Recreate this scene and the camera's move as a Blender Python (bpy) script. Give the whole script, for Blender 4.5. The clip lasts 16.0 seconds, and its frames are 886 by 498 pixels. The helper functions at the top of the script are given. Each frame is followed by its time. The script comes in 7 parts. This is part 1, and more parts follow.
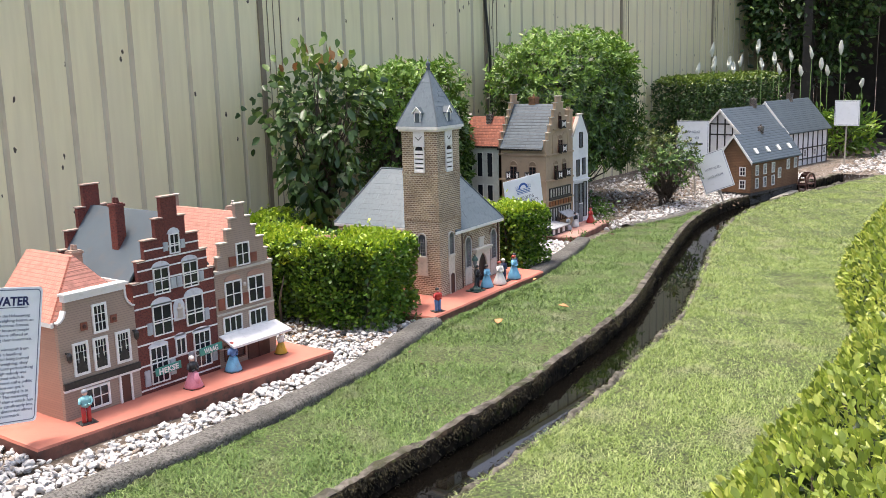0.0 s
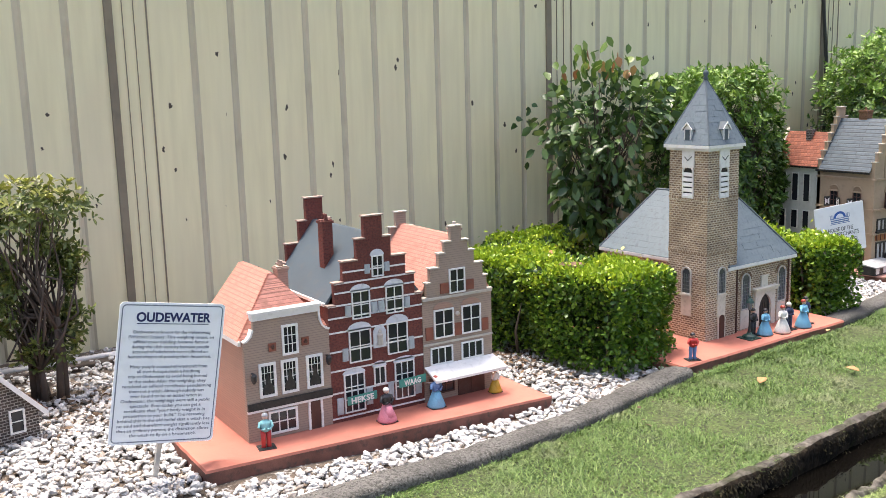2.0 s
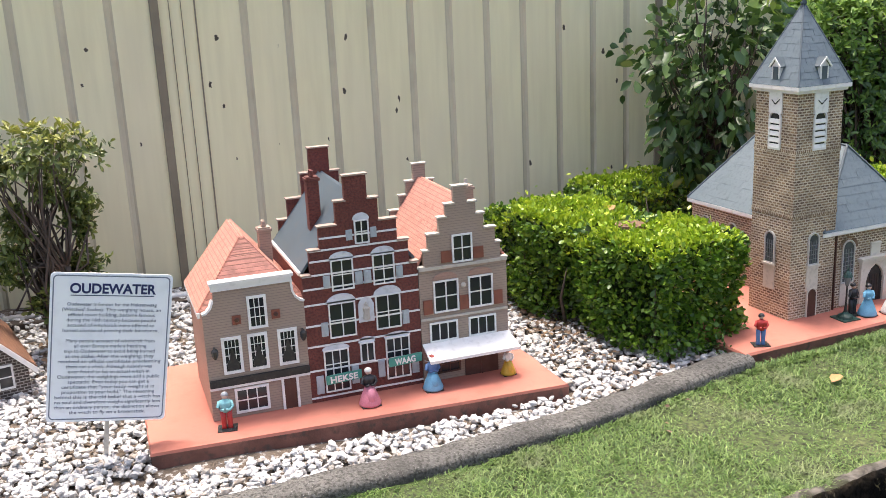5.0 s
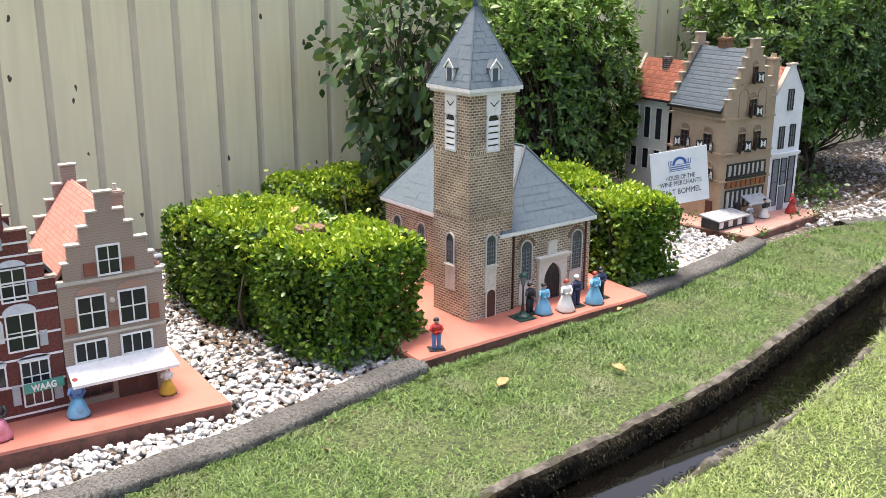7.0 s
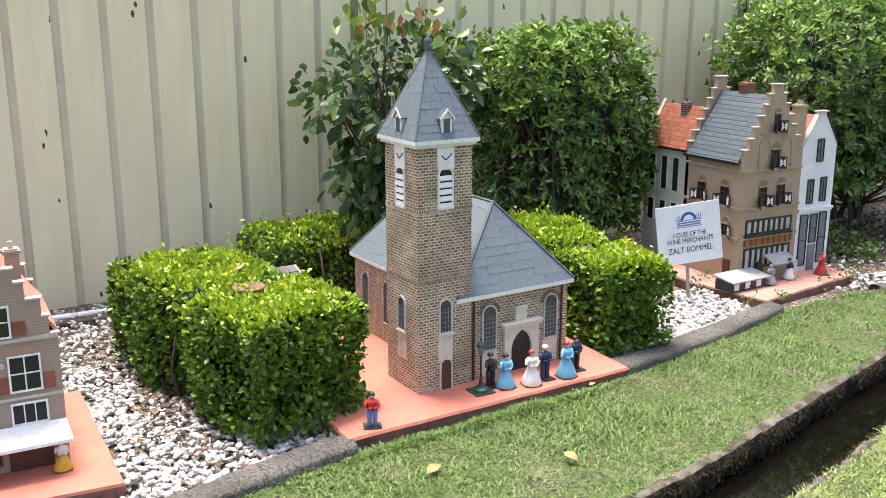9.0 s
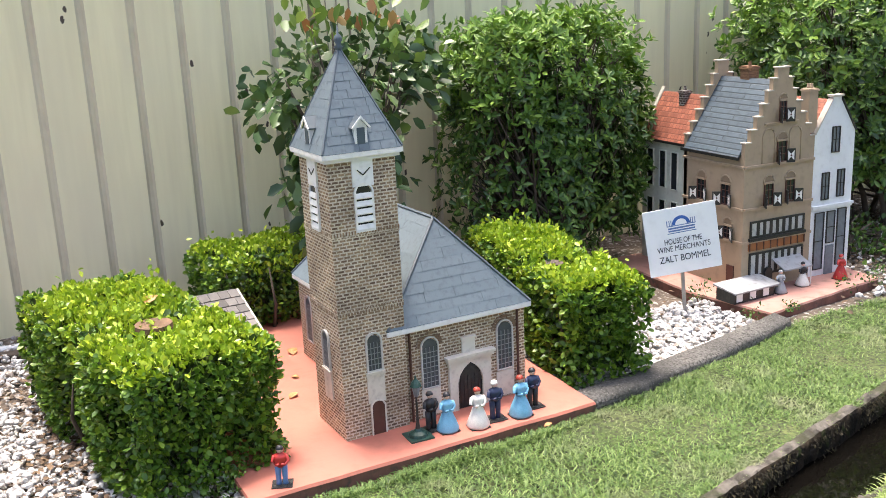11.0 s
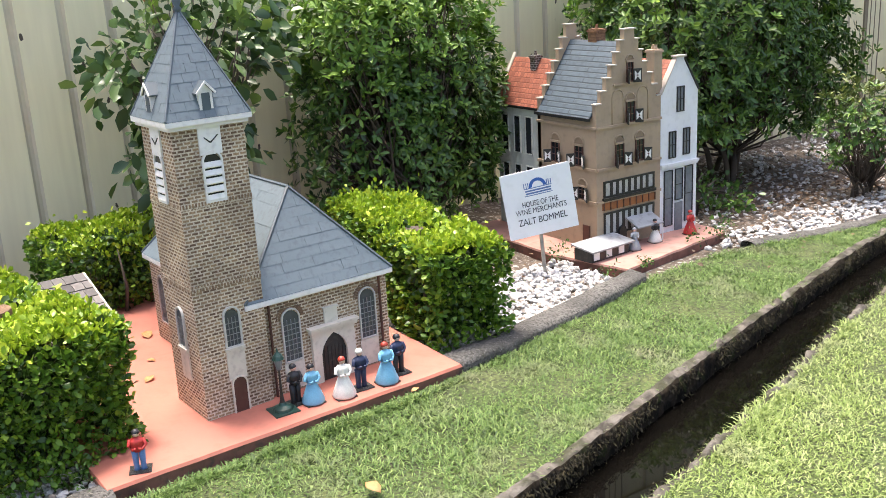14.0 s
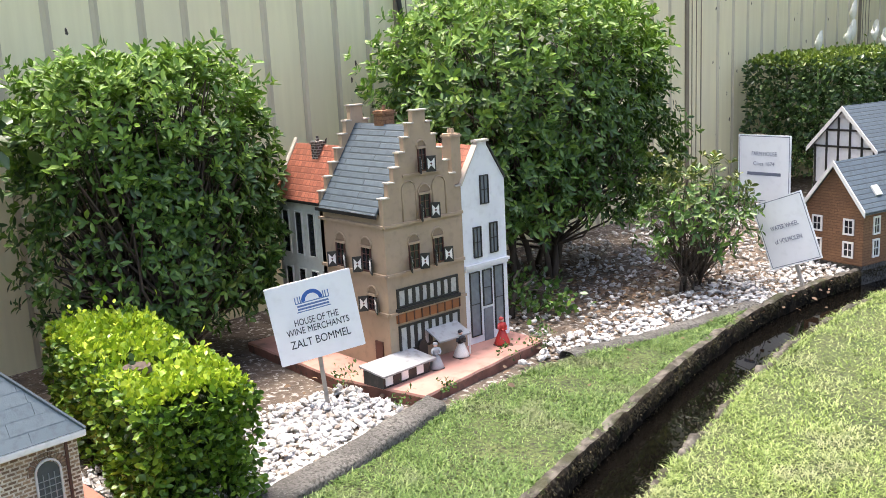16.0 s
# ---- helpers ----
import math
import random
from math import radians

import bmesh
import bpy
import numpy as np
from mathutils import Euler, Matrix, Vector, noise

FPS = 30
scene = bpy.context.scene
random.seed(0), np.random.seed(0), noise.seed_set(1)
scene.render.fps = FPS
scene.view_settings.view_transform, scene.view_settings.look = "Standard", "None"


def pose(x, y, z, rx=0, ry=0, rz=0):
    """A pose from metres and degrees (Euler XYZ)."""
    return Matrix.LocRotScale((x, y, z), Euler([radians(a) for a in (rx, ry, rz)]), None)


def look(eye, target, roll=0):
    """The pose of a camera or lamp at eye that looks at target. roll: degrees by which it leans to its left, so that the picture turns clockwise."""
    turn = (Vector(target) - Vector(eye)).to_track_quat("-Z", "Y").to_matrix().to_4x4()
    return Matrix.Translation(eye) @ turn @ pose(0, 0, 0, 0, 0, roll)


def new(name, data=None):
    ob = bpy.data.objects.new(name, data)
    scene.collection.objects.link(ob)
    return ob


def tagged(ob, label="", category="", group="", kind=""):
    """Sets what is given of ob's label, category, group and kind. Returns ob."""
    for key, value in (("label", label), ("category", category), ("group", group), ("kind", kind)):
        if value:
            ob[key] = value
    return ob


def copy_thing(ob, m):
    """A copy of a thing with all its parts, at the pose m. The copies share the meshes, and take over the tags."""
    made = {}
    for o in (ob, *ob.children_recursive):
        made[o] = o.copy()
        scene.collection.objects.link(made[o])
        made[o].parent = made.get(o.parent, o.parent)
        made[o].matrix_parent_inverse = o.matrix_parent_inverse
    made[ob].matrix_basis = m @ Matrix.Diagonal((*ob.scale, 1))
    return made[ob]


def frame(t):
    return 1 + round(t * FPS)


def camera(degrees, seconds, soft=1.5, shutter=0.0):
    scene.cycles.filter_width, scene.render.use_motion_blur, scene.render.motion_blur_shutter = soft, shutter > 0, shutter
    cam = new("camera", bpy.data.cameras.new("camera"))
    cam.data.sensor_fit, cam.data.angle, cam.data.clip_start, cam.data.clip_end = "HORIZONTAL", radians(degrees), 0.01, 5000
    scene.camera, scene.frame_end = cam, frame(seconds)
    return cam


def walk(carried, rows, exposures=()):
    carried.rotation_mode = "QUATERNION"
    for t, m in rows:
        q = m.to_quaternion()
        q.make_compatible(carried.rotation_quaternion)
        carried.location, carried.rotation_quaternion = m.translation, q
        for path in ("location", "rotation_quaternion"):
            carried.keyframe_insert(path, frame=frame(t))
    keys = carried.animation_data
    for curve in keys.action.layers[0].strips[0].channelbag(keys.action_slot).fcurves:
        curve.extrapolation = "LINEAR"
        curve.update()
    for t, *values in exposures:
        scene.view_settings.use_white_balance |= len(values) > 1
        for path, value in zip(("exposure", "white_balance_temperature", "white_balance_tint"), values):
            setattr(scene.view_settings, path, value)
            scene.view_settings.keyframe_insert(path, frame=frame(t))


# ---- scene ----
cam = camera(49.0, 16.0, 0.8)
PATH = [
    (0, (0.134, 0.201, 1.112), (-1.035, 1.78, 0.741), -1.7),
    (0.5, (0.233, 0.284, 1.112), (-0.997, 1.811, 0.722), -1.3),
    (1, (0.315, 0.52, 1.119), (-1.185, 1.789, 0.743), -1.1),
    (1.5, (0.249, 0.679, 1.108), (-1.324, 1.853, 0.723), -1.8),
    (2, (0.154, 0.84, 1.123), (-1.514, 1.889, 0.78), -1.6),
    (2.5, (0.158, 1.043, 1.075), (-1.58, 1.965, 0.719), -3.8),
    (3, (0.231, 1.333, 1.108), (-1.641, 1.935, 0.746), -1.6),
    (3.5, (0.126, 1.34, 1.134), (-1.708, 2.043, 0.756), -2.5),
    (3.7, (0.06, 1.428, 1.193), (-1.756, 2.148, 0.766), -2.5),
    (5.8, (0.048, 1.676, 1.19), (-1.77, 2.315, 0.657), -2.3),
    (6, (0.073, 1.713, 1.211), (-1.726, 2.424, 0.702), -2.5),
    (6.5, (0.129, 1.833, 1.22), (-1.559, 2.794, 0.743), -2.0),
    (7, (0.037, 1.958, 1.216), (-1.56, 3.025, 0.658), 0.2),
    (7.5, (-0.03, 2.042, 1.235), (-1.58, 3.159, 0.643), 0.5),
    (8, (-0.002, 2.169, 1.244), (-1.572, 3.254, 0.646), -2.5),
    (8.5, (0.037, 2.387, 1.238), (-1.682, 3.258, 0.702), -1.4),
    (9, (0.008, 2.49, 1.226), (-1.698, 3.413, 0.739), -0.0),
    (9.2, (-0.063, 2.534, 1.218), (-1.742, 3.508, 0.736), 1.0),
    (11.3, (-0.195, 3.036, 1.223), (-1.961, 3.826, 0.715), -2.7),
    (11.5, (-0.209, 3.03, 1.208), (-1.962, 3.848, 0.698), -1.5),
    (12, (-0.206, 3.03, 1.208), (-1.923, 3.847, 0.585), -0.6),
    (12.5, (-0.209, 3.034, 1.2), (-1.911, 3.873, 0.569), -0.9),
    (13, (-0.21, 3.04, 1.202), (-1.907, 3.893, 0.576), -1.4),
    (13.5, (-0.202, 3.037, 1.22), (-1.882, 3.913, 0.583), -1.5),
    (14, (-0.196, 3.043, 1.165), (-1.811, 4.083, 0.608), -3.2),
    (14.5, (-0.202, 3.082, 1.152), (-1.704, 4.337, 0.74), -3.7),
    (15, (-0.187, 3.095, 1.158), (-1.613, 4.447, 0.783), -2.6),
    (15.5, (-0.14, 3.11, 1.145), (-1.552, 4.471, 0.764), -3.6),
    (15.8, (-0.222, 3.096, 1.097), (-1.626, 4.474, 0.737), -3.4),
    (15.9, (-0.35, 3.35, 1.09), (-1.785, 4.67, 0.71), -3.2),
    (16, (-0.554, 3.659, 1.108), (-2.015, 4.961, 0.694), -2.9),
]
walk(cam, [(t, look(eye, target, roll)) for t, eye, target, roll in PATH], [(0.0, 1.55, 6720, 14), (1.5, 1.68, 6720, 14), (3.5, 1.68, 6720, 14), (6.0, 1.61, 6720, 14), (7.0, 1.76, 6720, 14), (9.0, 1.86, 6720, 14), (11.5, 1.91, 6720, 14), (14.0, 1.93, 6720, 14), (15.0, 1.96, 6720, 14), (16.0, 1.96, 6720, 14)])

# ---- light ----
world = bpy.data.worlds.new("sky")
scene.world = world
world.use_nodes = True
wt = world.node_tree
sky = wt.nodes.new("ShaderNodeTexSky")
sky.sky_type, sky.sun_disc = "NISHITA", False
sky.sun_elevation, sky.sun_rotation = radians(72), radians(-80)
sky.air_density, sky.dust_density, sky.ozone_density = 1.0, 6.0, 1.0
wt.links.new(sky.outputs[0], wt.nodes["Background"].inputs[0])
wt.nodes["Background"].inputs[1].default_value = 0.135

sun_data = bpy.data.lights.new("sun", "SUN")
sun_data.energy, sun_data.angle, sun_data.color = 1.6, radians(10), (1.0, 0.965, 0.91)
sun_ob = new("sun", sun_data)
sun_ob.matrix_world = look((-1.6, -0.6, 10), (0, 0, 0))


# ---- mesh helpers ----
class Geo:
    """Vertices, faces and a material slot for each face."""

    def __init__(self):
        self.v, self.f, self.m = [], [], []

    def add(self, verts, faces, slot=0, M=None):
        n = len(self.v)
        self.v += [tuple(M @ Vector(p)) for p in verts] if M else [tuple(p) for p in verts]
        self.f += [tuple(i + n for i in f) for f in faces]
        self.m += [slot] * len(faces)
        return self

    def box(self, x0, x1, y0, y1, z0, z1, slot=0, M=None):
        p = [(x, y, z) for z in (z0, z1) for y in (y0, y1) for x in (x0, x1)]
        return self.add(p, [(0, 2, 3, 1), (4, 5, 7, 6), (0, 1, 5, 4), (2, 6, 7, 3), (0, 4, 6, 2), (1, 3, 7, 5)], slot, M)

    def prism(self, pts, w0, w1, M=None, slot=0):
        n = len(pts)
        p = [(u, v, w0) for u, v in pts] + [(u, v, w1) for u, v in pts]
        fs = [tuple(range(n))[::-1], tuple(range(n, 2 * n))] + [(i, (i + 1) % n, (i + 1) % n + n, i + n) for i in range(n)]
        return self.add(p, fs, slot, M)

    def lathe(self, prof, n=14, M=None, slot=0):
        p = [(r * math.cos(2 * math.pi * k / n), r * math.sin(2 * math.pi * k / n), z) for r, z in prof for k in range(n)]
        fs = [(a * n + k, a * n + (k + 1) % n, (a + 1) * n + (k + 1) % n, (a + 1) * n + k) for a in range(len(prof) - 1) for k in range(n)]
        fs += [tuple(range(n))[::-1], tuple(range((len(prof) - 1) * n, len(prof) * n))]
        return self.add(p, fs, slot, M)

    def tube(self, pts, radii, n=7, slot=0, M=None):
        pts = [Vector(p) for p in pts]
        ring = []
        for i, p in enumerate(pts):
            d = (pts[min(i + 1, len(pts) - 1)] - pts[max(i - 1, 0)]).normalized()
            a = d.orthogonal().normalized()
            b = d.cross(a)
            r = radii[i] if isinstance(radii, (list, tuple)) else radii
            ring += [p + r * (math.cos(2 * math.pi * k / n) * a + math.sin(2 * math.pi * k / n) * b) for k in range(n)]
        fs = [(i * n + k, i * n + (k + 1) % n, (i + 1) * n + (k + 1) % n, (i + 1) * n + k) for i in range(len(pts) - 1) for k in range(n)]
        fs += [tuple(range(n))[::-1], tuple(range((len(pts) - 1) * n, len(pts) * n))]
        return self.add([tuple(p) for p in ring], fs, slot, M)

    def mesh(self, name, mats, smooth=False):
        me = bpy.data.meshes.new(name)
        me.from_pydata(self.v, [], self.f)
        for m in mats if isinstance(mats, (list, tuple)) else [mats]:
            me.materials.append(m)
        me.polygons.foreach_set("material_index", self.m)
        bm = bmesh.new()
        bm.from_mesh(me)
        bmesh.ops.recalc_face_normals(bm, faces=bm.faces)
        bm.to_mesh(me)
        bm.free()
        me.polygons.foreach_set("use_smooth", [smooth] * len(me.polygons))
        me.update()
        return me


def part(name, geo, mats, parent=None, label="", smooth=False, bevel=0.0):
    ob = new(name, geo.mesh(name, mats, smooth))
    ob.parent = parent
    if bevel:
        b = ob.modifiers.new("bevel", "BEVEL")
        b.width, b.segments, b.limit_method = bevel, 2, "ANGLE"
    if label:
        ob["label"] = label
    return ob


def thing(name, label, category, m=None, group="", kind=""):
    ob = new(name)
    ob.empty_display_size = 0.05
    if m:
        ob.matrix_world = m
    return tagged(ob, label, category, group, kind)


def raw_mesh(name, verts, faces, mats, smooth=True):
    """A mesh from arrays; every face has the same number of corners."""
    me = bpy.data.meshes.new(name)
    k = faces.shape[1]
    me.vertices.add(len(verts))
    me.vertices.foreach_set("co", np.asarray(verts, np.float32).ravel())
    me.loops.add(faces.size)
    me.loops.foreach_set("vertex_index", faces.astype(np.int32).ravel())
    me.polygons.add(len(faces))
    me.polygons.foreach_set("loop_start", np.arange(0, faces.size, k, dtype=np.int32))
    me.polygons.foreach_set("use_smooth", np.full(len(faces), smooth))
    me.update(calc_edges=True)
    me.validate()
    for m in mats if isinstance(mats, (list, tuple)) else [mats]:
        me.materials.append(m)
    return me


def FX(x=0, y=0, z=0):
    """Facade frame: u to +y, v up, w out to +x."""
    return Matrix(((0, 0, 1, x), (1, 0, 0, y), (0, 1, 0, z), (0, 0, 0, 1)))


def FY(x=0, y=0, z=0):
    """Facade frame: u to +x, v up, w out to -y."""
    return Matrix(((1, 0, 0, x), (0, 0, -1, y), (0, 1, 0, z), (0, 0, 0, 1)))


# ---- materials ----
def mat(name, rough=0.7, metal=0.0):
    m = bpy.data.materials.new(name)
    m.use_nodes = True
    b = m.node_tree.nodes["Principled BSDF"]
    b.inputs["Roughness"].default_value, b.inputs["Metallic"].default_value = rough, metal
    return m, m.node_tree, b


def nd(t, kind, **inputs):
    n = t.nodes.new(kind)
    for k, v in inputs.items():
        n.inputs[k.replace("_", " ")].default_value = v
    return n


def mixc(t, fac, a, b, blend="MIX"):
    n = t.nodes.new("ShaderNodeMix")
    n.data_type, n.blend_type = "RGBA", blend
    for sock, val in ((n.inputs[0], fac), (n.inputs[6], a), (n.inputs[7], b)):
        if isinstance(val, bpy.types.NodeSocket):
            t.links.new(val, sock)
        elif isinstance(val, (int, float)):
            sock.default_value = val
        else:
            sock.default_value = (*val, 1)
    return n.outputs[2]


def ramp(t, fac, lo, hi):
    n = t.nodes.new("ShaderNodeMapRange")
    n.inputs[1].default_value, n.inputs[2].default_value = lo, hi
    t.links.new(fac, n.inputs[0])
    return n.outputs[0]


def bump(t, b, height, strength=0.4, dist=0.002):
    n = nd(t, "ShaderNodeBump", Strength=strength, Distance=dist)
    t.links.new(height, n.inputs["Height"])
    t.links.new(n.outputs[0], b.inputs["Normal"])
    return n


def grainy(t, scale, detail=5, coord="Object", stretch=(1, 1, 1)):
    tc = t.nodes.new("ShaderNodeTexCoord")
    mp = t.nodes.new("ShaderNodeMapping")
    mp.inputs["Scale"].default_value = stretch
    n = nd(t, "ShaderNodeTexNoise", Scale=scale, Detail=detail)
    t.links.new(tc.outputs[coord], mp.inputs[0])
    t.links.new(mp.outputs[0], n.inputs["Vector"])
    return n.outputs["Fac"]


def plain(name, col, rough=0.6, var=0.25, scale=60, bumps=0.2, metal=0.0, dirt=(0.12, 0.1, 0.08), dirty=0.25):
    """Painted or cast surface: grain, blotches and a little grime."""
    m, t, b = mat(name, rough, metal)
    fine, big = grainy(t, scale * 6), grainy(t, scale * 0.35, 6)
    c = mixc(t, ramp(t, big, 0.35, 0.7), col, tuple(v * (1 - var) for v in col))
    dm = t.nodes.new("ShaderNodeMath")
    dm.operation = "MULTIPLY"
    dm.inputs[1].default_value = dirty
    t.links.new(ramp(t, grainy(t, scale * 1.3, 8), 0.52, 0.72), dm.inputs[0])
    c = mixc(t, dm.outputs[0], c, dirt)
    t.links.new(c, b.inputs["Base Color"])
    bump(t, b, fine, bumps, 0.001)
    return m


def wall_coords(t):
    """(x + y, z): runs along any upright wall that follows the axes of its object."""
    tc = t.nodes.new("ShaderNodeTexCoord")
    s = t.nodes.new("ShaderNodeSeparateXYZ")
    t.links.new(tc.outputs["Object"], s.inputs[0])
    a = t.nodes.new("ShaderNodeMath")
    t.links.new(s.outputs[0], a.inputs[0])
    t.links.new(s.outputs[1], a.inputs[1])
    c = t.nodes.new("ShaderNodeCombineXYZ")
    t.links.new(a.outputs[0], c.inputs[0])
    t.links.new(s.outputs[2], c.inputs[1])
    return c.outputs[0]


def bricks(name, c1, c2, mortar, w=0.013, h=0.006, joint=0.0012, rough=0.85, relief=0.6, var=0.5, speck=1.0):
    m, t, b = mat(name, rough)
    n = nd(t, "ShaderNodeTexBrick", Scale=1.0, Mortar_Size=joint, Brick_Width=w, Row_Height=h, Mortar_Smooth=0.15, Bias=0.0)
    for k, v in (("Color1", c1), ("Color2", c2), ("Mortar", mortar)):
        n.inputs[k].default_value = (*v, 1)
    t.links.new(wall_coords(t), n.inputs["Vector"])
    c = mixc(t, ramp(t, grainy(t, 150, 3), 0.45, 0.7), n.outputs["Color"], mixc(t, speck, n.outputs["Color"], tuple(v * 0.45 for v in c1)))
    c = mixc(t, ramp(t, grainy(t, 9, 5), 0.4, 0.75), c, mixc(t, 0.55, c, tuple(v * var for v in c2)))
    t.links.new(c, b.inputs["Base Color"])
    inv = t.nodes.new("ShaderNodeMath")
    inv.operation = "SUBTRACT"
    inv.inputs[0].default_value = 1.0
    t.links.new(n.outputs["Fac"], inv.inputs[1])
    bump(t, b, inv.outputs[0], relief, 0.002)
    return m


def leafy(name, dark, mid, light, rough=0.45, trans=0.3, straw=None):
    m, t, b = mat(name, rough)
    g = t.nodes.new("ShaderNodeNewGeometry")
    r = t.nodes.new("ShaderNodeValToRGB")
    t.links.new(g.outputs["Random Per Island"], r.inputs[0])
    e = r.color_ramp.elements
    e[0].color, e[1].color = (*dark, 1), (*light, 1)
    e.new(0.55).color = (*mid, 1)
    c = mixc(t, ramp(t, grainy(t, 7, 3), 0.35, 0.7), r.outputs[0], mixc(t, 0.5, r.outputs[0], mid))
    if straw:
        c = mixc(t, ramp(t, grainy(t, 4.5, 5), 0.52, 0.72), c, mixc(t, 0.6, c, straw))
    t.links.new(c, b.inputs["Base Color"])
    tr = t.nodes.new("ShaderNodeBsdfTranslucent")
    t.links.new(c, tr.inputs[0])
    mx = t.nodes.new("ShaderNodeMixShader")
    mx.inputs[0].default_value = trans
    t.links.new(b.outputs[0], mx.inputs[1])
    t.links.new(tr.outputs[0], mx.inputs[2])
    t.links.new(mx.outputs[0], t.nodes["Material Output"].inputs[0])
    return m


def courses(name, col, row=0.02, wide=0.03, rough=0.6, var=0.35, joint=0.0012, relief=0.8):
    """Small moulded roof tiles in rows up a slope whose ridge runs along x."""
    m, t, b = mat(name, rough)
    tc = t.nodes.new("ShaderNodeTexCoord")
    s = t.nodes.new("ShaderNodeSeparateXYZ")
    t.links.new(tc.outputs["Object"], s.inputs[0])
    cx = t.nodes.new("ShaderNodeCombineXYZ")
    t.links.new(s.outputs[0], cx.inputs[0])
    t.links.new(s.outputs[2], cx.inputs[1])
    n = nd(t, "ShaderNodeTexBrick", Scale=1.0, Mortar_Size=joint, Brick_Width=wide, Row_Height=row, Mortar_Smooth=0.4)
    n.inputs["Color1"].default_value = (*col, 1)
    n.inputs["Color2"].default_value = (*(v * (1 - var) for v in col), 1)
    n.inputs["Mortar"].default_value = (*(v * 0.45 for v in col), 1)
    t.links.new(cx.outputs[0], n.inputs["Vector"])
    c = mixc(t, ramp(t, grainy(t, 40, 6), 0.45, 0.75), n.outputs["Color"], tuple(v * 0.6 for v in col))
    t.links.new(c, b.inputs["Base Color"])
    inv = t.nodes.new("ShaderNodeMath")
    inv.operation = "SUBTRACT"
    inv.inputs[0].default_value = 1.0
    t.links.new(n.outputs["Fac"], inv.inputs[1])
    bump(t, b, inv.outputs[0], relief, 0.003)
    return m


white = plain("white_paint", (0.78, 0.77, 0.74), 0.5, 0.08, 40, 0.1, dirty=0.2)
brick_cap = plain("worn_brick_coping", (0.36, 0.27, 0.22), 0.8, 0.3, 60, 0.3, dirty=0.3)
stall_grey = plain("weathered_grey_board", (0.36, 0.37, 0.37), 0.7, 0.25, 30, 0.3, dirty=0.5)
cream = plain("cream_stone", (0.5, 0.45, 0.38), 0.75, 0.12, 50, 0.3)
black = plain("black_paint", (0.02, 0.02, 0.02), 0.45, 0.2)
brown = plain("brown_door", (0.09, 0.035, 0.025), 0.5, 0.3)
shutter_red = plain("rust_shutter", (0.24, 0.075, 0.045), 0.6, 0.3)
terracotta = plain("salmon_painted_concrete", (0.47, 0.16, 0.11), 0.7, 0.18, 14, 0.3, dirt=(0.2, 0.09, 0.06), dirty=0.35)
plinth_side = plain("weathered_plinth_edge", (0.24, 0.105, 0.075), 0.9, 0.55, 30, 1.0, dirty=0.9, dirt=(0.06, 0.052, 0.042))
salmon_roof = courses("salmon_roof_tiles", (0.56, 0.25, 0.185), 0.011, 0.013, 0.7, 0.12, 0.0009, 0.4)
orange_roof = courses("orange_roof_tiles", (0.4, 0.125, 0.07), 0.02, 0.022, 0.65, 0.5, 0.0022, 1.0)
slate_roof = courses("slate_roof_courses", (0.085, 0.115, 0.138), 0.0195, 0.3, 0.5, 0.2, 0.0026, 1.0)
plain_slate = plain("smooth_slate_roof", (0.068, 0.094, 0.112), 0.6, 0.18, 18, 0.25)
slate_piece, _t, _b = mat("slate_piece", 0.55)
_oi = _t.nodes.new("ShaderNodeObjectInfo")
_c = mixc(_t, _oi.outputs["Random"], (0.104, 0.138, 0.156), (0.118, 0.152, 0.17))
_t.links.new(mixc(_t, ramp(_t, grainy(_t, 70, 6), 0.5, 0.8), _c, (0.075, 0.095, 0.108)), _b.inputs["Base Color"])
bump(_t, _b, grainy(_t, 300), 0.25, 0.001)
red_brick = bricks("dark_red_brick", (0.2, 0.05, 0.035), (0.15, 0.04, 0.03), (0.13, 0.05, 0.04), 0.011, 0.005, 0.0006, relief=0.35)
taupe = bricks("taupe_siding", (0.36, 0.268, 0.21), (0.345, 0.258, 0.2), (0.25, 0.185, 0.145), 4.0, 0.0078, 0.0008, relief=0.3, var=0.85, speck=0.15)
taupe_side = bricks("pinkish_side_wall", (0.42, 0.25, 0.18), (0.38, 0.23, 0.17), (0.33, 0.2, 0.15), 4.0, 0.0078, 0.0008, relief=0.25, var=0.85, speck=0.12)
church_brick = bricks("tan_church_brick", (0.4, 0.27, 0.155), (0.125, 0.07, 0.045), (0.66, 0.57, 0.44), 0.0195, 0.0092, 0.0021, relief=0.8, speck=0.6)
dark_brick = bricks("dark_brown_brick", (0.1, 0.07, 0.055), (0.05, 0.04, 0.036), (0.42, 0.39, 0.35), 0.021, 0.0098, 0.0015, speck=0.5)
tan_wall = plain("tan_render", (0.385, 0.29, 0.195), 0.8, 0.12, 30, 0.35)
sage_wall = plain("pale_sage_render", (0.5, 0.53, 0.46), 0.75, 0.1, 30, 0.3)
orange_timber = bricks("orange_timber_boards", (0.27, 0.14, 0.07), (0.22, 0.115, 0.06), (0.1, 0.045, 0.02), 0.09, 0.013, 0.001, relief=0.5)
pale_green = plain("teal_sign_paint", (0.05, 0.28, 0.22), 0.5, 0.15)
dark_green = plain("dark_green_metal", (0.005, 0.034, 0.02), 0.45, 0.3, 12, 0.1, dirty=0.15, dirt=(0.05, 0.07, 0.06))
steel = plain("galvanised_steel", (0.5, 0.5, 0.48), 0.45, 0.15, 60, 0.1, 0.6)
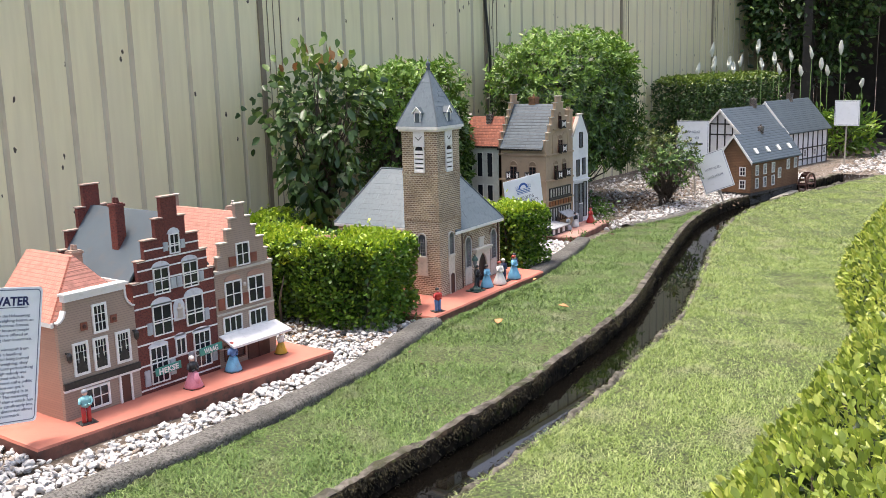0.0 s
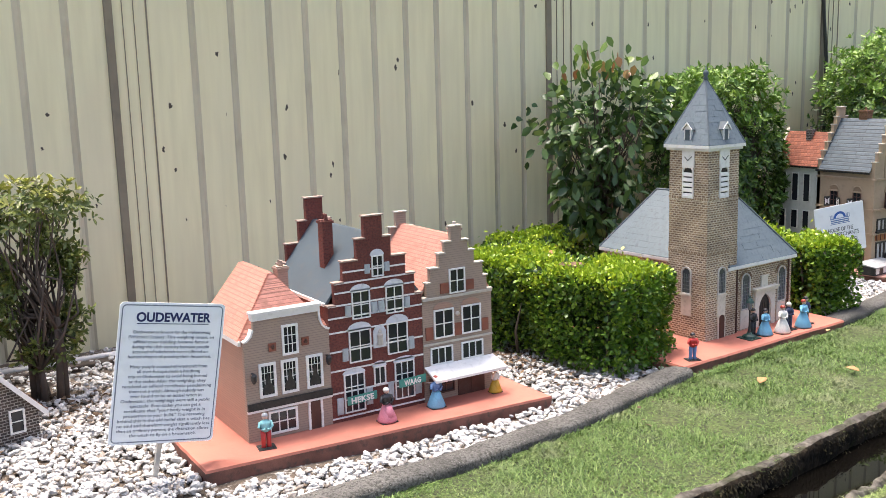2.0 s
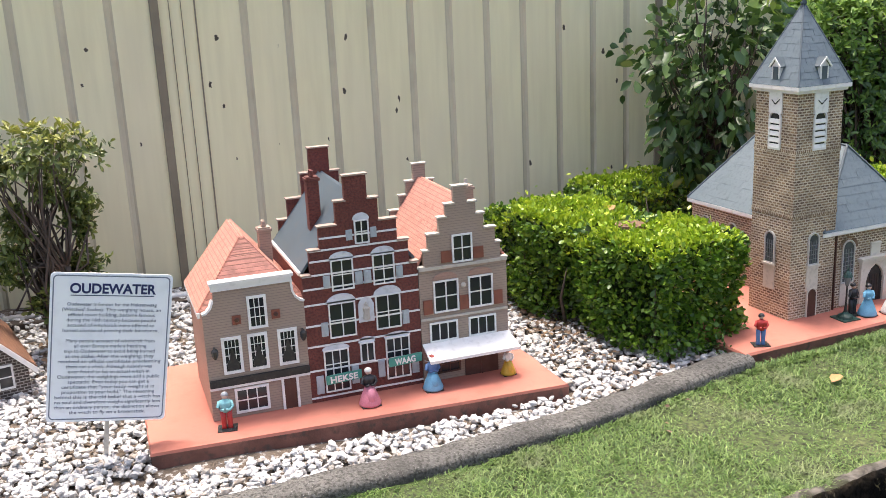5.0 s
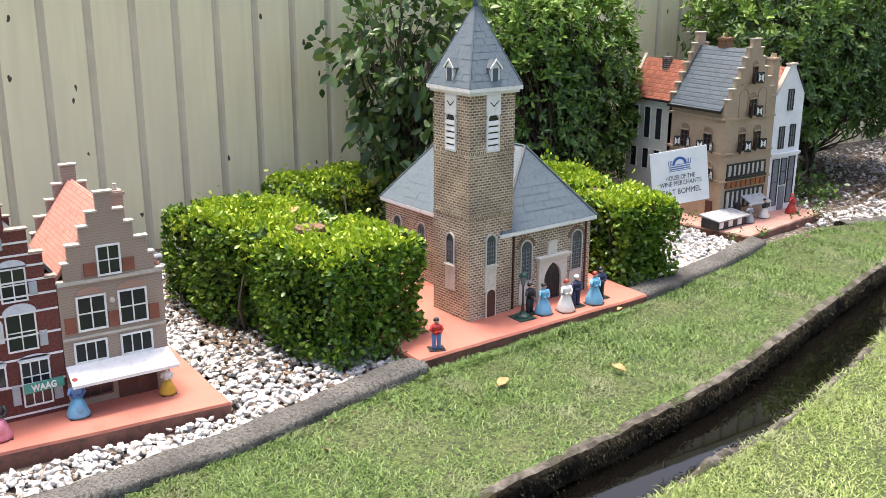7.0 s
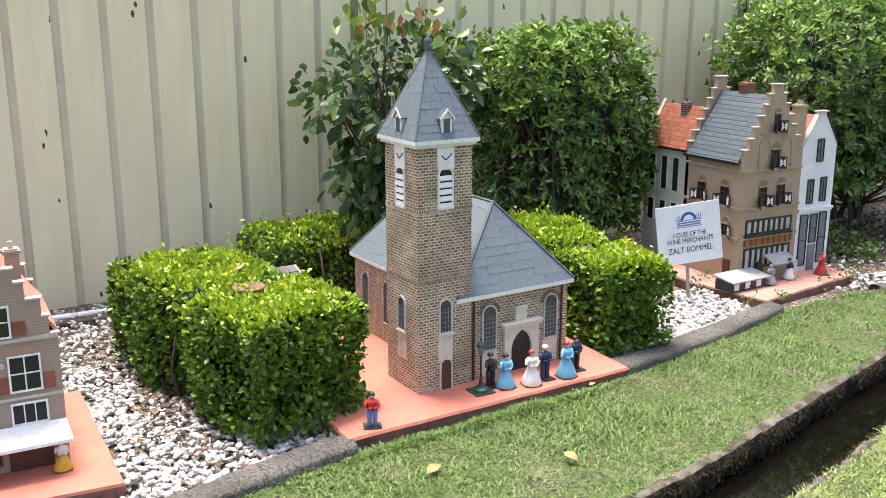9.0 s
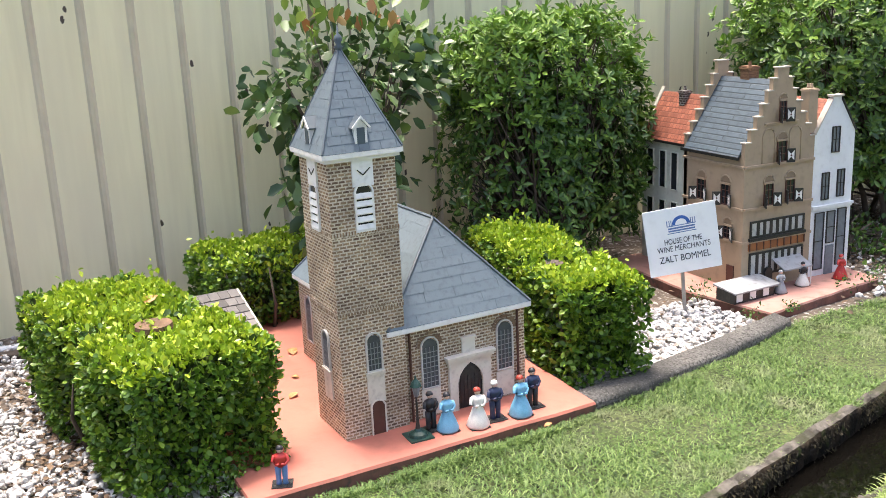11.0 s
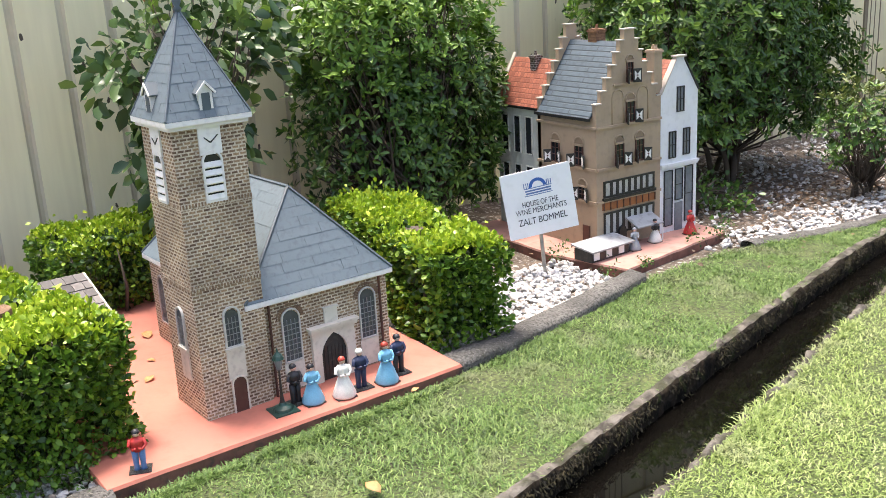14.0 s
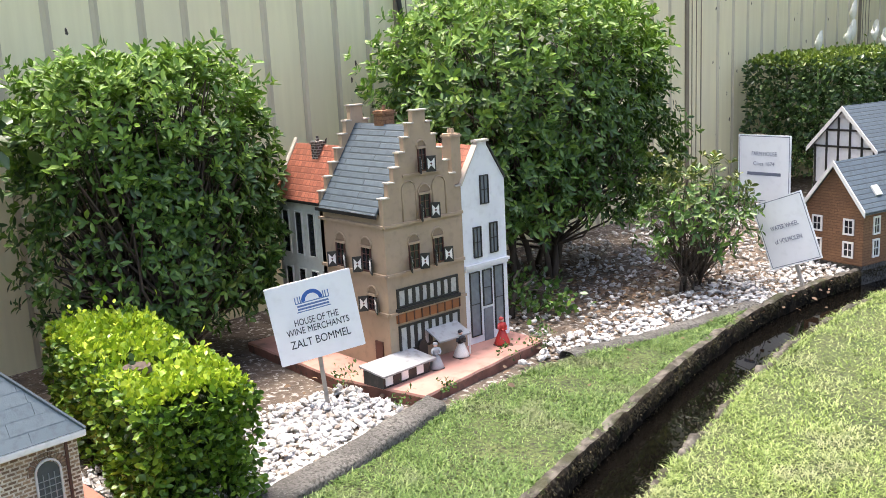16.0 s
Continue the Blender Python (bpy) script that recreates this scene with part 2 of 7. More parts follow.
brass = plain("tarnished_brass", (0.16, 0.12, 0.07), 0.45, 0.4, 60, 0.2, 0.7)
sign_white = plain("sign_board", (0.84, 0.86, 0.88), 0.35, 0.04, 20, 0.03, dirty=0.08)
navy = plain("navy_print", (0.012, 0.02, 0.1), 0.5, 0.05)
grey_ink = plain("grey_print", (0.16, 0.18, 0.24), 0.5, 0.05)
blue_ink = plain("blue_print", (0.03, 0.12, 0.42), 0.5, 0.05)
skin = plain("painted_figurine_face", (0.62, 0.4, 0.32), 0.5, 0.1)
concrete, _t, _b = mat("weathered_concrete", 0.95)
_c = mixc(_t, ramp(_t, grainy(_t, 5, 6), 0.4, 0.65), (0.125, 0.12, 0.108), (0.06, 0.058, 0.052))
_c = mixc(_t, ramp(_t, grainy(_t, 110, 6), 0.45, 0.62), _c, (0.04, 0.038, 0.032))
_c = mixc(_t, ramp(_t, grainy(_t, 240, 3), 0.62, 0.72), _c, (0.22, 0.215, 0.195))
_t.links.new(_c, _b.inputs["Base Color"])
bump(_t, _b, grainy(_t, 130, 8), 1.0, 0.006)
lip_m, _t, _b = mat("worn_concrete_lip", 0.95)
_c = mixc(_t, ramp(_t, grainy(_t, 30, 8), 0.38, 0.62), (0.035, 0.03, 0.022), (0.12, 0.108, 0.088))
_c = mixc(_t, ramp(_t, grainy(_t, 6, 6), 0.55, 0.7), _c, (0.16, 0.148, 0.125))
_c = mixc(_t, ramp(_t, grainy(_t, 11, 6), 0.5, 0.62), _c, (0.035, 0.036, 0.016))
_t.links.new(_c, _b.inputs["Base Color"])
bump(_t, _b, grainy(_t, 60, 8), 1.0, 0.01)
# Channel faces: moss blotches over a near-black base that carries the shade.
channel_m, _t, _b = mat("shaded_mossy_concrete", 0.95)
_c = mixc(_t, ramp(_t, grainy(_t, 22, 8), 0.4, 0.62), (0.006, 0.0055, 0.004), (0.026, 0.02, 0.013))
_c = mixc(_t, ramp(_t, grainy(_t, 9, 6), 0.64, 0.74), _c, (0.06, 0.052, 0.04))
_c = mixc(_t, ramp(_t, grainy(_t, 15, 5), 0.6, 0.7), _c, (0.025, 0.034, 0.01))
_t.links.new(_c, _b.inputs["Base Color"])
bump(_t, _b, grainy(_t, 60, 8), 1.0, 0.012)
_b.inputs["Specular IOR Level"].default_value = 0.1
bark = plain("grey_bark", (0.085, 0.064, 0.048), 0.9, 0.4, 40, 0.8)
timber = plain("bleached_timber", (0.42, 0.38, 0.32), 0.8, 0.25, 30, 0.4)
pane_m, _t, _b = mat("dark_pane", 0.12)
_b.inputs["Base Color"].default_value = (0.02, 0.022, 0.026, 1)
curtain = plain("white_curtain_behind_pane", (0.5, 0.5, 0.48), 0.4, 0.3, 60, 0.1)
pale_stone = plain("pale_cream_stone", (0.64, 0.59, 0.5), 0.75, 0.12, 50, 0.3)
church_pane, _t, _b = mat("dark_leaded_pane", 0.3)
_t.links.new(mixc(_t, grainy(_t, 60), (0.035, 0.04, 0.045), (0.09, 0.1, 0.11)), _b.inputs["Base Color"])
church_frame = plain("grey_white_window_frame", (0.55, 0.53, 0.49), 0.6, 0.12, 40, 0.1)
lead_bar = plain("grey_lead_bar", (0.26, 0.27, 0.27), 0.5, 0.15)
pane_grey, _t, _b = mat("leaded_grey_pane", 0.35)
_t.links.new(mixc(_t, grainy(_t, 60), (0.09, 0.105, 0.12), (0.21, 0.235, 0.26)), _b.inputs["Base Color"])

# cream steel fence with grime along the ribs and dark flecks
fence_m, t, b = mat("cream_steel_sheet", 0.5)
sp = t.nodes.new("ShaderNodeSeparateXYZ")
tcf = t.nodes.new("ShaderNodeTexCoord")
t.links.new(tcf.outputs["Object"], sp.inputs[0])
streak = grainy(t, 9, 6, stretch=(1, 3, 0.25))
c = mixc(t, ramp(t, streak, 0.35, 0.75), (0.78, 0.725, 0.465), (0.70, 0.645, 0.405))
c = mixc(t, ramp(t, grainy(t, 2.2, 4, stretch=(1, 1.6, 0.5)), 0.45, 0.8), c, (0.68, 0.625, 0.42))
vo = nd(t, "ShaderNodeTexVoronoi", Scale=1.0)
vo.feature = "F1"
mpv = t.nodes.new("ShaderNodeMapping")
mpv.inputs["Scale"].default_value = (1, 10.8, 5.5)
nzv = nd(t, "ShaderNodeTexNoise", Scale=70.0, Detail=3.0)
t.links.new(tcf.outputs["Object"], nzv.inputs["Vector"])
jit = t.nodes.new("ShaderNodeVectorMath")
jit.operation = "MULTIPLY_ADD"
jit.inputs[1].default_value = (0.0, 0.02, 0.03)
t.links.new(nzv.outputs["Color"], jit.inputs[0])
t.links.new(tcf.outputs["Object"], jit.inputs[2])
t.links.new(jit.outputs[0], mpv.inputs[0])
t.links.new(mpv.outputs[0], vo.inputs["Vector"])
sel = t.nodes.new("ShaderNodeMath")
sel.operation = "LESS_THAN"
sel.inputs[1].default_value = 0.075
t.links.new(vo.outputs["Distance"], sel.inputs[0])
c = mixc(t, sel.outputs[0], c, (0.06, 0.045, 0.03))
t.links.new(c, b.inputs["Base Color"])
rib_m = plain("grimy_rib_flank", (0.6, 0.545, 0.385), 0.6, 0.2, 5, 0.1, dirty=0.4, dirt=(0.38, 0.325, 0.22))
post_m = plain("fence_post_paint", (0.24, 0.2, 0.135), 0.6, 0.2, 10, 0.1, dirty=0.4)

# ground sheets
soil_m, t, b = mat("damp_soil", 0.95)
c = mixc(t, ramp(t, grainy(t, 14, 8), 0.35, 0.7), (0.06, 0.045, 0.032), (0.15, 0.115, 0.085))
c = mixc(t, ramp(t, grainy(t, 55, 4), 0.56, 0.66), c, (0.38, 0.36, 0.33))
t.links.new(c, b.inputs["Base Color"])
bump(t, b, grainy(t, 45, 8), 0.9, 0.012)
turf_m, t, b = mat("turf_thatch", 0.95)
c = mixc(t, ramp(t, grainy(t, 6, 6), 0.35, 0.7), (0.055, 0.095, 0.016), (0.1, 0.12, 0.04))
c = mixc(t, ramp(t, grainy(t, 90, 4), 0.4, 0.65), c, (0.02, 0.022, 0.009))
t.links.new(c, b.inputs["Base Color"])
bump(t, b, grainy(t, 120, 6), 0.9, 0.008)
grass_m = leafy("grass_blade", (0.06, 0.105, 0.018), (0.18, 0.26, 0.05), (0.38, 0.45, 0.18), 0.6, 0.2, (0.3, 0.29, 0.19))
# verge blades: a darker green, lowered further for the partial shade there
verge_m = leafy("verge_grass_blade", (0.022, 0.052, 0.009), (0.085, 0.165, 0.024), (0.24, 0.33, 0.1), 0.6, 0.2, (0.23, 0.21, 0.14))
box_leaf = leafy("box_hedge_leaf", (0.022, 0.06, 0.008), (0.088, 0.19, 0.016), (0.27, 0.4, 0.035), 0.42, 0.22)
near_leaf = leafy("young_hedge_leaf", (0.06, 0.1, 0.025), (0.28, 0.37, 0.05), (0.58, 0.6, 0.15), 0.35, 0.35)
bush_leaf = leafy("bush_leaf", (0.016, 0.044, 0.009), (0.058, 0.135, 0.02), (0.19, 0.31, 0.05), 0.4, 0.17)
olive_leaf = leafy("olive_bush_leaf", (0.035, 0.055, 0.012), (0.11, 0.15, 0.03), (0.27, 0.3, 0.07), 0.42, 0.2)
olive_tip = leafy("yellow_olive_leaf", (0.16, 0.17, 0.03), (0.28, 0.3, 0.055), (0.42, 0.4, 0.12), 0.42, 0.25)
gloss_leaf = leafy("glossy_dark_leaf", (0.018, 0.044, 0.014), (0.045, 0.1, 0.024), (0.13, 0.21, 0.05), 0.38, 0.15)
bronze_leaf = leafy("bronze_tip_leaf", (0.22, 0.08, 0.03), (0.3, 0.15, 0.06), (0.35, 0.25, 0.08), 0.35, 0.3)
white_pebble, t, b = mat("white_pebble", 0.6)
g = t.nodes.new("ShaderNodeNewGeometry")
r = t.nodes.new("ShaderNodeValToRGB")
t.links.new(g.outputs["Random Per Island"], r.inputs[0])
r.color_ramp.elements[0].color, r.color_ramp.elements[1].color = (0.26, 0.245, 0.22, 1), (0.57, 0.56, 0.54, 1)
r.color_ramp.elements.new(0.05).color = (0.26, 0.21, 0.16, 1)
r.color_ramp.elements.new(0.16).color = (0.42, 0.41, 0.39, 1)
t.links.new(mixc(t, ramp(t, grainy(t, 80, 4), 0.5, 0.75), r.outputs[0], (0.36, 0.34, 0.31)), b.inputs["Base Color"])
bump(t, b, grainy(t, 200), 0.25, 0.001)
water_m, t, b = mat("dark_still_water", 0.02)
b.inputs["Base Color"].default_value = (0.003, 0.0026, 0.002, 1)
b.inputs["IOR"].default_value = 1.33
bump(t, b, grainy(t, 6, 2), 0.012, 0.01)
dry_leaf = plain("dry_yellow_leaf", (0.46, 0.235, 0.085), 0.6, 0.3, 40, 0.3)


# ---- plan ----
def curve_x(table):
    ys, xs = zip(*table)
    fine = np.linspace(ys[0], ys[-1], 600)
    val = np.interp(fine, ys, xs)
    k = np.hanning(41)
    val = np.convolve(np.pad(val, 20, mode="edge"), k / k.sum(), "valid")
    return lambda y: np.interp(y, fine, val)


kerb_x = curve_x([(-3, -2.15), (1.5, -2.065), (2.24, -2.06), (2.8, -2.13), (3.3, -2.27), (3.46, -2.31), (4.52, -2.42), (4.75, -2.46), (5.33, -2.6), (5.6, -2.69), (5.85, -2.735), (6.15, -2.70), (6.57, -2.58), (7.2, -2.53)])
left_x = curve_x([(-3, -1.75), (0, -1.56), (1.9, -1.53), (2.87, -1.55), (4.0, -1.71), (4.2, -1.745), (5.4, -2.10), (6.36, -2.37), (7.0, -2.5), (7.6, -2.52), (8.0, -2.47), (8.8, -2.34), (9.8, -2.2)])
right_x = curve_x([(-3, -1.48), (0, -1.31), (2.08, -1.275), (2.9, -1.315), (4.13, -1.495), (5.2, -1.80), (5.44, -1.90), (6.58, -2.193), (7.24, -2.275), (7.7, -2.275), (8.1, -2.235), (8.8, -2.12), (9.8, -1.95)])
WATER = -0.06

# ---- large structure ----
def strip(name, fa, fb, y0, y1, z, n, material, cols=6, wob=0.0, label="", category="", thick=0.0):
    ys = np.linspace(y0, y1, n)
    a, b = np.array([fa(y) for y in ys]), np.array([fb(y) for y in ys])
    g = Geo()
    for y, xa, xb in zip(ys, a, b):
        for k in range(cols + 1):
            x = xa + (xb - xa) * k / cols
            g.v.append((x, y, z + wob * noise.noise(Vector((x * 3, y * 3, 0)))))
    w = cols + 1
    g.f = [(i * w + k, i * w + k + 1, (i + 1) * w + k + 1, (i + 1) * w + k) for i in range(n - 1) for k in range(cols)]
    g.m = [0] * len(g.f)
    return tagged(part(name, g, material, None, "", True), label, category, "", "structure")


ground = Geo().add([(-60, -60, -0.26), (60, -60, -0.26), (60, 60, -0.26), (-60, 60, -0.26)], [(0, 1, 2, 3)])
tagged(part("ground", ground, soil_m), "brown bare soil under the whole garden", "ground", "", "structure")
strip("gravel_bed", lambda y: -4.3, lambda y: float(kerb_x(y)) if y < 7.2 else float(left_x(y)) - 0.03, -3, 9.8, -0.012, 120, soil_m, 24, 0.01, "dark soil bed under white pebbles beside the fence", "garden bed")
strip("lawn_verge", lambda y: float(kerb_x(y)), lambda y: float(left_x(y)) - 0.03, -3, 7.25, 0.0, 130, turf_m, 8, 0.012, "short green lawn verge between kerb and water channel", "lawn")
strip("lawn", lambda y: float(right_x(y)) + 0.03, lambda y: 12.0, -3, 9.8, 0.0, 130, turf_m, 30, 0.012, "sunlit mown lawn beside the water channel", "lawn")
tagged(part("far_paving", Geo().box(-4.3, 12, 9.8, 16, -0.2, -0.006), soil_m), "shaded soil and pebbles at the far end", "ground", "", "structure")
strip("channel_water", lambda y: float(left_x(y)) - 0.01, lambda y: float(right_x(y)) + 0.01, -3, 9.8, WATER, 80, water_m, 4, 0.0, "dark still water in a narrow concrete channel", "water")


def edging(name, f, side, width, top, bottom, y0, y1, material, label, parent_kind="channel edge", rough=0.009, lip=None):
    """A rough concrete strip that follows a line of the plan, with a worn top and pitted faces."""
    n = int((y1 - y0) / 0.016)
    prof = [(0, bottom)] + [(0.0, bottom + (top - 0.01 - bottom) * k / 5) for k in range(1, 6)] + [(0.008, top), (width * 0.35, top + 0.003), (width * 0.7, top + 0.002), (width - 0.008, top), (width, top - 0.012), (width, bottom)]
    m = len(prof)
    g = Geo()
    for i in range(n + 1):
        y = y0 + (y1 - y0) * i / n
        x = float(f(y))
        for k, (o, z) in enumerate(prof):
            q = Vector((x + side * o, y, z)) * 8
            j = 0 if k in (0, m - 1) else rough * noise.noise(q) + rough * 0.7 * noise.noise(q * 3.1) + rough * 0.4 * noise.noise(q * 8)
            g.v.append((x + side * (o - j * 0.6), y, z + j * (1 if o > 0 else 0.3)))
    g.f = [(i * m + k, i * m + k + 1, (i + 1) * m + k + 1, (i + 1) * m + k) for i in range(n) for k in range(m - 1)]
    # faces below the top take the shaded slot, the top the paler lip
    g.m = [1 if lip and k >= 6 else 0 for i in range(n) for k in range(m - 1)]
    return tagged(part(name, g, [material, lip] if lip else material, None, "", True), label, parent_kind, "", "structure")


edging("kerb", kerb_x, -1, 0.1, 0.034, -0.1, -2.5, 3.47, concrete, "weathered grey concrete kerb edging the lawn", "kerb", 0.008)
edging("kerb", kerb_x, -1, 0.1, 0.034, -0.1, 4.5, 5.52, concrete, "weathered grey concrete kerb edging the pebble bed", "kerb", 0.008)
edging("kerb", kerb_x, -1, 0.075, 0.014, -0.1, 6.16, 7.15, concrete, "low worn concrete kerb flush with the lawn", "kerb", 0.008)
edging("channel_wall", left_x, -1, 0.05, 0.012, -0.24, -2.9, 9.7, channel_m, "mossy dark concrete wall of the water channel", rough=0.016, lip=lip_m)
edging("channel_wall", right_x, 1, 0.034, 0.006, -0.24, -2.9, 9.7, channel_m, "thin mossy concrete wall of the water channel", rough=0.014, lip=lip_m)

# steel fence
POSTS = [-2.84, -0.46, 1.92, 4.30, 6.68, 9.06, 11.44, 13.82]
fence = thing("fence", "tall cream ribbed steel sheet fence with dark streaks", "fence", pose(-4.19, 0, 0), "", "structure")
for y0 in POSTS[:-1]:
    prof, slots = [(0.0, 0.0)], []
    for k in range(11):
        s = 0.345 + k * 0.184
        prof += [(s, 0.0), (s + 0.01, -0.008), (s + 0.024, -0.009), (s + 0.034, 0.0)]
    prof = [p for p in prof if p[0] < 2.34] + [(2.38, 0.0)]
    g = Geo()
    zs = (-0.15, 0.6, 1.3, 2.0)
    for u, w in prof:
        for z in zs:
            g.v.append((w, y0 + u, z))
    for i in range(len(prof) - 1):
        flat = prof[i][1] == 0.0 and prof[i + 1][1] == 0.0
        for k in range(3):
            a = i * 4 + k
            g.f.append((a, a + 4, a + 5, a + 1))
            g.m.append(0 if flat else 1)
    sh = part("sheet", g, [fence_m, rib_m], fence)
    so = sh.modifiers.new("thickness", "SOLIDIFY")
    so.thickness = 0.001
for y in POSTS:
    g = Geo().box(-0.02, 0.012, y - 0.018, y + 0.018, -0.15, 2.02)
    part("post", g, post_m, fence, "brown-grey steel channel post", bevel=0.003)
    for o, w_ in ((0.058, 0.003), (0.106, 0.003), (0.16, 0.006)):
        part("lap_joint", Geo().box(0.001, 0.005, y + o, y + o + w_, -0.15, 2.0), post_m, fence)
part("rail", Geo().box(-0.03, 0.014, POSTS[0], POSTS[-1], 1.98, 2.03), fence_m, fence, "cream top rail")
pipe = Geo().tube([(-3.985, 1.15, 0.012), (-3.985, 2.4, 0.01), (-3.985, 3.3, 0.01), (-3.985, 4.4, 0.01)], 0.014, 10)
tagged(part("drain_pipe", pipe, white, None, "", True), "white plastic pipe lying along the fence foot", "pipe")
tagged(part("garden_edging", Geo().box(-3.965, -3.9, 1.15, 3.6, -0.03, 0.012), bark, None, "", False, 0.006), "dark weathered timber edging in front of the white pipe", "edging")
cable = Geo().tube([(-4.15, 6.60, 2.0), (-4.155, 6.63, 1.6), (-4.15, 6.68, 1.2), (-4.15, 6.70, 0.0)], 0.012, 8)
tagged(part("cable", cable, black, None, "", True), "black cable hanging down the cream fence", "cable")


def plinth(corners, top, label, paint_m):
    n = len(corners)
    cx, cy = sum(c[0] for c in corners) / n, sum(c[1] for c in corners) / n
    pts = []
    for i, (x, y) in enumerate(corners):
        x2, y2 = corners[(i + 1) % n]
        for k in range(14):
            f = k / 14
            px, py = x + (x2 - x) * f, y + (y2 - y) * f
            j = 0.005 * noise.noise(Vector((px * 14, py * 14, 3)))
            pts.append((px + j, py + j))
    m = len(pts)
    ring = lambda s, z: [(cx + (x - cx) * s, cy + (y - cy) * s, z) for x, y in pts]
    band = [(i, (i + 1) % m, (i + 1) % m + m, i + m) for i in range(m)]
    p = thing("plinth", label, "plinth", pose(cx, cy, 0))
    mv = Matrix.Translation((-cx, -cy, 0))
    lo, mid, hi = ring(0.985, -0.06), ring(1.0, top - 0.008), ring(0.994, top)
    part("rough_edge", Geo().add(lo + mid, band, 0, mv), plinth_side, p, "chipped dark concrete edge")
    part("painted_top", Geo().add(mid + hi, band + [tuple(range(m, 2 * m))], 0, mv), paint_m, p)
    return p


PZ = 0.04
plinth([(-2.44, 1.65), (-2.372, 2.855), (-3.08, 2.85), (-3.08, 1.66)], PZ, "salmon-painted concrete plinth with chipped dark edges", terracotta)
plinth([(-2.335, 3.455), (-2.405, 4.512), (-3.85, 4.5), (-3.8, 3.5), (-3.3, 3.42)], PZ, "salmon-painted concrete plinth under the model church", terracotta)
plinth([(-2.76, 5.52), (-2.87, 6.19), (-3.72, 6.2), (-3.72, 5.46), (-3.12, 5.44)], 0.03, "faded salmon plinth under the model merchant houses", plain("faded_salmon_paint", (0.52, 0.27, 0.21), 0.8, 0.3, 16, 0.3, dirt=(0.16, 0.11, 0.08), dirty=0.6))


# ---- building parts ----
def window(parent, M, u, v, w, h, nx=2, ny=2, frame_m=None, pane=None, fr=0.005, bar=0.003, depth=0.006, name="window", arch=False, label="", bar_m=None):
    """A framed window with its own bars and panes, lower left corner at (u, v) of a facade."""
    frame_m, pane = frame_m or white, pane or pane_m
    bar_m = bar_m or frame_m
    W = M @ Matrix.Translation((u, v, 0))
    r, n = w / 2, 12
    if arch:
        loop = lambda d: [(d, d), (w - d, d)] + [(r + (r - d) * math.cos(math.pi * k / n), h + (r - d) * math.sin(math.pi * k / n)) for k in range(n + 1)]
    else:
        loop = lambda d: [(d, d), (w - d, d), (w - d, h - d), (d, h - d)]
    o, i = loop(0.0), loop(fr)
    k = len(o)
    g = Geo().add([(x, y, z) for z in (-0.001, depth) for x, y in o + i],
                  [f for a in range(k) for b in ((a + 1) % k,) for f in ((2 * k + a, 2 * k + b, 3 * k + b, 3 * k + a), (a, b, 2 * k + b, 2 * k + a), (k + b, k + a, 3 * k + a, 3 * k + b), (b, a, k + a, k + b))], 0, W)
    ob = part(name, g, frame_m, parent, label)
    base = W.to_3x3().to_4x4()
    iw, ih = w - 2 * fr, h - 2 * fr
    if nx > 1:
        up = Geo().box(-bar / 2, bar / 2, -ih / 2, ih / 2, -0.001, depth * 0.8, 0, base).mesh("glazing_bar", bar_m)
    if ny > 1:
        flat_ = Geo().box(-iw / 2, iw / 2, -bar / 2, bar / 2, -0.001, depth * 0.72, 0, base).mesh("glazing_bar", bar_m)
    for data, count, spot in ([(up, nx, lambda q: (fr + iw * q / nx, h / 2, 0))] if nx > 1 else []) + ([(flat_, ny, lambda q: (w / 2, fr + ih * q / ny, 0))] if ny > 1 else []):
        for q in range(1, count):
            p = new("glazing_bar", data)
            p.parent = ob
            p.location = W @ Vector(spot(q))
    pw, ph = iw / nx, ih / ny
    one = Geo().box(-pw / 2, pw / 2, -ph / 2, ph / 2, -0.002, 0.002, 0, base).mesh("pane", pane)
    for a in range(nx):
        for c in range(ny):
            p = new("pane", one)
            p.parent = ob
            p.location = W @ Vector((fr + (a + 0.5) * pw, fr + (c + 0.5) * ph, 0))
    if arch:
        pts = [(r + (r - fr) * math.cos(math.pi * k / n), h - fr + (r - fr) * math.sin(math.pi * k / n)) for k in range(n + 1)]
        part("pane", Geo().prism(pts, -0.002, 0.002, W), pane, ob)
    return ob


def step_outline(w, shoulder, steps):
    """A stepped gable's outline; steps: (half width, top height) from below."""
    c = w / 2
    right, left = [(w, 0), (w, shoulder)], []
    z = shoulder
    for hw, top in steps:
        right += [(c + hw, z), (c + hw, top)]
        left = [(c - hw, top), (c - hw, z)] + left
        z = top
    return [(0, 0)] + right + left + [(0, shoulder)]


def stepped_gable(parent, M, w, shoulder, steps, thick, wall_m, cap_m, name="gable", cap=0.0045):
    part(name, Geo().prism(step_outline(w, shoulder, steps), -thick, 0, M), wall_m, parent)
    c, prev = w / 2, w / 2
    for hw, top in [(w / 2, shoulder)] + list(steps):
        nxt = [s[0] for s in steps if s[0] < hw - 1e-6]
        inner = nxt[0] if nxt else 0.0
        for s in (-1, 1):
            if inner == 0 and s == 1:
                continue
            a, b = (c - hw - 0.004, c - inner + 0.002) if s == -1 else (c + inner - 0.002, c + hw + 0.004)
            if inner == 0:
                a, b = c - hw - 0.004, c + hw + 0.004
            part("coping", Geo().box(a, b, top, top + cap, -thick - 0.004, 0.005, 0, M), cap_m, parent)


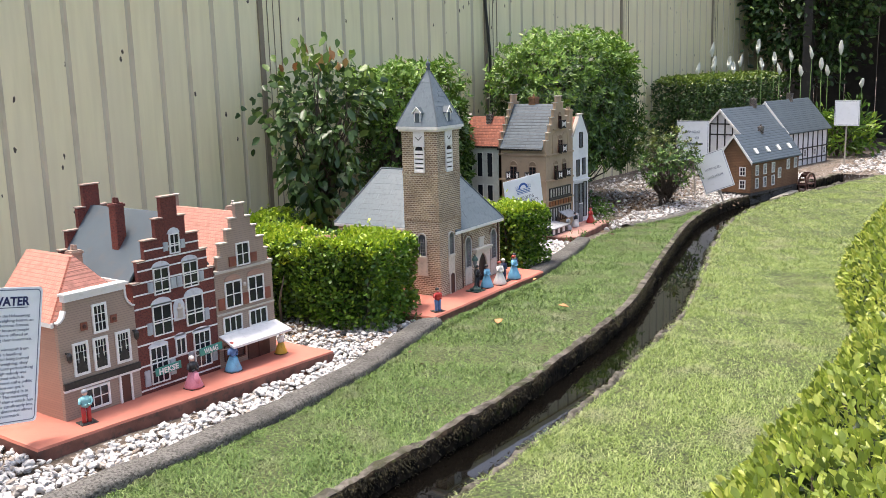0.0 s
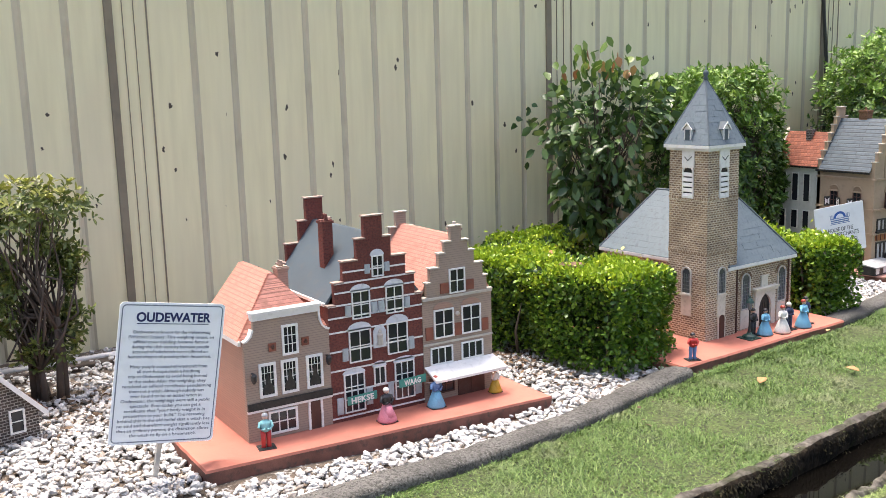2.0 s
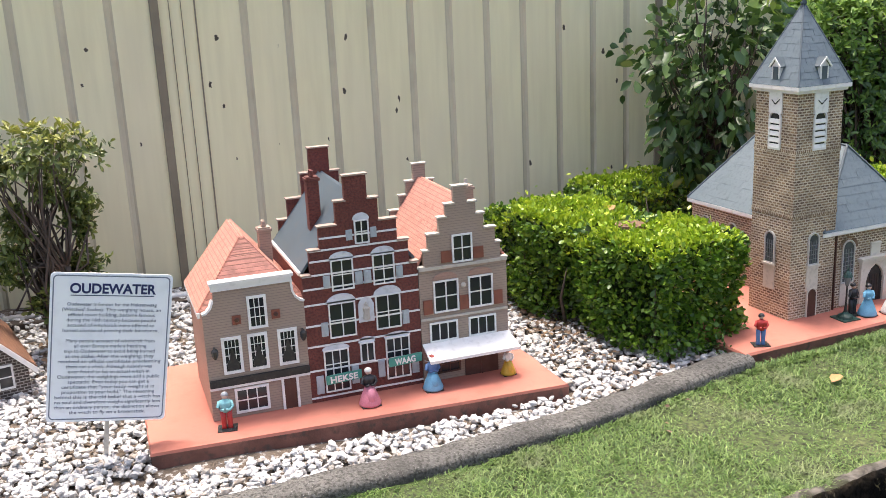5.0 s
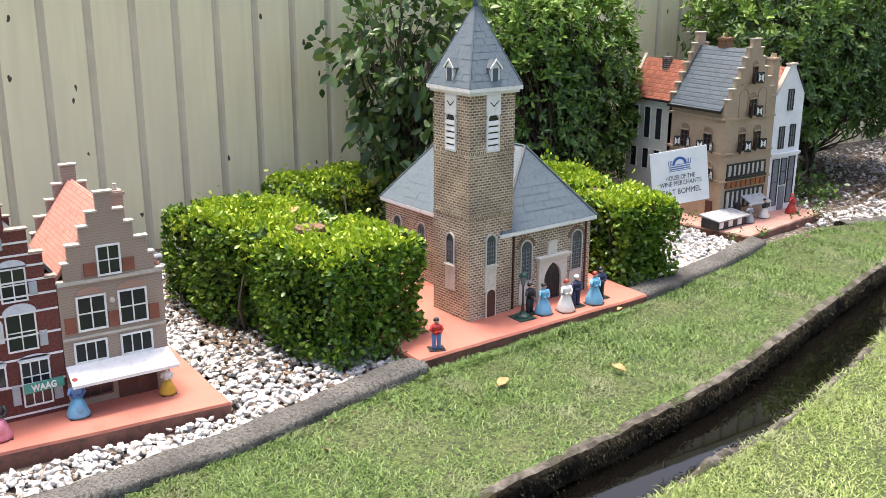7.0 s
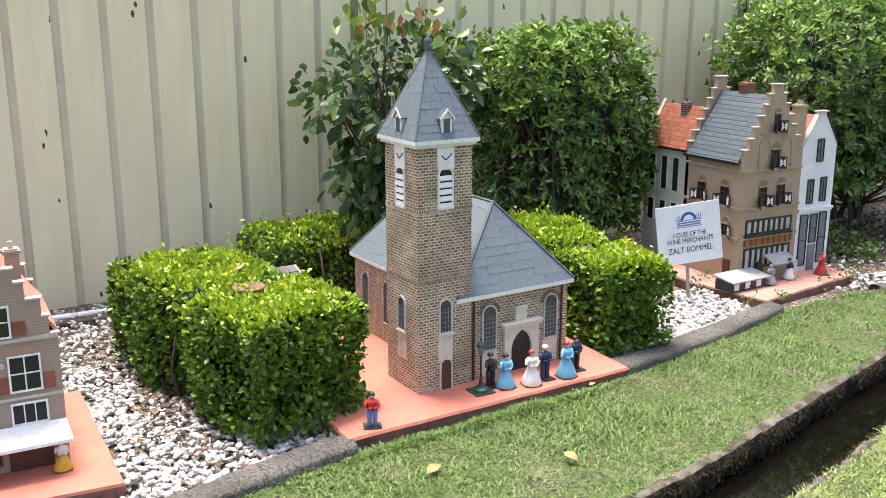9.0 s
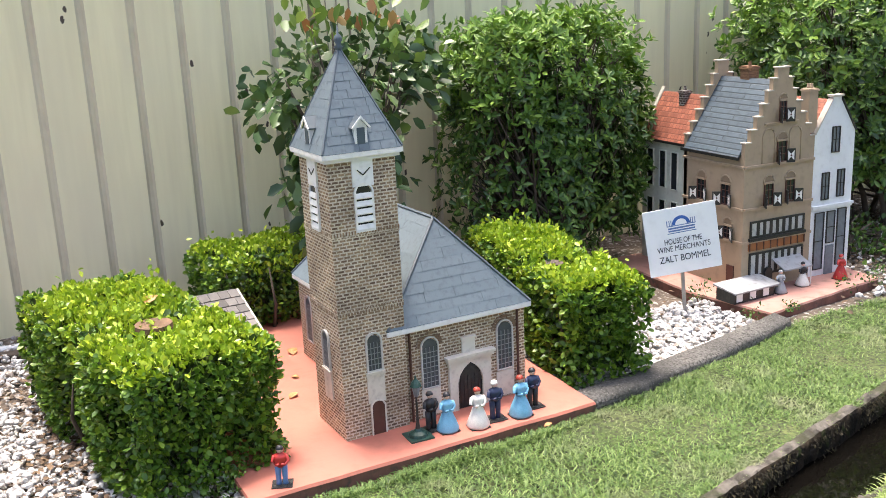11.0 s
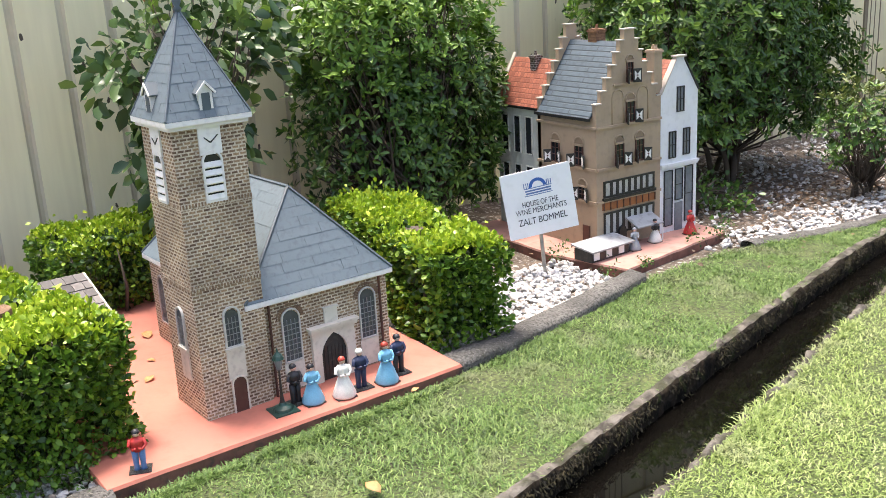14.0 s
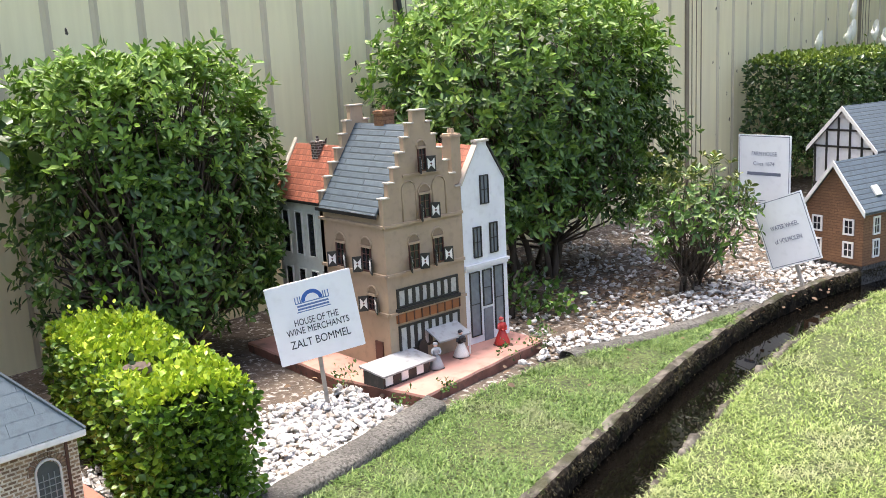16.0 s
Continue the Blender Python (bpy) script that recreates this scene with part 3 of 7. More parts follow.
def gable_roof(parent, x0, x1, y0, y1, eave, ridge, material, thick=0.008, over=0.006, name="roof", hip=0.0):
    """Two slopes with the ridge along x; hip: how far the front end leans back."""
    yc = (y0 + y1) / 2
    for s, ya in ((-1, y0 - over), (1, y1 + over)):
        lo, hi = Vector((0, ya, eave)), Vector((0, yc, ridge))
        n = Vector((0, -(ridge - eave) * (-s) * -1, abs(yc - ya))).normalized()
        n = Vector((0, s * (ridge - eave), abs(yc - ya))).normalized() * thick
        p = [(x0, ya, eave), (x1, ya, eave), (x1 - hip, yc, ridge), (x0, yc, ridge)]
        q = [tuple(Vector(v) + n) for v in p]
        part(name, Geo().add(p + q, [(0, 1, 2, 3), (7, 6, 5, 4), (0, 4, 5, 1), (1, 5, 6, 2), (2, 6, 7, 3), (3, 7, 4, 0)]), material, parent)
    if hip:
        p = [(x1, y0 - over, eave), (x1, y1 + over, eave), (x1 - hip, yc, ridge)]
        q = [(x + 0.006, y, z + 0.008) for x, y, z in p]
        part(name, Geo().add(p + q, [(0, 2, 1), (3, 4, 5), (0, 1, 4, 3), (1, 2, 5, 4), (2, 0, 3, 5)]), material, parent)


def chimney(parent, x, y, z0, z1, w, material, pots=2, cap=None):
    ob = part("chimney", Geo().box(x - w / 2, x + w / 2, y - w / 2, y + w / 2, z0, z1).box(x - w / 2 - 0.004, x + w / 2 + 0.004, y - w / 2 - 0.004, y + w / 2 + 0.004, z1 - 0.012, z1 - 0.004), material, parent)
    for k in range(pots):
        part("chimney_pot", Geo().lathe([(0.006, z1), (0.0075, z1 + 0.003), (0.005, z1 + 0.016), (0.006, z1 + 0.018)], 8, Matrix.Translation((x + (k - (pots - 1) / 2) * 0.016, y, 0))), cap or material, ob)
    return ob


def lettering(text, size, material, parent, m, name="lettering", align="CENTER", spacing=1.0, wide=0.0, bold=0.0):
    cu = bpy.data.curves.new(name, "FONT")
    cu.body, cu.size, cu.align_x, cu.extrude, cu.space_character = text, size, align, 0.0004, spacing
    cu.offset = bold
    tmp = bpy.data.objects.new(name, cu)
    scene.collection.objects.link(tmp)
    me = bpy.data.meshes.new_from_object(tmp.evaluated_get(bpy.context.evaluated_depsgraph_get()))
    scene.collection.objects.unlink(tmp)
    bpy.data.objects.remove(tmp)
    me.materials.clear()
    me.materials.append(material)
    if wide:
        xs = [v.co.x for v in me.vertices]
        if max(xs) - min(xs) > 1e-6:
            me.transform(Matrix.Diagonal((wide / (max(xs) - min(xs)), 1, 1, 1)))
    ob = new(name, me)
    ob.parent = parent
    ob.matrix_basis = m
    return ob


def side_wall(parent, M, pts, thick, material, name="wall"):
    return part(name, Geo().prism(pts, -thick, 0, M), material, parent)


def hood(parent, M, u, v, w, h, material, name="arch", depth=0.003):
    """A low arched field over a window."""
    n = 9
    pts = [(u, v), (u + w, v)] + [(u + w / 2 + w / 2 * math.cos(math.pi * k / n), v + h * math.sin(math.pi * k / n)) for k in range(n + 1)][1:-1]
    part(name, Geo().prism(pts, 0, depth, M), material, parent)


# ---- the weigh house row ----
X1 = -2.575
F0 = FX()
h1 = thing("model_house", "model Dutch house with taupe front and salmon hipped roof", "model house", pose(X1, 1.835, PZ), "row of three model houses")
W1 = 0.285
swan = [(0, 0), (W1, 0), (W1, 0.315), (W1 - 0.012, 0.319), (W1 - 0.026, 0.332), (W1 - 0.034, 0.352), (W1 - 0.036, 0.38), (0.036, 0.38), (0.034, 0.352), (0.026, 0.332), (0.012, 0.319), (0, 0.315)]
part("front_wall", Geo().prism(swan, -0.016, 0, F0), taupe, h1)
for a, b in ((2, 6), (8, 11)):
    g = Geo()
    for i in range(a, b):
        (u0, v0), (u1, v1) = swan[i], swan[i + 1]
        d = Vector((u1 - u0, v1 - v0)).normalized()
        nx, ny = d.y * 0.006, -d.x * 0.006
        g.prism([(u0, v0), (u1, v1), (u1 + nx, v1 + ny), (u0 + nx, v0 + ny)], -0.02, 0.005, F0)
    part("coping", g, white, h1)
part("cornice", Geo().box(0.03, W1 - 0.03, 0.38, 0.398, -0.02, 0.006, 0, F0).box(0.026, W1 - 0.026, 0.398, 0.406, -0.024, 0.012, 0, F0), white, h1, "white moulded cornice")
part("side_wall", Geo().box(-0.36, -0.016, 0, 0.012, 0, 0.315), taupe_side, h1)
part("side_wall", Geo().box(-0.36, -0.016, W1 - 0.012, W1, 0, 0.315), taupe_side, h1)
part("back_wall", Geo().prism([(0, 0), (W1, 0), (W1, 0.315), (W1 / 2, 0.49), (0, 0.315)], -0.012, 0, FX(-0.35)), taupe_side, h1)
gable_roof(h1, -0.36, -0.018, 0, W1, 0.315, 0.495, salmon_roof, hip=0.09)
part("eave_board", Geo().box(-0.36, -0.01, -0.012, -0.004, 0.305, 0.32), white, h1)
chimney(h1, -0.22, 0.225, 0.36, 0.495, 0.036, taupe, 2)
window(h1, F0, 0.124, 0.257, 0.054, 0.096, 3, 3, bar=0.002, fr=0.007)
for u in (0.043, 0.116, 0.201):
    w = window(h1, F0, u, 0.135, 0.056, 0.108, 4, 4, bar=0.0015, fr=0.008)
    drape = [(u + 0.028 + 0.017 * s * f, 0.145 + h) for s, f, h in ((-1, 0.9, 0), (-1, 1.0, 0.02), (-1, 0.5, 0.035), (-1, 0.25, 0.055), (0, 0, 0.07), (1, 0.25, 0.055), (1, 0.5, 0.035), (1, 1.0, 0.02), (1, 0.9, 0))]
    part("curtain", Geo().prism(drape[::-1], 0.002, 0.005, F0), black, w)
part("fascia", Geo().box(0, W1, 0.101, 0.122, 0, 0.009, 0, F0), black, h1, "black painted fascia board")
part("fascia_trim", Geo().box(0, W1, 0.093, 0.101, 0, 0.007, 0, F0), white, h1)
window(h1, F0, 0.066, 0.012, 0.097, 0.076, 3, 2, fr=0.007)
part("door", Geo().box(0.207, 0.242, 0.0, 0.092, 0, 0.004, 0, F0), brown, h1)
for u in (0.2, 0.243):
    part("pilaster", Geo().box(u, u + 0.007, 0, 0.093, 0, 0.007, 0, F0), white, h1)
for u, v in ((0.092, 0.29), (0.202, 0.291)):
    part("wall_plaque", Geo().box(u - 0.012, u + 0.012, v - 0.013, v + 0.013, 0, 0.004, 0, F0), shutter_red, h1)
    part("plaque_centre", Geo().lathe([(0.007, 0.004), (0.005, 0.009)], 10, F0 @ Matrix.Translation((u, v, 0))), brown, h1)
for u, v in ((0.022, 0.205), (0.273, 0.22)):
    lamp = part("wall_lantern", Geo().box(u - 0.003, u + 0.003, v + 0.01, v + 0.015, 0, 0.016, 0, F0).lathe([(0.004, -0.016), (0.009, -0.006), (0.01, 0.008), (0.004, 0.016)], 6, F0 @ Matrix.Translation((u, v, 0.016)) @ pose(0, 0, 0, -90)), black, h1)

h2 = thing("model_weigh_house", "model weigh house of dark red brick with stepped gable", "model house", pose(X1, 2.12, PZ), "row of three model houses")
W2 = 0.345
S2 = [(0.1475, 0.456), (0.115, 0.522), (0.0625, 0.589), (0.033, 0.66)]
stepped_gable(h2, F0, W2, 0.385, S2, 0.018, red_brick, brick_cap)
stepped_gable(h2, FX(-0.44), W2, 0.385, [(0.1475, 0.456), (0.115, 0.522), (0.0625, 0.6), (0.033, 0.68)], 0.018, red_brick, brick_cap)
part("side_wall", Geo().box(-0.44, -0.018, 0, 0.014, 0, 0.385), red_brick, h2)
part("side_wall", Geo().box(-0.44, -0.018, W2 - 0.014, W2, 0, 0.385), red_brick, h2)
part("eave_board", Geo().box(-0.44, -0.018, -0.006, 0.006, 0.385, 0.395), white, h2)
gable_roof(h2, -0.44, -0.018, 0.006, W2 - 0.006, 0.388, 0.6, plain_slate, over=0.0)
chimney(h2, -0.17, 0.085, 0.45, 0.64, 0.036, red_brick, 2)
for v in (0.014, 0.098, 0.172, 0.235, 0.298, 0.345, 0.385, 0.425, 0.456, 0.49):
    hw = next(h for h, top in [(W2 / 2, 0.386)] + S2 if v <= top + 0.001)
    part("stone_band", Geo().box(W2 / 2 - hw, W2 / 2 + hw, v - 0.0025, v + 0.0025, 0, 0.003, 0, F0), white, h2)
shutter_grey = plain("pale_blue_grey_paint", (0.42, 0.46, 0.48), 0.6, 0.15)
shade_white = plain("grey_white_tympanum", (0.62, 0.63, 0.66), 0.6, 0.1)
rows = [(0.161, 0.462, 0.043, 0.07, 2, 2, 0.02), (0.084, 0.332, 0.066, 0.092, 2, 2, 0.022), (0.208, 0.332, 0.066, 0.092, 2, 2, 0.022),
        (0.068, 0.19, 0.08, 0.106, 2, 2, 0.026), (0.209, 0.194, 0.077, 0.106, 2, 2, 0.026),
        (0.044, 0.026, 0.075, 0.13, 3, 3, 0.016), (0.154, 0.1, 0.044, 0.062, 2, 1, 0.018), (0.232, 0.034, 0.075, 0.13, 3, 3, 0.016)]
for u, v, w, h, nx, ny, ah in rows:
    window(h2, F0, u, v, w, h, nx, ny, fr=0.004, bar=0.0028)
    hood(h2, F0, u - 0.004, v + h, w + 0.008, ah, shade_white)
for u, v, w, h in ((0.06, 0.345, 0.02, 0.035), (0.154, 0.342, 0.022, 0.038), (0.18, 0.342, 0.022, 0.038), (0.278, 0.345, 0.02, 0.035), (0.044, 0.2, 0.02, 0.042), (0.29, 0.2, 0.02, 0.042),
                   (0.136, 0.476, 0.018, 0.03), (0.208, 0.476, 0.018, 0.03), (0.017, 0.026, 0.022, 0.055), (0.124, 0.04, 0.022, 0.055), (0.206, 0.045, 0.02, 0.055), (0.311, 0.04, 0.022, 0.055)):
    part("shutter", Geo().box(u, u + w, v, v + h, 0, 0.005, 0, F0).box(u + 0.003, u + w - 0.003, v + 0.003, v + h - 0.003, 0.005, 0.0062, 0, F0), shutter_grey, h2, "pale blue-grey shutter")
part("niche", Geo().prism([(0.157, 0.225), (0.204, 0.225), (0.204, 0.28), (0.195, 0.296), (0.18, 0.301), (0.166, 0.296), (0.157, 0.28)], 0, 0.004, F0), shade_white, h2)
part("niche_figure", Geo().lathe([(0.011, 0.235), (0.009, 0.255), (0.011, 0.268), (0.005, 0.274), (0.006, 0.28), (0.002, 0.287)], 8, FX(0.006, 0.18, 0)  @ pose(0, 0, 0, -90)), cream, h2)
for txt, u0, u1, v0, wd in (("HEKSE", 0.04, 0.146, 0.062, 0.082), ("WAAG", 0.231, 0.333, 0.083, 0.064)):
    sg = part("name_board", Geo().prism([(u0, v0), (u1, v0 + 0.004), (u1, v0 + 0.031), (u0, v0 + 0.027)], 0.03, 0.034, F0).box(u0 + 0.02, u0 + 0.023, v0 + 0.01, v0 + 0.013, 0, 0.03, 0, F0).box(u1 - 0.023, u1 - 0.02, v0 + 0.01, v0 + 0.013, 0, 0.03, 0, F0), pale_green, h2, "teal board with white lettering")
    lettering(txt, 0.026, white, sg, F0 @ Matrix.Translation(((u0 + u1) / 2, v0 + 0.0055, 0.0346)) @ pose(0, 0, 0, 0, 0, 2), spacing=1.05, wide=wd, bold=0.0009)

h3 = thing("model_house", "model taupe stepped-gable house with salmon roof and awning", "model house", pose(X1, 2.467, PZ), "row of three model houses")
W3 = 0.283
S3 = [(0.1225, 0.41), (0.107, 0.458), (0.0715, 0.505), (0.0475, 0.543), (0.021, 0.594)]
stepped_gable(h3, F0, W3, 0.36, S3, 0.016, taupe, cream)
stepped_gable(h3, FX(-0.37), W3, 0.36, [(0.1225, 0.41), (0.107, 0.458), (0.0715, 0.505), (0.0475, 0.55), (0.021, 0.605)], 0.016, taupe, cream)
part("side_wall", Geo().box(-0.37, -0.016, 0, 0.012, 0, 0.36), taupe, h3)
part("side_wall", Geo().box(-0.37, -0.016, W3 - 0.012, W3, 0, 0.36), taupe, h3)
gable_roof(h3, -0.37, -0.016, 0.004, W3 - 0.004, 0.362, 0.56, salmon_roof, over=0.0)
chimney(h3, -0.1, 0.2, 0.46, 0.575, 0.034, taupe, 1, cream)
part("string_course", Geo().box(0, W3, 0.352, 0.361, 0, 0.006, 0, F0), cream, h3)
part("string_course", Geo().box(0, W3, 0.196, 0.203, 0, 0.005, 0, F0), cream, h3)
window(h3, F0, 0.108, 0.365, 0.065, 0.086, 2, 2)
for u in (0.073, 0.176):
    part("shutter", Geo().box(u, u + 0.032, 0.37, 0.405, 0, 0.005, 0, F0), shutter_red, h3, "rust-red shutter")
for u in (0.043, 0.155):
    window(h3, F0, u, 0.216, 0.08, 0.1, 2, 2, bar=0.0035)
    hood(h3, F0, u, 0.318, 0.08, 0.022, taupe_side)
for u in (0.01, 0.126, 0.238):
    part("shutter", Geo().box(u, u + 0.028, 0.216, 0.26, 0, 0.005, 0, F0), shutter_red, h3, "rust-red shutter")
part("rosette", Geo().lathe([(0.008, 0), (0.008, 0.004), (0.004, 0.007)], 10, F0 @ Matrix.Translation((0.14, 0.292, 0))), cream, h3)
for u in (0.026, 0.152):
    window(h3, F0, u, 0.125, 0.09, 0.062, 3, 1, bar=0.003)
aw = part("awning", Geo().add([(0.003, 0.0, 0.125), (0.003, 0.283, 0.125), (0.085, 0.287, 0.098), (0.085, -0.004, 0.098), (0.003, 0.0, 0.121), (0.003, 0.283, 0.121), (0.085, 0.287, 0.089), (0.085, -0.004, 0.089)], [(0, 1, 2, 3), (7, 6, 5, 4), (0, 4, 5, 1), (3, 2, 6, 7), (0, 3, 7, 4), (1, 5, 6, 2)]), white, h3, "white sloping awning")
for u in (0.006, 0.277):
    part("awning_strut", Geo().tube([(0.0, u, 0.07), (0.08, u, 0.092)], 0.0018, 6), white, aw)
part("double_door", Geo().box(0.135, 0.245, 0, 0.085, 0, 0.004, 0, F0).box(0.187, 0.193, 0, 0.085, 0.004, 0.007, 0, F0), brown, h3)
window(h3, F0, 0.02, 0.022, 0.1, 0.058, 3, 2, brown)

# ---- the church ----
CH = pose(-2.532, 3.778, PZ, 0, 0, 4.0)
ch = thing("model_church", "model brick church with square tower and slate spire", "model church", CH)
TW, TH = 0.195, 0.785
part("tower", Geo().box(-TW, 0, 0, TW, 0, TH), church_brick, ch)
FT, FL = FX(), FY()
for z, h in ((0.358, 0.016), (0.572, 0.016)):
    part("soldier_course", Geo().box(-TW - 0.0015, 0.0015, -0.0015, TW + 0.0015, z, z + h), bricks("soldier_brick", (0.4, 0.27, 0.155), (0.16, 0.09, 0.055), (0.66, 0.57, 0.44), 0.0085, 0.016, 0.0019), ch)
e0, e1 = -TW - 0.018, 0.018
part("tower_cornice", Geo().box(e0, e1, -0.018, TW + 0.018, TH, TH + 0.013).box(e0 + 0.008, e1 - 0.008, -0.01, TW + 0.01, TH - 0.01, TH), white, ch, "white moulded cornice")
apex = Vector((-TW / 2, TW / 2, 1.06))
sc_ = [Vector((e0 + 0.002, -0.016, TH + 0.013)), Vector((e1 - 0.002, -0.016, TH + 0.013)), Vector((e1 - 0.002, TW + 0.016, TH + 0.013)), Vector((e0 + 0.002, TW + 0.016, TH + 0.013))]
spire = part("spire", Geo().add([*sc_, apex], [(0, 1, 4), (1, 2, 4), (2, 3, 4), (3, 0, 4), (3, 2, 1, 0)]), plain_slate, ch)
part("finial", Geo().lathe([(0.005, 1.05), (0.012, 1.06), (0.006, 1.066), (0.012, 1.078), (0.009, 1.088), (0.003, 1.094), (0.001, 1.115)], 12, Matrix.Translation((apex.x, apex.y, 0))), plain_slate, ch, "", True)
for i in range(4):
    d = (apex - sc_[i]).normalized()
    part("hip_ridge", Geo().tube([sc_[i] + Vector((0, 0, 0.003)), apex], 0.0035, 6), plain_slate, spire)


def dormer(M, u, v, slope):
    """A small white gabled louvre window set on the spire's slope."""
    dm = part("dormer", Geo().prism([(u - 0.018, v), (u + 0.018, v), (u + 0.018, v + 0.055), (u, v + 0.075), (u - 0.018, v + 0.055)], -0.05, 0.0, M), white, ch, "white gabled dormer")
    part("louvre", Geo().box(u - 0.011, u + 0.011, v + 0.006, v + 0.052, -0.002, 0.0015, 0, M), plain_slate, dm)
    for s in (-1, 1):
        part("dormer_roof", Geo().prism([(u, v + 0.082), (u + s * 0.026, v + 0.053), (u + s * 0.026, v + 0.049), (u, v + 0.077)][::s], -0.055, 0.004, M), plain_slate, dm)
        part("bargeboard", Geo().prism([(u, v + 0.083), (u + s * 0.027, v + 0.053), (u + s * 0.024, v + 0.048), (u, v + 0.075)][::s], 0.004, 0.007, M), white, dm)


dormer(FX(0.009, 0, 0), TW / 2, TH + 0.022, 0)
dormer(FY(0, -0.009, 0), -TW / 2, TH + 0.022, 0)
for M, uc in ((FT, TW / 2), (FL, -TW / 2)):
    ck = part("clock", Geo().box(uc - 0.03, uc + 0.03, 0.705, 0.778, 0, 0.005, 0, M), white, ch, "square white clock face")
    for ang, ln in ((50, 0.028), (-48, 0.022)):
        c, s = math.cos(radians(90 - ang)), math.sin(radians(90 - ang))
        q = [(-0.0018 * s, 0.0018 * c), (0.0018 * s, -0.0018 * c), (ln * c + 0.0012 * s, ln * s - 0.0012 * c), (ln * c - 0.0012 * s, ln * s + 0.0012 * c)]
        part("clock_hand", Geo().prism([(uc + a, 0.735 + b) for a, b in q], 0.005, 0.0065, M), black, ck)
    lv = window(ch, M, uc - 0.028, 0.583, 0.056, 0.105, 1, 1, fr=0.005, arch=True, name="louvre_window", label="white arched louvre window")
    for k in range(5):
        part("slat", Geo().add([(uc - 0.023, 0.59 + k * 0.021, 0.007), (uc + 0.023, 0.59 + k * 0.021, 0.007), (uc + 0.023, 0.603 + k * 0.021, 0.003), (uc - 0.023, 0.603 + k * 0.021, 0.003),
                                (uc - 0.023, 0.587 + k * 0.021, 0.005), (uc + 0.023, 0.587 + k * 0.021, 0.005), (uc + 0.023, 0.6 + k * 0.021, 0.001), (uc - 0.023, 0.6 + k * 0.021, 0.001)],
                               [(0, 1, 2, 3), (7, 6, 5, 4), (0, 4, 5, 1), (2, 6, 7, 3), (0, 3, 7, 4), (1, 5, 6, 2)], 0, M), white, lv)
    window(ch, M, uc - 0.025, 0.185, 0.05, 0.09, 4, 5, frame_m=church_frame, pane=church_pane, bar_m=lead_bar, fr=0.005, bar=0.0012, arch=True, name="arched_window")
    part("sill_panel", Geo().box(uc - 0.026, uc + 0.026, 0.095, 0.18, 0, 0.004, 0, M).box(uc - 0.028, uc + 0.028, 0.178, 0.186, 0, 0.009, 0, M), pale_stone, ch)
td = part("tower_door", Geo().prism([(0.08, 0), (0.118, 0), (0.118, 0.083), (0.112, 0.094), (0.099, 0.099), (0.086, 0.094), (0.08, 0.083)], 0, 0.005, FT), brown, ch, "small arched brown door")
g = Geo()
for a, b in ((0.076, 0.08), (0.118, 0.122)):
    g.box(a, b, 0, 0.083, 0, 0.007, 0, FT)
for k in range(8):
    q = [(0.099 + r * math.cos(a), 0.083 + r * 0.86 * math.sin(a)) for a, r in ((math.pi * k / 8, 0.023), (math.pi * (k + 1) / 8, 0.023), (math.pi * (k + 1) / 8, 0.019), (math.pi * k / 8, 0.019))]
    g.prism(q, 0, 0.007, FT)
part("door_surround", g, pale_stone, td)
# nave
NX0, NX1, NY0, NY1, NE, NR = -0.72, -0.014, 0.155, 0.6, 0.272, 0.55
part("nave_wall", Geo().box(NX0, NX1, NY0, NY1, 0, NE), church_brick, ch)
part("gutter", Geo().box(NX0 - 0.016, NX1 + 0.018, NY0 - 0.016, NY1 + 0.016, NE, NE + 0.016), white, ch, "white boxed gutter", bevel=0.003)
ec = [Vector(p) for p in ((NX0 - 0.014, NY0 - 0.014, NE + 0.016), (NX1 + 0.016, NY0 - 0.014, NE + 0.016), (NX1 + 0.016, NY1 + 0.014, NE + 0.016), (NX0 - 0.014, NY1 + 0.014, NE + 0.016))]
yc = (NY0 + NY1) / 2
ra, rb = Vector((NX1 - 0.13, yc, NR)), Vector((NX0 + 0.13, yc, NR))
nave_roof = part("nave_roof", Geo().add([*ec, ra, rb], [(0, 1, 4, 5), (1, 2, 4), (2, 3, 5, 4), (3, 0, 5), (3, 2, 1, 0)]), plain_slate, ch)
for a, b in ((ec[1], ra), (ec[2], ra), (ec[0], rb), (ec[3], rb), (rb, ra)):
    part("hip_ridge", Geo().tube([a + Vector((0, 0, 0.002)), b + Vector((0, 0, 0.002))], 0.005, 6), plain_slate, nave_roof)
FN = FX(NX1)
for u in (0.247, 0.499):
    window(ch, FN, u, 0.088, 0.058, 0.128, 4, 8, frame_m=church_frame, pane=church_pane, bar_m=lead_bar, fr=0.004, bar=0.0012, arch=True, name="arched_window")
    part("sill_panel", Geo().box(u - 0.002, u + 0.06, 0.005, 0.085, 0, 0.003, 0, FN), pale_stone, ch)
    g = Geo()
    for k in range(15):
        a = math.pi * (k + 0.5) / 15
        q = [(u + 0.029 + r * math.cos(b), 0.216 + r * math.sin(b)) for b, r in ((a - 0.085, 0.031), (a + 0.085, 0.031), (a + 0.085, 0.043), (a - 0.085, 0.043))]
        g.prism(q, 0, 0.003, FN)
    part("brick_arch", g, bricks("arch_brick", (0.3, 0.2, 0.12), (0.17, 0.1, 0.06), (0.5, 0.45, 0.36), 0.05, 0.05, 0.001), ch)
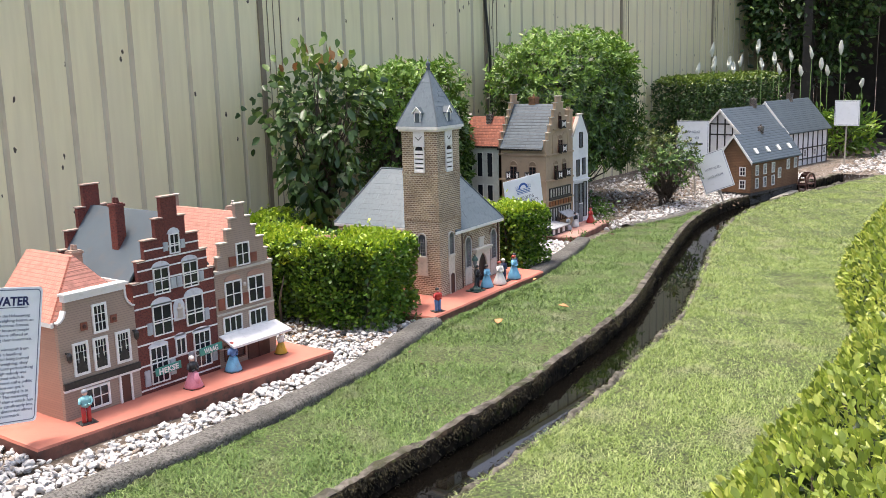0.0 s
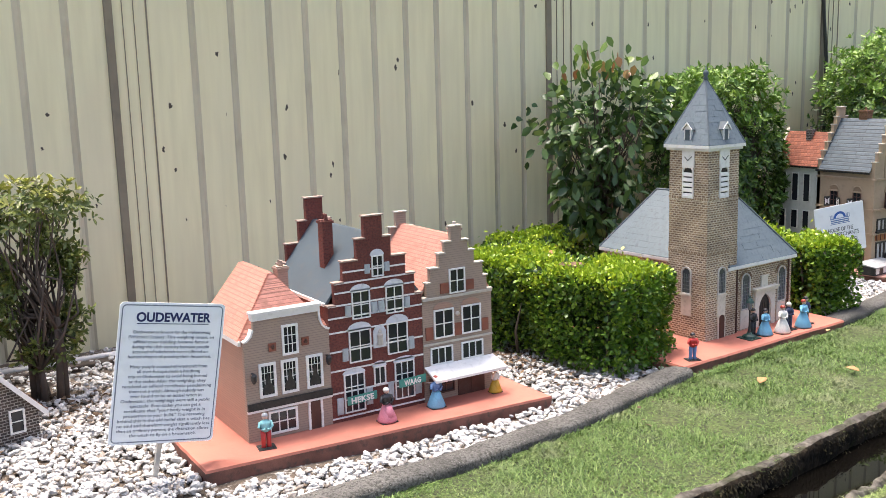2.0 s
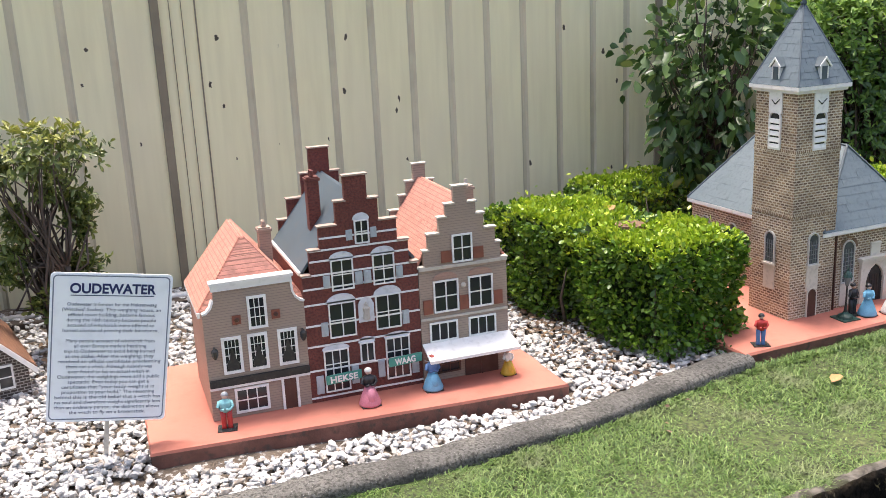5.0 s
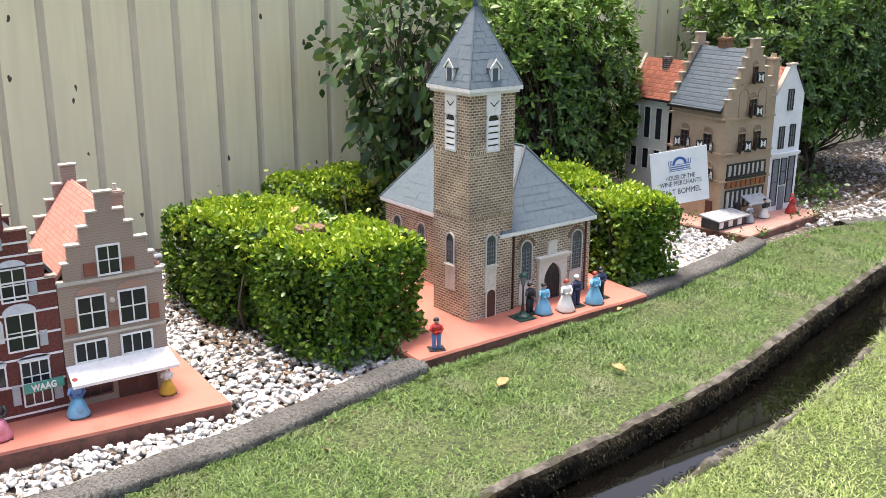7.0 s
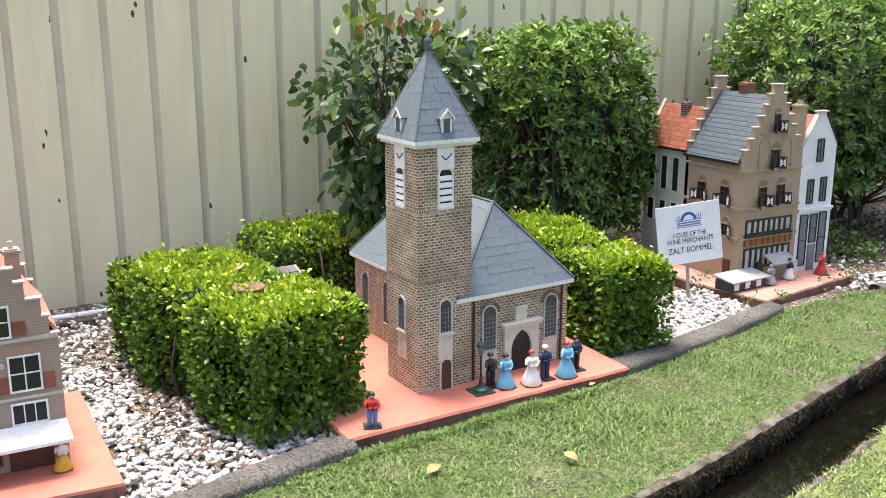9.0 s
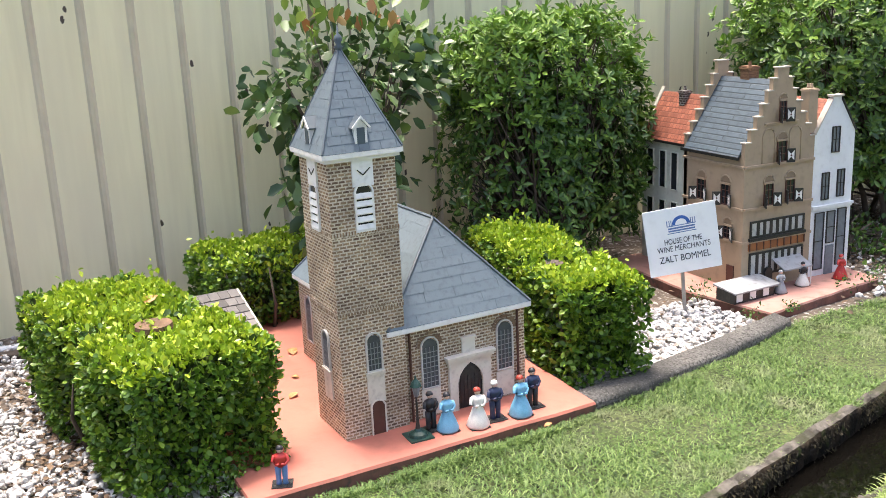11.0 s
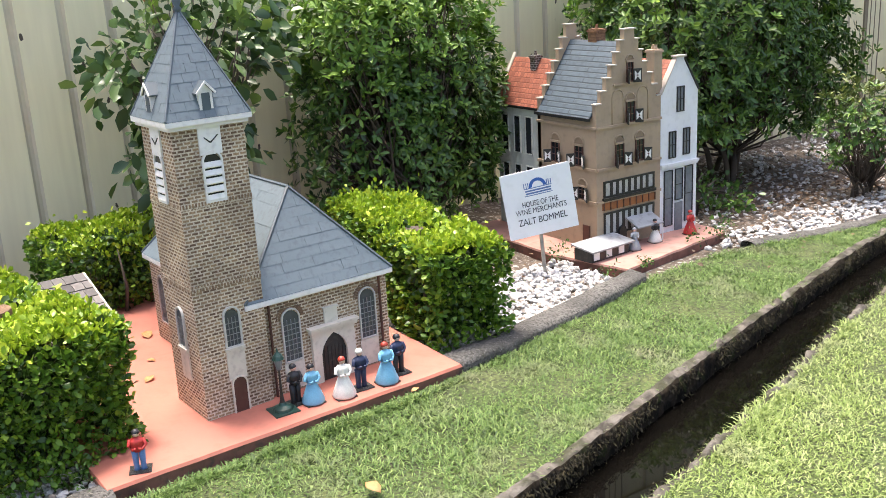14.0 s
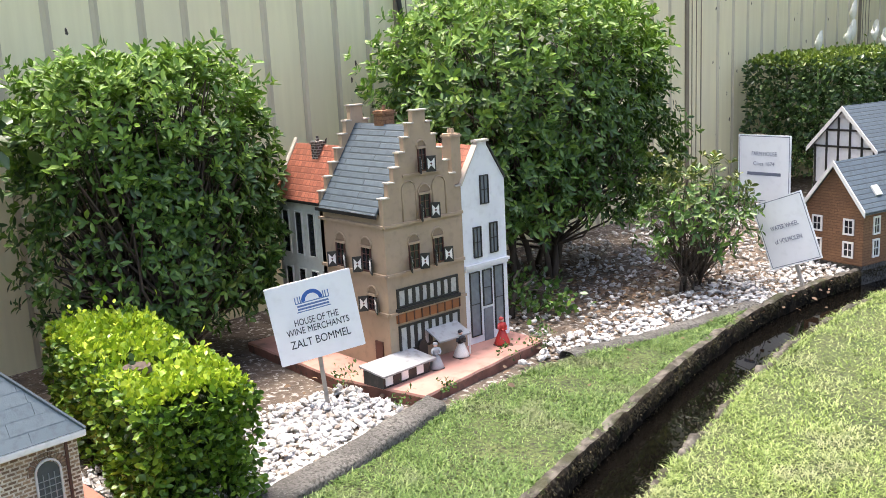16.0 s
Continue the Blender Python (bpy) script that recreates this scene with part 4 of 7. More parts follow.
for xx in (-0.66, -0.5, -0.33):
    window(ch, FY(0, NY0, 0), xx, 0.07, 0.055, 0.135, 4, 8, frame_m=church_frame, pane=church_pane, bar_m=lead_bar, fr=0.004, bar=0.0012, arch=True, name="arched_window")
PU0, PU1 = 0.333, 0.473
door_pts = [(0.36, 0.0), (0.445, 0.0), (0.445, 0.085), (0.438, 0.108), (0.424, 0.127), (0.4025, 0.142), (0.381, 0.127), (0.367, 0.108), (0.36, 0.085)]
portal = part("portal", Geo().box(PU0, 0.36, 0, 0.152, 0, 0.012, 0, FN).box(0.445, PU1, 0, 0.152, 0, 0.012, 0, FN).box(0.36, 0.445, 0.142, 0.152, 0, 0.012, 0, FN).prism([(0.36, 0.085), (0.367, 0.108), (0.381, 0.127), (0.4025, 0.142), (0.36, 0.142)], 0, 0.012, FN).prism([(0.445, 0.085), (0.445, 0.142), (0.4025, 0.142), (0.424, 0.127), (0.438, 0.108)], 0, 0.012, FN), pale_stone, ch, "cream stone door portal")
part("portal_cornice", Geo().box(PU0 - 0.006, PU1 + 0.006, 0.152, 0.163, 0, 0.02, 0, FN).box(PU0 - 0.011, PU1 + 0.011, 0.163, 0.171, 0, 0.026, 0, FN), pale_stone, portal)
part("plaque", Geo().box(0.381, 0.425, 0.171, 0.212, 0, 0.006, 0, FN).box(0.378, 0.428, 0.212, 0.219, 0, 0.009, 0, FN), pale_stone, portal)
pd = part("church_door", Geo().prism(door_pts, 0, 0.003, FN), black, ch, "black pointed-arch double door")
for k in range(1, 7):
    u = 0.36 + 0.085 * k / 7
    part("door_board", Geo().box(u - 0.0006, u + 0.0006, 0.0, 0.1, 0.003, 0.0045, 0, FN), black, pd)
part("downpipe", Geo().tube([(NX1 + 0.006, 0.212, 0.27), (NX1 + 0.006, 0.212, 0.0)], 0.004, 8), brown, ch)
part("downpipe", Geo().tube([(NX1 + 0.006, 0.572, 0.27), (NX1 + 0.006, 0.572, 0.0)], 0.004, 8), brown, ch)

# ---- merchant houses ----
M5 = pose(-3.025, 5.605, 0.025)
h5 = thing("model_merchant_house", "tall tan model merchant house with stepped gable and slate roof", "model house", M5, "merchant house group")
W5, D5 = 0.353, 0.36
S5 = [(0.15, 0.64), (0.123, 0.688), (0.097, 0.735), (0.072, 0.783), (0.05, 0.828), (0.028, 0.868)]
stepped_gable(h5, F0, W5, 0.592, S5, 0.02, tan_wall, cream)
stepped_gable(h5, FX(-D5 + 0.02), W5, 0.592, S5[:-1] + [(0.028, 0.88)], 0.02, tan_wall, cream)
part("side_wall", Geo().box(-D5, -0.02, 0, 0.014, 0, 0.54), tan_wall, h5)
part("side_wall", Geo().box(-D5, -0.02, W5 - 0.014, W5, 0, 0.54), tan_wall, h5)
gable_roof(h5, -D5 + 0.02, -0.02, 0.0, W5, 0.535, 0.815, slate_roof, over=0.012)
part("gutter", Geo().box(-D5, -0.02, -0.02, -0.012, 0.528, 0.54), black, h5)
chimney(h5, -0.2, 0.19, 0.78, 0.865, 0.05, orange_timber, 1)
chimney(h5, -0.03, 0.345, 0.6, 0.775, 0.045, tan_wall, 2)
for v in (0.5, 0.333, 0.2):
    part("string_course", Geo().box(0, W5, v - 0.005, v + 0.005, 0, 0.008, 0, F0), tan_wall, h5)
    part("string_course", Geo().box(-D5, 0, v - 0.005, v + 0.005, 0, 0.008, 0, FY()), tan_wall, h5)
part("string_course", Geo().box(0.09, 0.26, 0.655, 0.663, 0, 0.007, 0, F0), tan_wall, h5)
hour = plain("red_white_shutter", (0.1, 0.025, 0.025), 0.5, 0.2)


arch_field = plain("tan_arch_field", (0.27, 0.19, 0.12), 0.8, 0.2, 30, 0.3)


def shuttered(M, u, v, w, h):
    N = M
    wn = window(h5, M, u, v, w, h, 2, 3, brown, pane_m, fr=0.004, bar=0.0025)
    arc = [M @ Vector((u + w / 2 + (w / 2 + 0.003) * math.cos(math.pi * k / 10), v + h + (w / 2 + 0.003) * math.sin(math.pi * k / 10), 0.001)) for k in range(11)]
    part("arch", Geo().tube(arc, 0.0035, 6), tan_wall, wn, "", True)
    part("fanlight", Geo().prism([(u + w / 2 + w / 2 * math.cos(math.pi * k / 10), v + h + w / 2 * math.sin(math.pi * k / 10)) for k in range(11)], 0, 0.002, M), arch_field, wn)
    part("window_head", Geo().box(u - 0.004, u + w + 0.004, v + h - 0.008, v + h, 0, 0.009, 0, M), tan_wall, wn)
    for s in (-1, 1):
        a = u - 0.032 if s < 0 else u + w - 0.002
        M = N @ Matrix.Translation((u if s < 0 else u + w, 0, 0.006)) @ Matrix.Rotation(math.radians(-28 if s > 0 else 58), 4, "Y") @ Matrix.Translation((-u if s < 0 else -u - w, 0, -0.012))
        sh = part("shutter", Geo().box(a, a + 0.034, v - 0.004, v + 0.05, 0.012, 0.016, 0, M), black, wn, "black shutter with red and white hourglass")
        c = a + 0.017
        part("hourglass", Geo().prism([(c - 0.012, v + 0.004), (c, v + 0.018), (c + 0.012, v + 0.004), (c + 0.012, v + 0.043), (c, v + 0.029), (c - 0.012, v + 0.043)], 0.016, 0.0175, M), white, sh)
        part("red_field", Geo().prism([(c - 0.004, v + 0.0235), (c, v + 0.019), (c + 0.004, v + 0.0235), (c, v + 0.028)], 0.0175, 0.0182, M), hour, sh)


shuttered(F0, 0.162, 0.665, 0.034, 0.085)
shuttered(F0, 0.158, 0.505, 0.048, 0.09)
shuttered(F0, 0.1, 0.338, 0.046, 0.095)
shuttered(F0, 0.21, 0.342, 0.046, 0.095)
shuttered(FY(), -0.27, 0.34, 0.05, 0.09)
shuttered(FY(), -0.125, 0.34, 0.05, 0.09)
shuttered(FY(), -0.105, 0.205, 0.045, 0.06)
part("side_door", Geo().box(-0.08, -0.04, 0.02, 0.1, 0, 0.005, 0, FY()), brown, h5)
for ua, ub in ((0.085, 0.145), (0.22, 0.28)):
    arc = [F0 @ Vector((ua, 0.505, 0.001))] + [F0 @ Vector(((ua + ub) / 2 - (ub - ua) / 2 * math.cos(math.pi * k / 10), 0.61 + (ub - ua) / 2 * math.sin(math.pi * k / 10), 0.001)) for k in range(11)] + [F0 @ Vector((ub, 0.505, 0.001))]
    part("blind_arch", Geo().tube(arc, 0.0028, 6), tan_wall, h5, "", True)
for (v, h) in ((0.215, 0.068), (0.058, 0.096)):
    window(h5, F0, 0.036, v, 0.28, h, 8, 1, black, curtain, fr=0.008, bar=0.014)
pan = part("timber_frieze", Geo().box(0.03, 0.32, 0.165, 0.197, 0, 0.008, 0, F0), plain("orange_frieze", (0.3, 0.11, 0.035), 0.6, 0.3), h5, "orange timber frieze")
for k in range(9):
    part("frieze_stud", Geo().box(0.03 + k * 0.0353, 0.034 + k * 0.0353, 0.165, 0.197, 0.008, 0.011, 0, F0), brown, pan)
part("sill_beam", Geo().box(0.03, 0.32, 0.203, 0.215, 0, 0.012, 0, F0), black, h5)
part("shop_door", Geo().prism([(0.112, 0), (0.15, 0), (0.15, 0.07), (0.143, 0.083), (0.131, 0.088), (0.119, 0.083), (0.112, 0.07)], 0.0, 0.014, F0), black, h5)
part("awning", Geo().add([(0.0, 0.155, 0.118), (0.0, 0.3, 0.118), (0.075, 0.3, 0.085), (0.075, 0.155, 0.085), (0.0, 0.155, 0.113), (0.0, 0.3, 0.113), (0.075, 0.3, 0.079), (0.075, 0.155, 0.079)], [(0, 1, 2, 3), (7, 6, 5, 4), (0, 4, 5, 1), (3, 2, 6, 7), (0, 3, 7, 4), (1, 5, 6, 2)]), stall_grey, h5, "grey-white flat awning")
part("awning_post", Geo().tube([(0.07, 0.298, 0.0), (0.07, 0.298, 0.082)], 0.003, 6), white, h5)

h6 = thing("model_house", "narrow white model house with red tiled roof", "model house", pose(-3.025, 5.959, 0.012), "merchant house group")
W6 = 0.216
white_wall = plain("white_rendered_wall", (0.74, 0.75, 0.76), 0.6, 0.06, 30, 0.2, dirty=0.12)
part("front_wall", Geo().prism([(0, 0), (W6, 0), (W6, 0.605), (W6 / 2 + 0.024, 0.735), (W6 / 2 + 0.024, 0.748), (W6 / 2 - 0.024, 0.748), (W6 / 2 - 0.024, 0.735), (0, 0.605)], -0.016, 0, F0), white_wall, h6)
part("side_wall", Geo().box(-0.36, -0.016, W6 - 0.012, W6, 0, 0.6), white_wall, h6)
part("back_wall", Geo().prism([(0, 0), (W6, 0), (W6, 0.6), (W6 / 2, 0.73), (0, 0.6)], -0.012, 0, FX(-0.35)), white_wall, h6)
gable_roof(h6, -0.36, -0.016, 0.0, W6, 0.602, 0.728, orange_roof, over=0.006)
for s, a in ((1, 0), (-1, W6)):
    part("coping", Geo().prism([(a, 0.605), (W6 / 2 - s * 0.026, 0.737), (W6 / 2 - s * 0.026, 0.744), (a - s * 0.003, 0.612)][::s], -0.02, 0.006, F0), cream if s > 0 else black, h6)
part("coping", Geo().box(W6 / 2 - 0.03, W6 / 2 + 0.03, 0.748, 0.756, -0.022, 0.008, 0, F0), cream, h6)
window(h6, F0, 0.09, 0.525, 0.042, 0.105, 2, 2, black, pane_grey, fr=0.004)
window(h6, F0, 0.047, 0.335, 0.04, 0.113, 2, 2, black, pane_grey, fr=0.004)
window(h6, F0, 0.13, 0.34, 0.04, 0.113, 2, 2, black, pane_grey, fr=0.004)
part("cornice", Geo().box(-0.002, W6 + 0.004, 0.303, 0.314, 0, 0.012, 0, F0).box(0, W6, 0.294, 0.303, 0, 0.007, 0, F0), white_wall, h6)
for u, v, w, h in ((0.02, 0.045, 0.05, 0.24), (0.085, 0.15, 0.045, 0.135), (0.143, 0.05, 0.048, 0.24)):
    window(h6, F0, u, v, w, h, 1, 2, black, pane_grey, fr=0.003)
part("door", Geo().box(0.086, 0.13, 0.0, 0.14, 0, 0.005, 0, F0), pane_grey, h6)

h4 = thing("model_house", "pale sage model house with orange tiled roof", "model house", pose(-3.39, 5.622, 0.025), "merchant house group")
part("wall", Geo().box(-0.3, 0, 0, 0.22, 0, 0.545), sage_wall, h4)
part("gable", Geo().prism([(0, 0.545), (0.22, 0.545), (0.11, 0.745)], 0, 0.012, FX(-0.3)), sage_wall, h4)
part("gable", Geo().prism([(0, 0.545), (0.22, 0.545), (0.11, 0.745)], 0, 0.012, FX(-0.012)), sage_wall, h4)
gable_roof(h4, -0.3, 0.0, 0, 0.22, 0.545, 0.735, orange_roof, over=0.01)
part("coping", Geo().prism([(-0.012, 0.53), (0.11, 0.742), (0.11, 0.76), (-0.02, 0.54)], -0.02, 0.0, FX(-0.29)), cream, h4)
chimney(h4, -0.13, 0.09, 0.66, 0.755, 0.036, dark_brick, 1)
part("gutter", Geo().box(-0.3, 0, -0.016, -0.008, 0.538, 0.55), black, h4)
for u in (-0.265, -0.18, -0.1):
    for v, h in ((0.34, 0.165), (0.18, 0.11)):
        window(h4, FY(), u, v, 0.048, h, 1, 1, sage_wall, pane_m, fr=0.004)

# ---- mill, farm and cottages ----
MM = pose(-2.475, 7.89, -0.02, 0, 0, -9.4)
mill = thing("model_watermill", "model watermill of orange timber boards with slate roof", "model mill", MM)
part("wall", Geo().box(-0.297, 0, 0, 0.817, 0.05, 0.31), orange_timber, mill)
part("foundation", Geo().box(-0.29, -0.005, 0.01, 0.81, -0.12, 0.05), concrete, mill)
for yy in (0.0, 0.807):
    part("gable", Geo().prism([(-0.297, 0.31), (0, 0.31), (-0.1485, 0.5)], -0.01, 0, FY(0, yy, 0)), orange_timber, mill)
yc_ = -0.1485
for s in (-1, 1):
    xa = -0.297 - 0.02 if s < 0 else 0.02
    p = [(xa, -0.02, 0.287), (xa, 0.84, 0.287), (yc_, 0.84, 0.505), (yc_, -0.02, 0.505)]
    q = [(x, y, z + 0.012) for x, y, z in p]
    rf = part("roof", Geo().add(p + q, [(0, 1, 2, 3), (7, 6, 5, 4), (0, 4, 5, 1), (1, 5, 6, 2), (2, 6, 7, 3), (3, 7, 4, 0)]), slate_roof, mill)
    part("bargeboard", Geo().add([(xa, -0.026, 0.278), (yc_, -0.026, 0.496), (yc_, -0.026, 0.522), (xa, -0.026, 0.304), (xa, -0.019, 0.278), (yc_, -0.019, 0.496), (yc_, -0.019, 0.522), (xa, -0.019, 0.304)], [(0, 1, 2, 3), (7, 6, 5, 4), (0, 4, 5, 1), (3, 2, 6, 7), (0, 3, 7, 4), (1, 5, 6, 2)]), white, rf)
    if s > 0:
        for k in range(4):
            y = 0.14 + k * 0.19
            f = 0.35
            x, z = xa + (yc_ - xa) * f, 0.287 + (0.505 - 0.287) * f + 0.013
            part("skylight", Geo().box(-0.025, 0.025, -0.022, 0.022, 0, 0.008, 0, pose(x, y, z, 0, 52, 0)), white, rf)
chimney(mill, yc_, 0.42, 0.48, 0.555, 0.035, dark_brick, 1)
FMX = FX()
for k, u in enumerate((0.07, 0.2, 0.34, 0.45, 0.6, 0.73)):
    for v in ((0.08, 0.185) if k < 3 else (0.13,) if k == 3 else (0.19,)):
        window(mill, FMX, u, v, 0.05, 0.085, 2, 2, fr=0.008, bar=0.003)
for u in (-0.265, -0.1):
    for v in (0.08, 0.185):
        window(mill, FY(), u, v, 0.055, 0.075, 2, 2, fr=0.008, bar=0.003)
wheel = thing("water_wheel", "dark wooden model water wheel beside the mill", "water wheel", pose(-2.275, 8.735, 0.02, 0, 0, -9.4))
for s in (-0.03, 0.03):
    g = Geo()
    for k in range(16):
        a0, a1 = 2 * math.pi * k / 16, 2 * math.pi * (k + 1) / 16
        g.prism([(r * math.cos(a), r * math.sin(a)) for a, r in ((a0, 0.1), (a1, 0.1), (a1, 0.085), (a0, 0.085))], s - 0.004, s + 0.004, FX())
    part("rim", g, brown, wheel)
for k in range(12):
    a = 2 * math.pi * k / 12
    part("paddle", Geo().box(0.07, 0.105, -0.003, 0.003, -0.03, 0.03, 0, FX() @ pose(0, 0, 0, 0, 0, math.degrees(a))), brown, wheel)
for k in range(3):
    part("spoke", Geo().box(-0.09, 0.09, -0.004, 0.004, -0.006, 0.006, 0, FX() @ pose(0, 0, 0, 0, 0, 60 * k)), brown, wheel)
part("axle", Geo().tube([(-0.09, 0, 0), (0.05, 0, 0)], 0.008, 8), brown, wheel)
tagged(part("sluice_board", Geo().box(-2.37, -2.31, 8.05, 8.62, -0.055, -0.022), timber, None, "", False, 0.004), "bleached timber sluice board beside the mill", "board")

farm = thing("model_farmhouse", "white half-timbered model farmhouse with slate roofs", "model house", pose(-3.46, 9.34, -0.02, 0, 0, -9.4))


def timbered(x0, x1, y0, y1, eave, ridge):
    xm = (x0 + x1) / 2
    part("wall", Geo().box(x0, x1, y0, y1, 0, eave), white_wall, farm)
    for yy in (y0, y1 - 0.012):
        part("gable", Geo().prism([(x0, eave), (x1, eave), (xm, ridge)], -0.012, 0, FY(0, yy, 0)), white_wall, farm)
    for s, xa in ((-1, x0 - 0.03), (1, x1 + 0.03)):
        ze = eave - 0.03
        p = [(xa, y0 - 0.03, ze), (xa, y1 + 0.03, ze), (xm, y1 + 0.03, ridge + 0.005), (xm, y0 - 0.03, ridge + 0.005)]
        q = [(x, y, z + 0.014) for x, y, z in p]
        rf = part("roof", Geo().add(p + q, [(0, 1, 2, 3), (7, 6, 5, 4), (0, 4, 5, 1), (1, 5, 6, 2), (2, 6, 7, 3), (3, 7, 4, 0)]), slate_roof, farm)
        yy = y0 - 0.037
        part("bargeboard", Geo().add([(xa, yy, ze - 0.012), (xm, yy, ridge - 0.01), (xm, yy, ridge + 0.02), (xa, yy, ze + 0.016), (xa, yy + 0.006, ze - 0.012), (xm, yy + 0.006, ridge - 0.01), (xm, yy + 0.006, ridge + 0.02), (xa, yy + 0.006, ze + 0.016)], [(0, 1, 2, 3), (7, 6, 5, 4), (0, 4, 5, 1), (3, 2, 6, 7), (0, 3, 7, 4), (1, 5, 6, 2)]), white, rf)
    B = FY(0, y0, 0)
    for u in np.linspace(x0 + 0.006, x1 - 0.018, 6):
        top = eave + (ridge - eave) * (1 - abs(u + 0.006 - xm) / ((x1 - x0) / 2)) - 0.01
        part("timber_post", Geo().box(u, u + 0.012, 0, max(top, eave), 0, 0.006, 0, B), black, farm)
    for v in (0.05, 0.17, eave - 0.012, eave + (ridge - eave) * 0.4):
        f = 1.0 if v <= eave else 1 - (v - eave) / (ridge - eave)
        part("timber_beam", Geo().box(xm - (x1 - x0) / 2 * f + 0.006, xm + (x1 - x0) / 2 * f - 0.006, v, v + 0.012, 0, 0.008, 0, B), black, farm)
    C = FX(x1)
    for u in np.arange(y0, y1 - 0.01, 0.11):
        part("timber_post", Geo().box(u, u + 0.013, 0, eave - 0.03, 0, 0.006, 0, C), black, farm)
    for v in (0.07, 0.18):
        part("timber_beam", Geo().box(y0, y1, v, v + 0.012, 0, 0.008, 0, C), black, farm)
    for u in np.arange(y0 + 0.14, y1 - 0.08, 0.22):
        window(farm, C, float(u), 0.1, 0.05, 0.07, 2, 2, fr=0.006)


timbered(0.0, 0.42, 0.0, 0.85, 0.41, 0.63)
timbered(-0.02, 0.46, 0.85, 1.75, 0.38, 0.66)
chimney(farm, 0.21, 0.6, 0.6, 0.72, 0.05, dark_brick, 1)
chimney(farm, 0.22, 1.35, 0.6, 0.74, 0.05, dark_brick, 1)


def cottage(m, label, w, d, eave, ridge, roof_m, door_m):
    c = thing("model_cottage", label, "model house", m, "small brick cottages")
    part("wall", Geo().box(-d, 0, 0, w, -0.02, eave), dark_brick, c)
    for xx in (0, -d + 0.01):
        part("gable", Geo().prism([(0, eave), (w, eave), (w / 2, ridge)], -0.01, 0, FX(xx)), dark_brick, c)
    gable_roof(c, -d - 0.015, 0.02, 0, w, eave - 0.01, ridge + 0.002, roof_m, over=0.02)
    for s, a in ((1, -0.024), (-1, w + 0.024)):
        for xx in (0.02, -d - 0.021):
            part("bargeboard", Geo().prism([(a, eave - 0.03), (w / 2, ridge - 0.008), (w / 2, ridge + 0.014), (a, eave - 0.008)][::s], 0, 0.006, FX(xx)), white, c)
    part("eave_board", Geo().box(-d, 0.02, -0.03, -0.022, eave - 0.026, eave - 0.008), white, c)
    dr = part("door", Geo().box(0.078, 0.118, 0, 0.094, 0, 0.004, 0, F0), door_m, c)
    part("door_frame", Geo().box(0.073, 0.078, 0, 0.099, 0, 0.006, 0, F0).box(0.118, 0.123, 0, 0.099, 0, 0.006, 0, F0).box(0.073, 0.123, 0.094, 0.1, 0, 0.0065, 0, F0), white, dr)
    window(c, F0, w - 0.095, 0.035, 0.05, 0.08, 1, 2, fr=0.006)
    chimney(c, -d * 0.62, w / 2, ridge - 0.02, ridge + 0.03, 0.05, dark_brick, 0)
    return c


shingle_m, _t, _b = mat("grey_shingle", 0.85)
_oi = _t.nodes.new("ShaderNodeObjectInfo")
_t.links.new(mixc(_t, _oi.outputs["Random"], (0.075, 0.07, 0.065), (0.2, 0.185, 0.17)), _b.inputs["Base Color"])
bump(_t, _b, grainy(_t, 160), 0.4, 0.001)
rust_roof = courses("rusty_tiled_roof", (0.27, 0.125, 0.065), 0.014, 0.012, 0.75, 0.4, 0.0012)
tan_roof = plain("bleached_roof_felt", (0.36, 0.32, 0.26), 0.9, 0.3, 40, 0.6)
door_green = plain("green_door", (0.03, 0.14, 0.1), 0.5, 0.2)
cottage(pose(-3.085, 1.075, 0.0, 0, 0, 13), "brown brick model cottage with rusty roof and green door", 0.262, 0.5, 0.10, 0.245, rust_roof, door_green)
cottage(pose(-2.93, 0.60, 0.0), "brown brick model cottage with bleached roof", 0.27, 0.3, 0.11, 0.215, tan_roof, brown)
tagged(part("brick_edging", Geo().box(-2.92, -2.87, 0.35, 0.935, -0.02, 0.05), plain("red_edging", (0.3, 0.07, 0.04), 0.7, 0.3), None, "", False, 0.006), "red-painted edging strip beside the cottage", "edging")

cab = thing("garden_cabinet", "dark green metal garden cabinet with sloping lid", "cabinet", pose(-3.72, 1.11, 0.0))
part("body", Geo().box(-0.36, 0, -1.1, 0, -0.02, 0.62), dark_green, cab, "", False, 0.004)
part("lid", Geo().add([(-0.4, -1.15, 0.78), (-0.4, 0.05, 0.78), (0.07, 0.05, 0.655), (0.07, -1.15, 0.655), (-0.4, -1.15, 0.755), (-0.4, 0.05, 0.755), (0.07, 0.05, 0.63), (0.07, -1.15, 0.63)], [(0, 1, 2, 3), (7, 6, 5, 4), (0, 4, 5, 1), (3, 2, 6, 7), (0, 3, 7, 4), (1, 5, 6, 2)]), plain("weathered_green_lid", (0.014, 0.034, 0.03), 0.4, 0.4, 6, 0.1, dirty=0.5, dirt=(0.1, 0.12, 0.115)), cab, "weathered dark green lid")
part("side_panel", Geo().prism([(-0.36, 0.62), (0, 0.62), (0.0, 0.645), (-0.36, 0.74)], -0.01, 0, FY(0, -0.005, 0)), dark_green, cab)
part("door_gap", Geo().box(0, 0.003, -1.1, 0, 0.2, 0.204), black, cab)
part("handle", Geo().box(0, 0.012, -0.33, -0.21, 0.19, 0.212), brass, cab, "worn wooden handle", False, 0.003)
tap = thing("garden_tap", "old brass garden tap on the cabinet side", "tap", pose(-3.72, 1.11, 0.5))
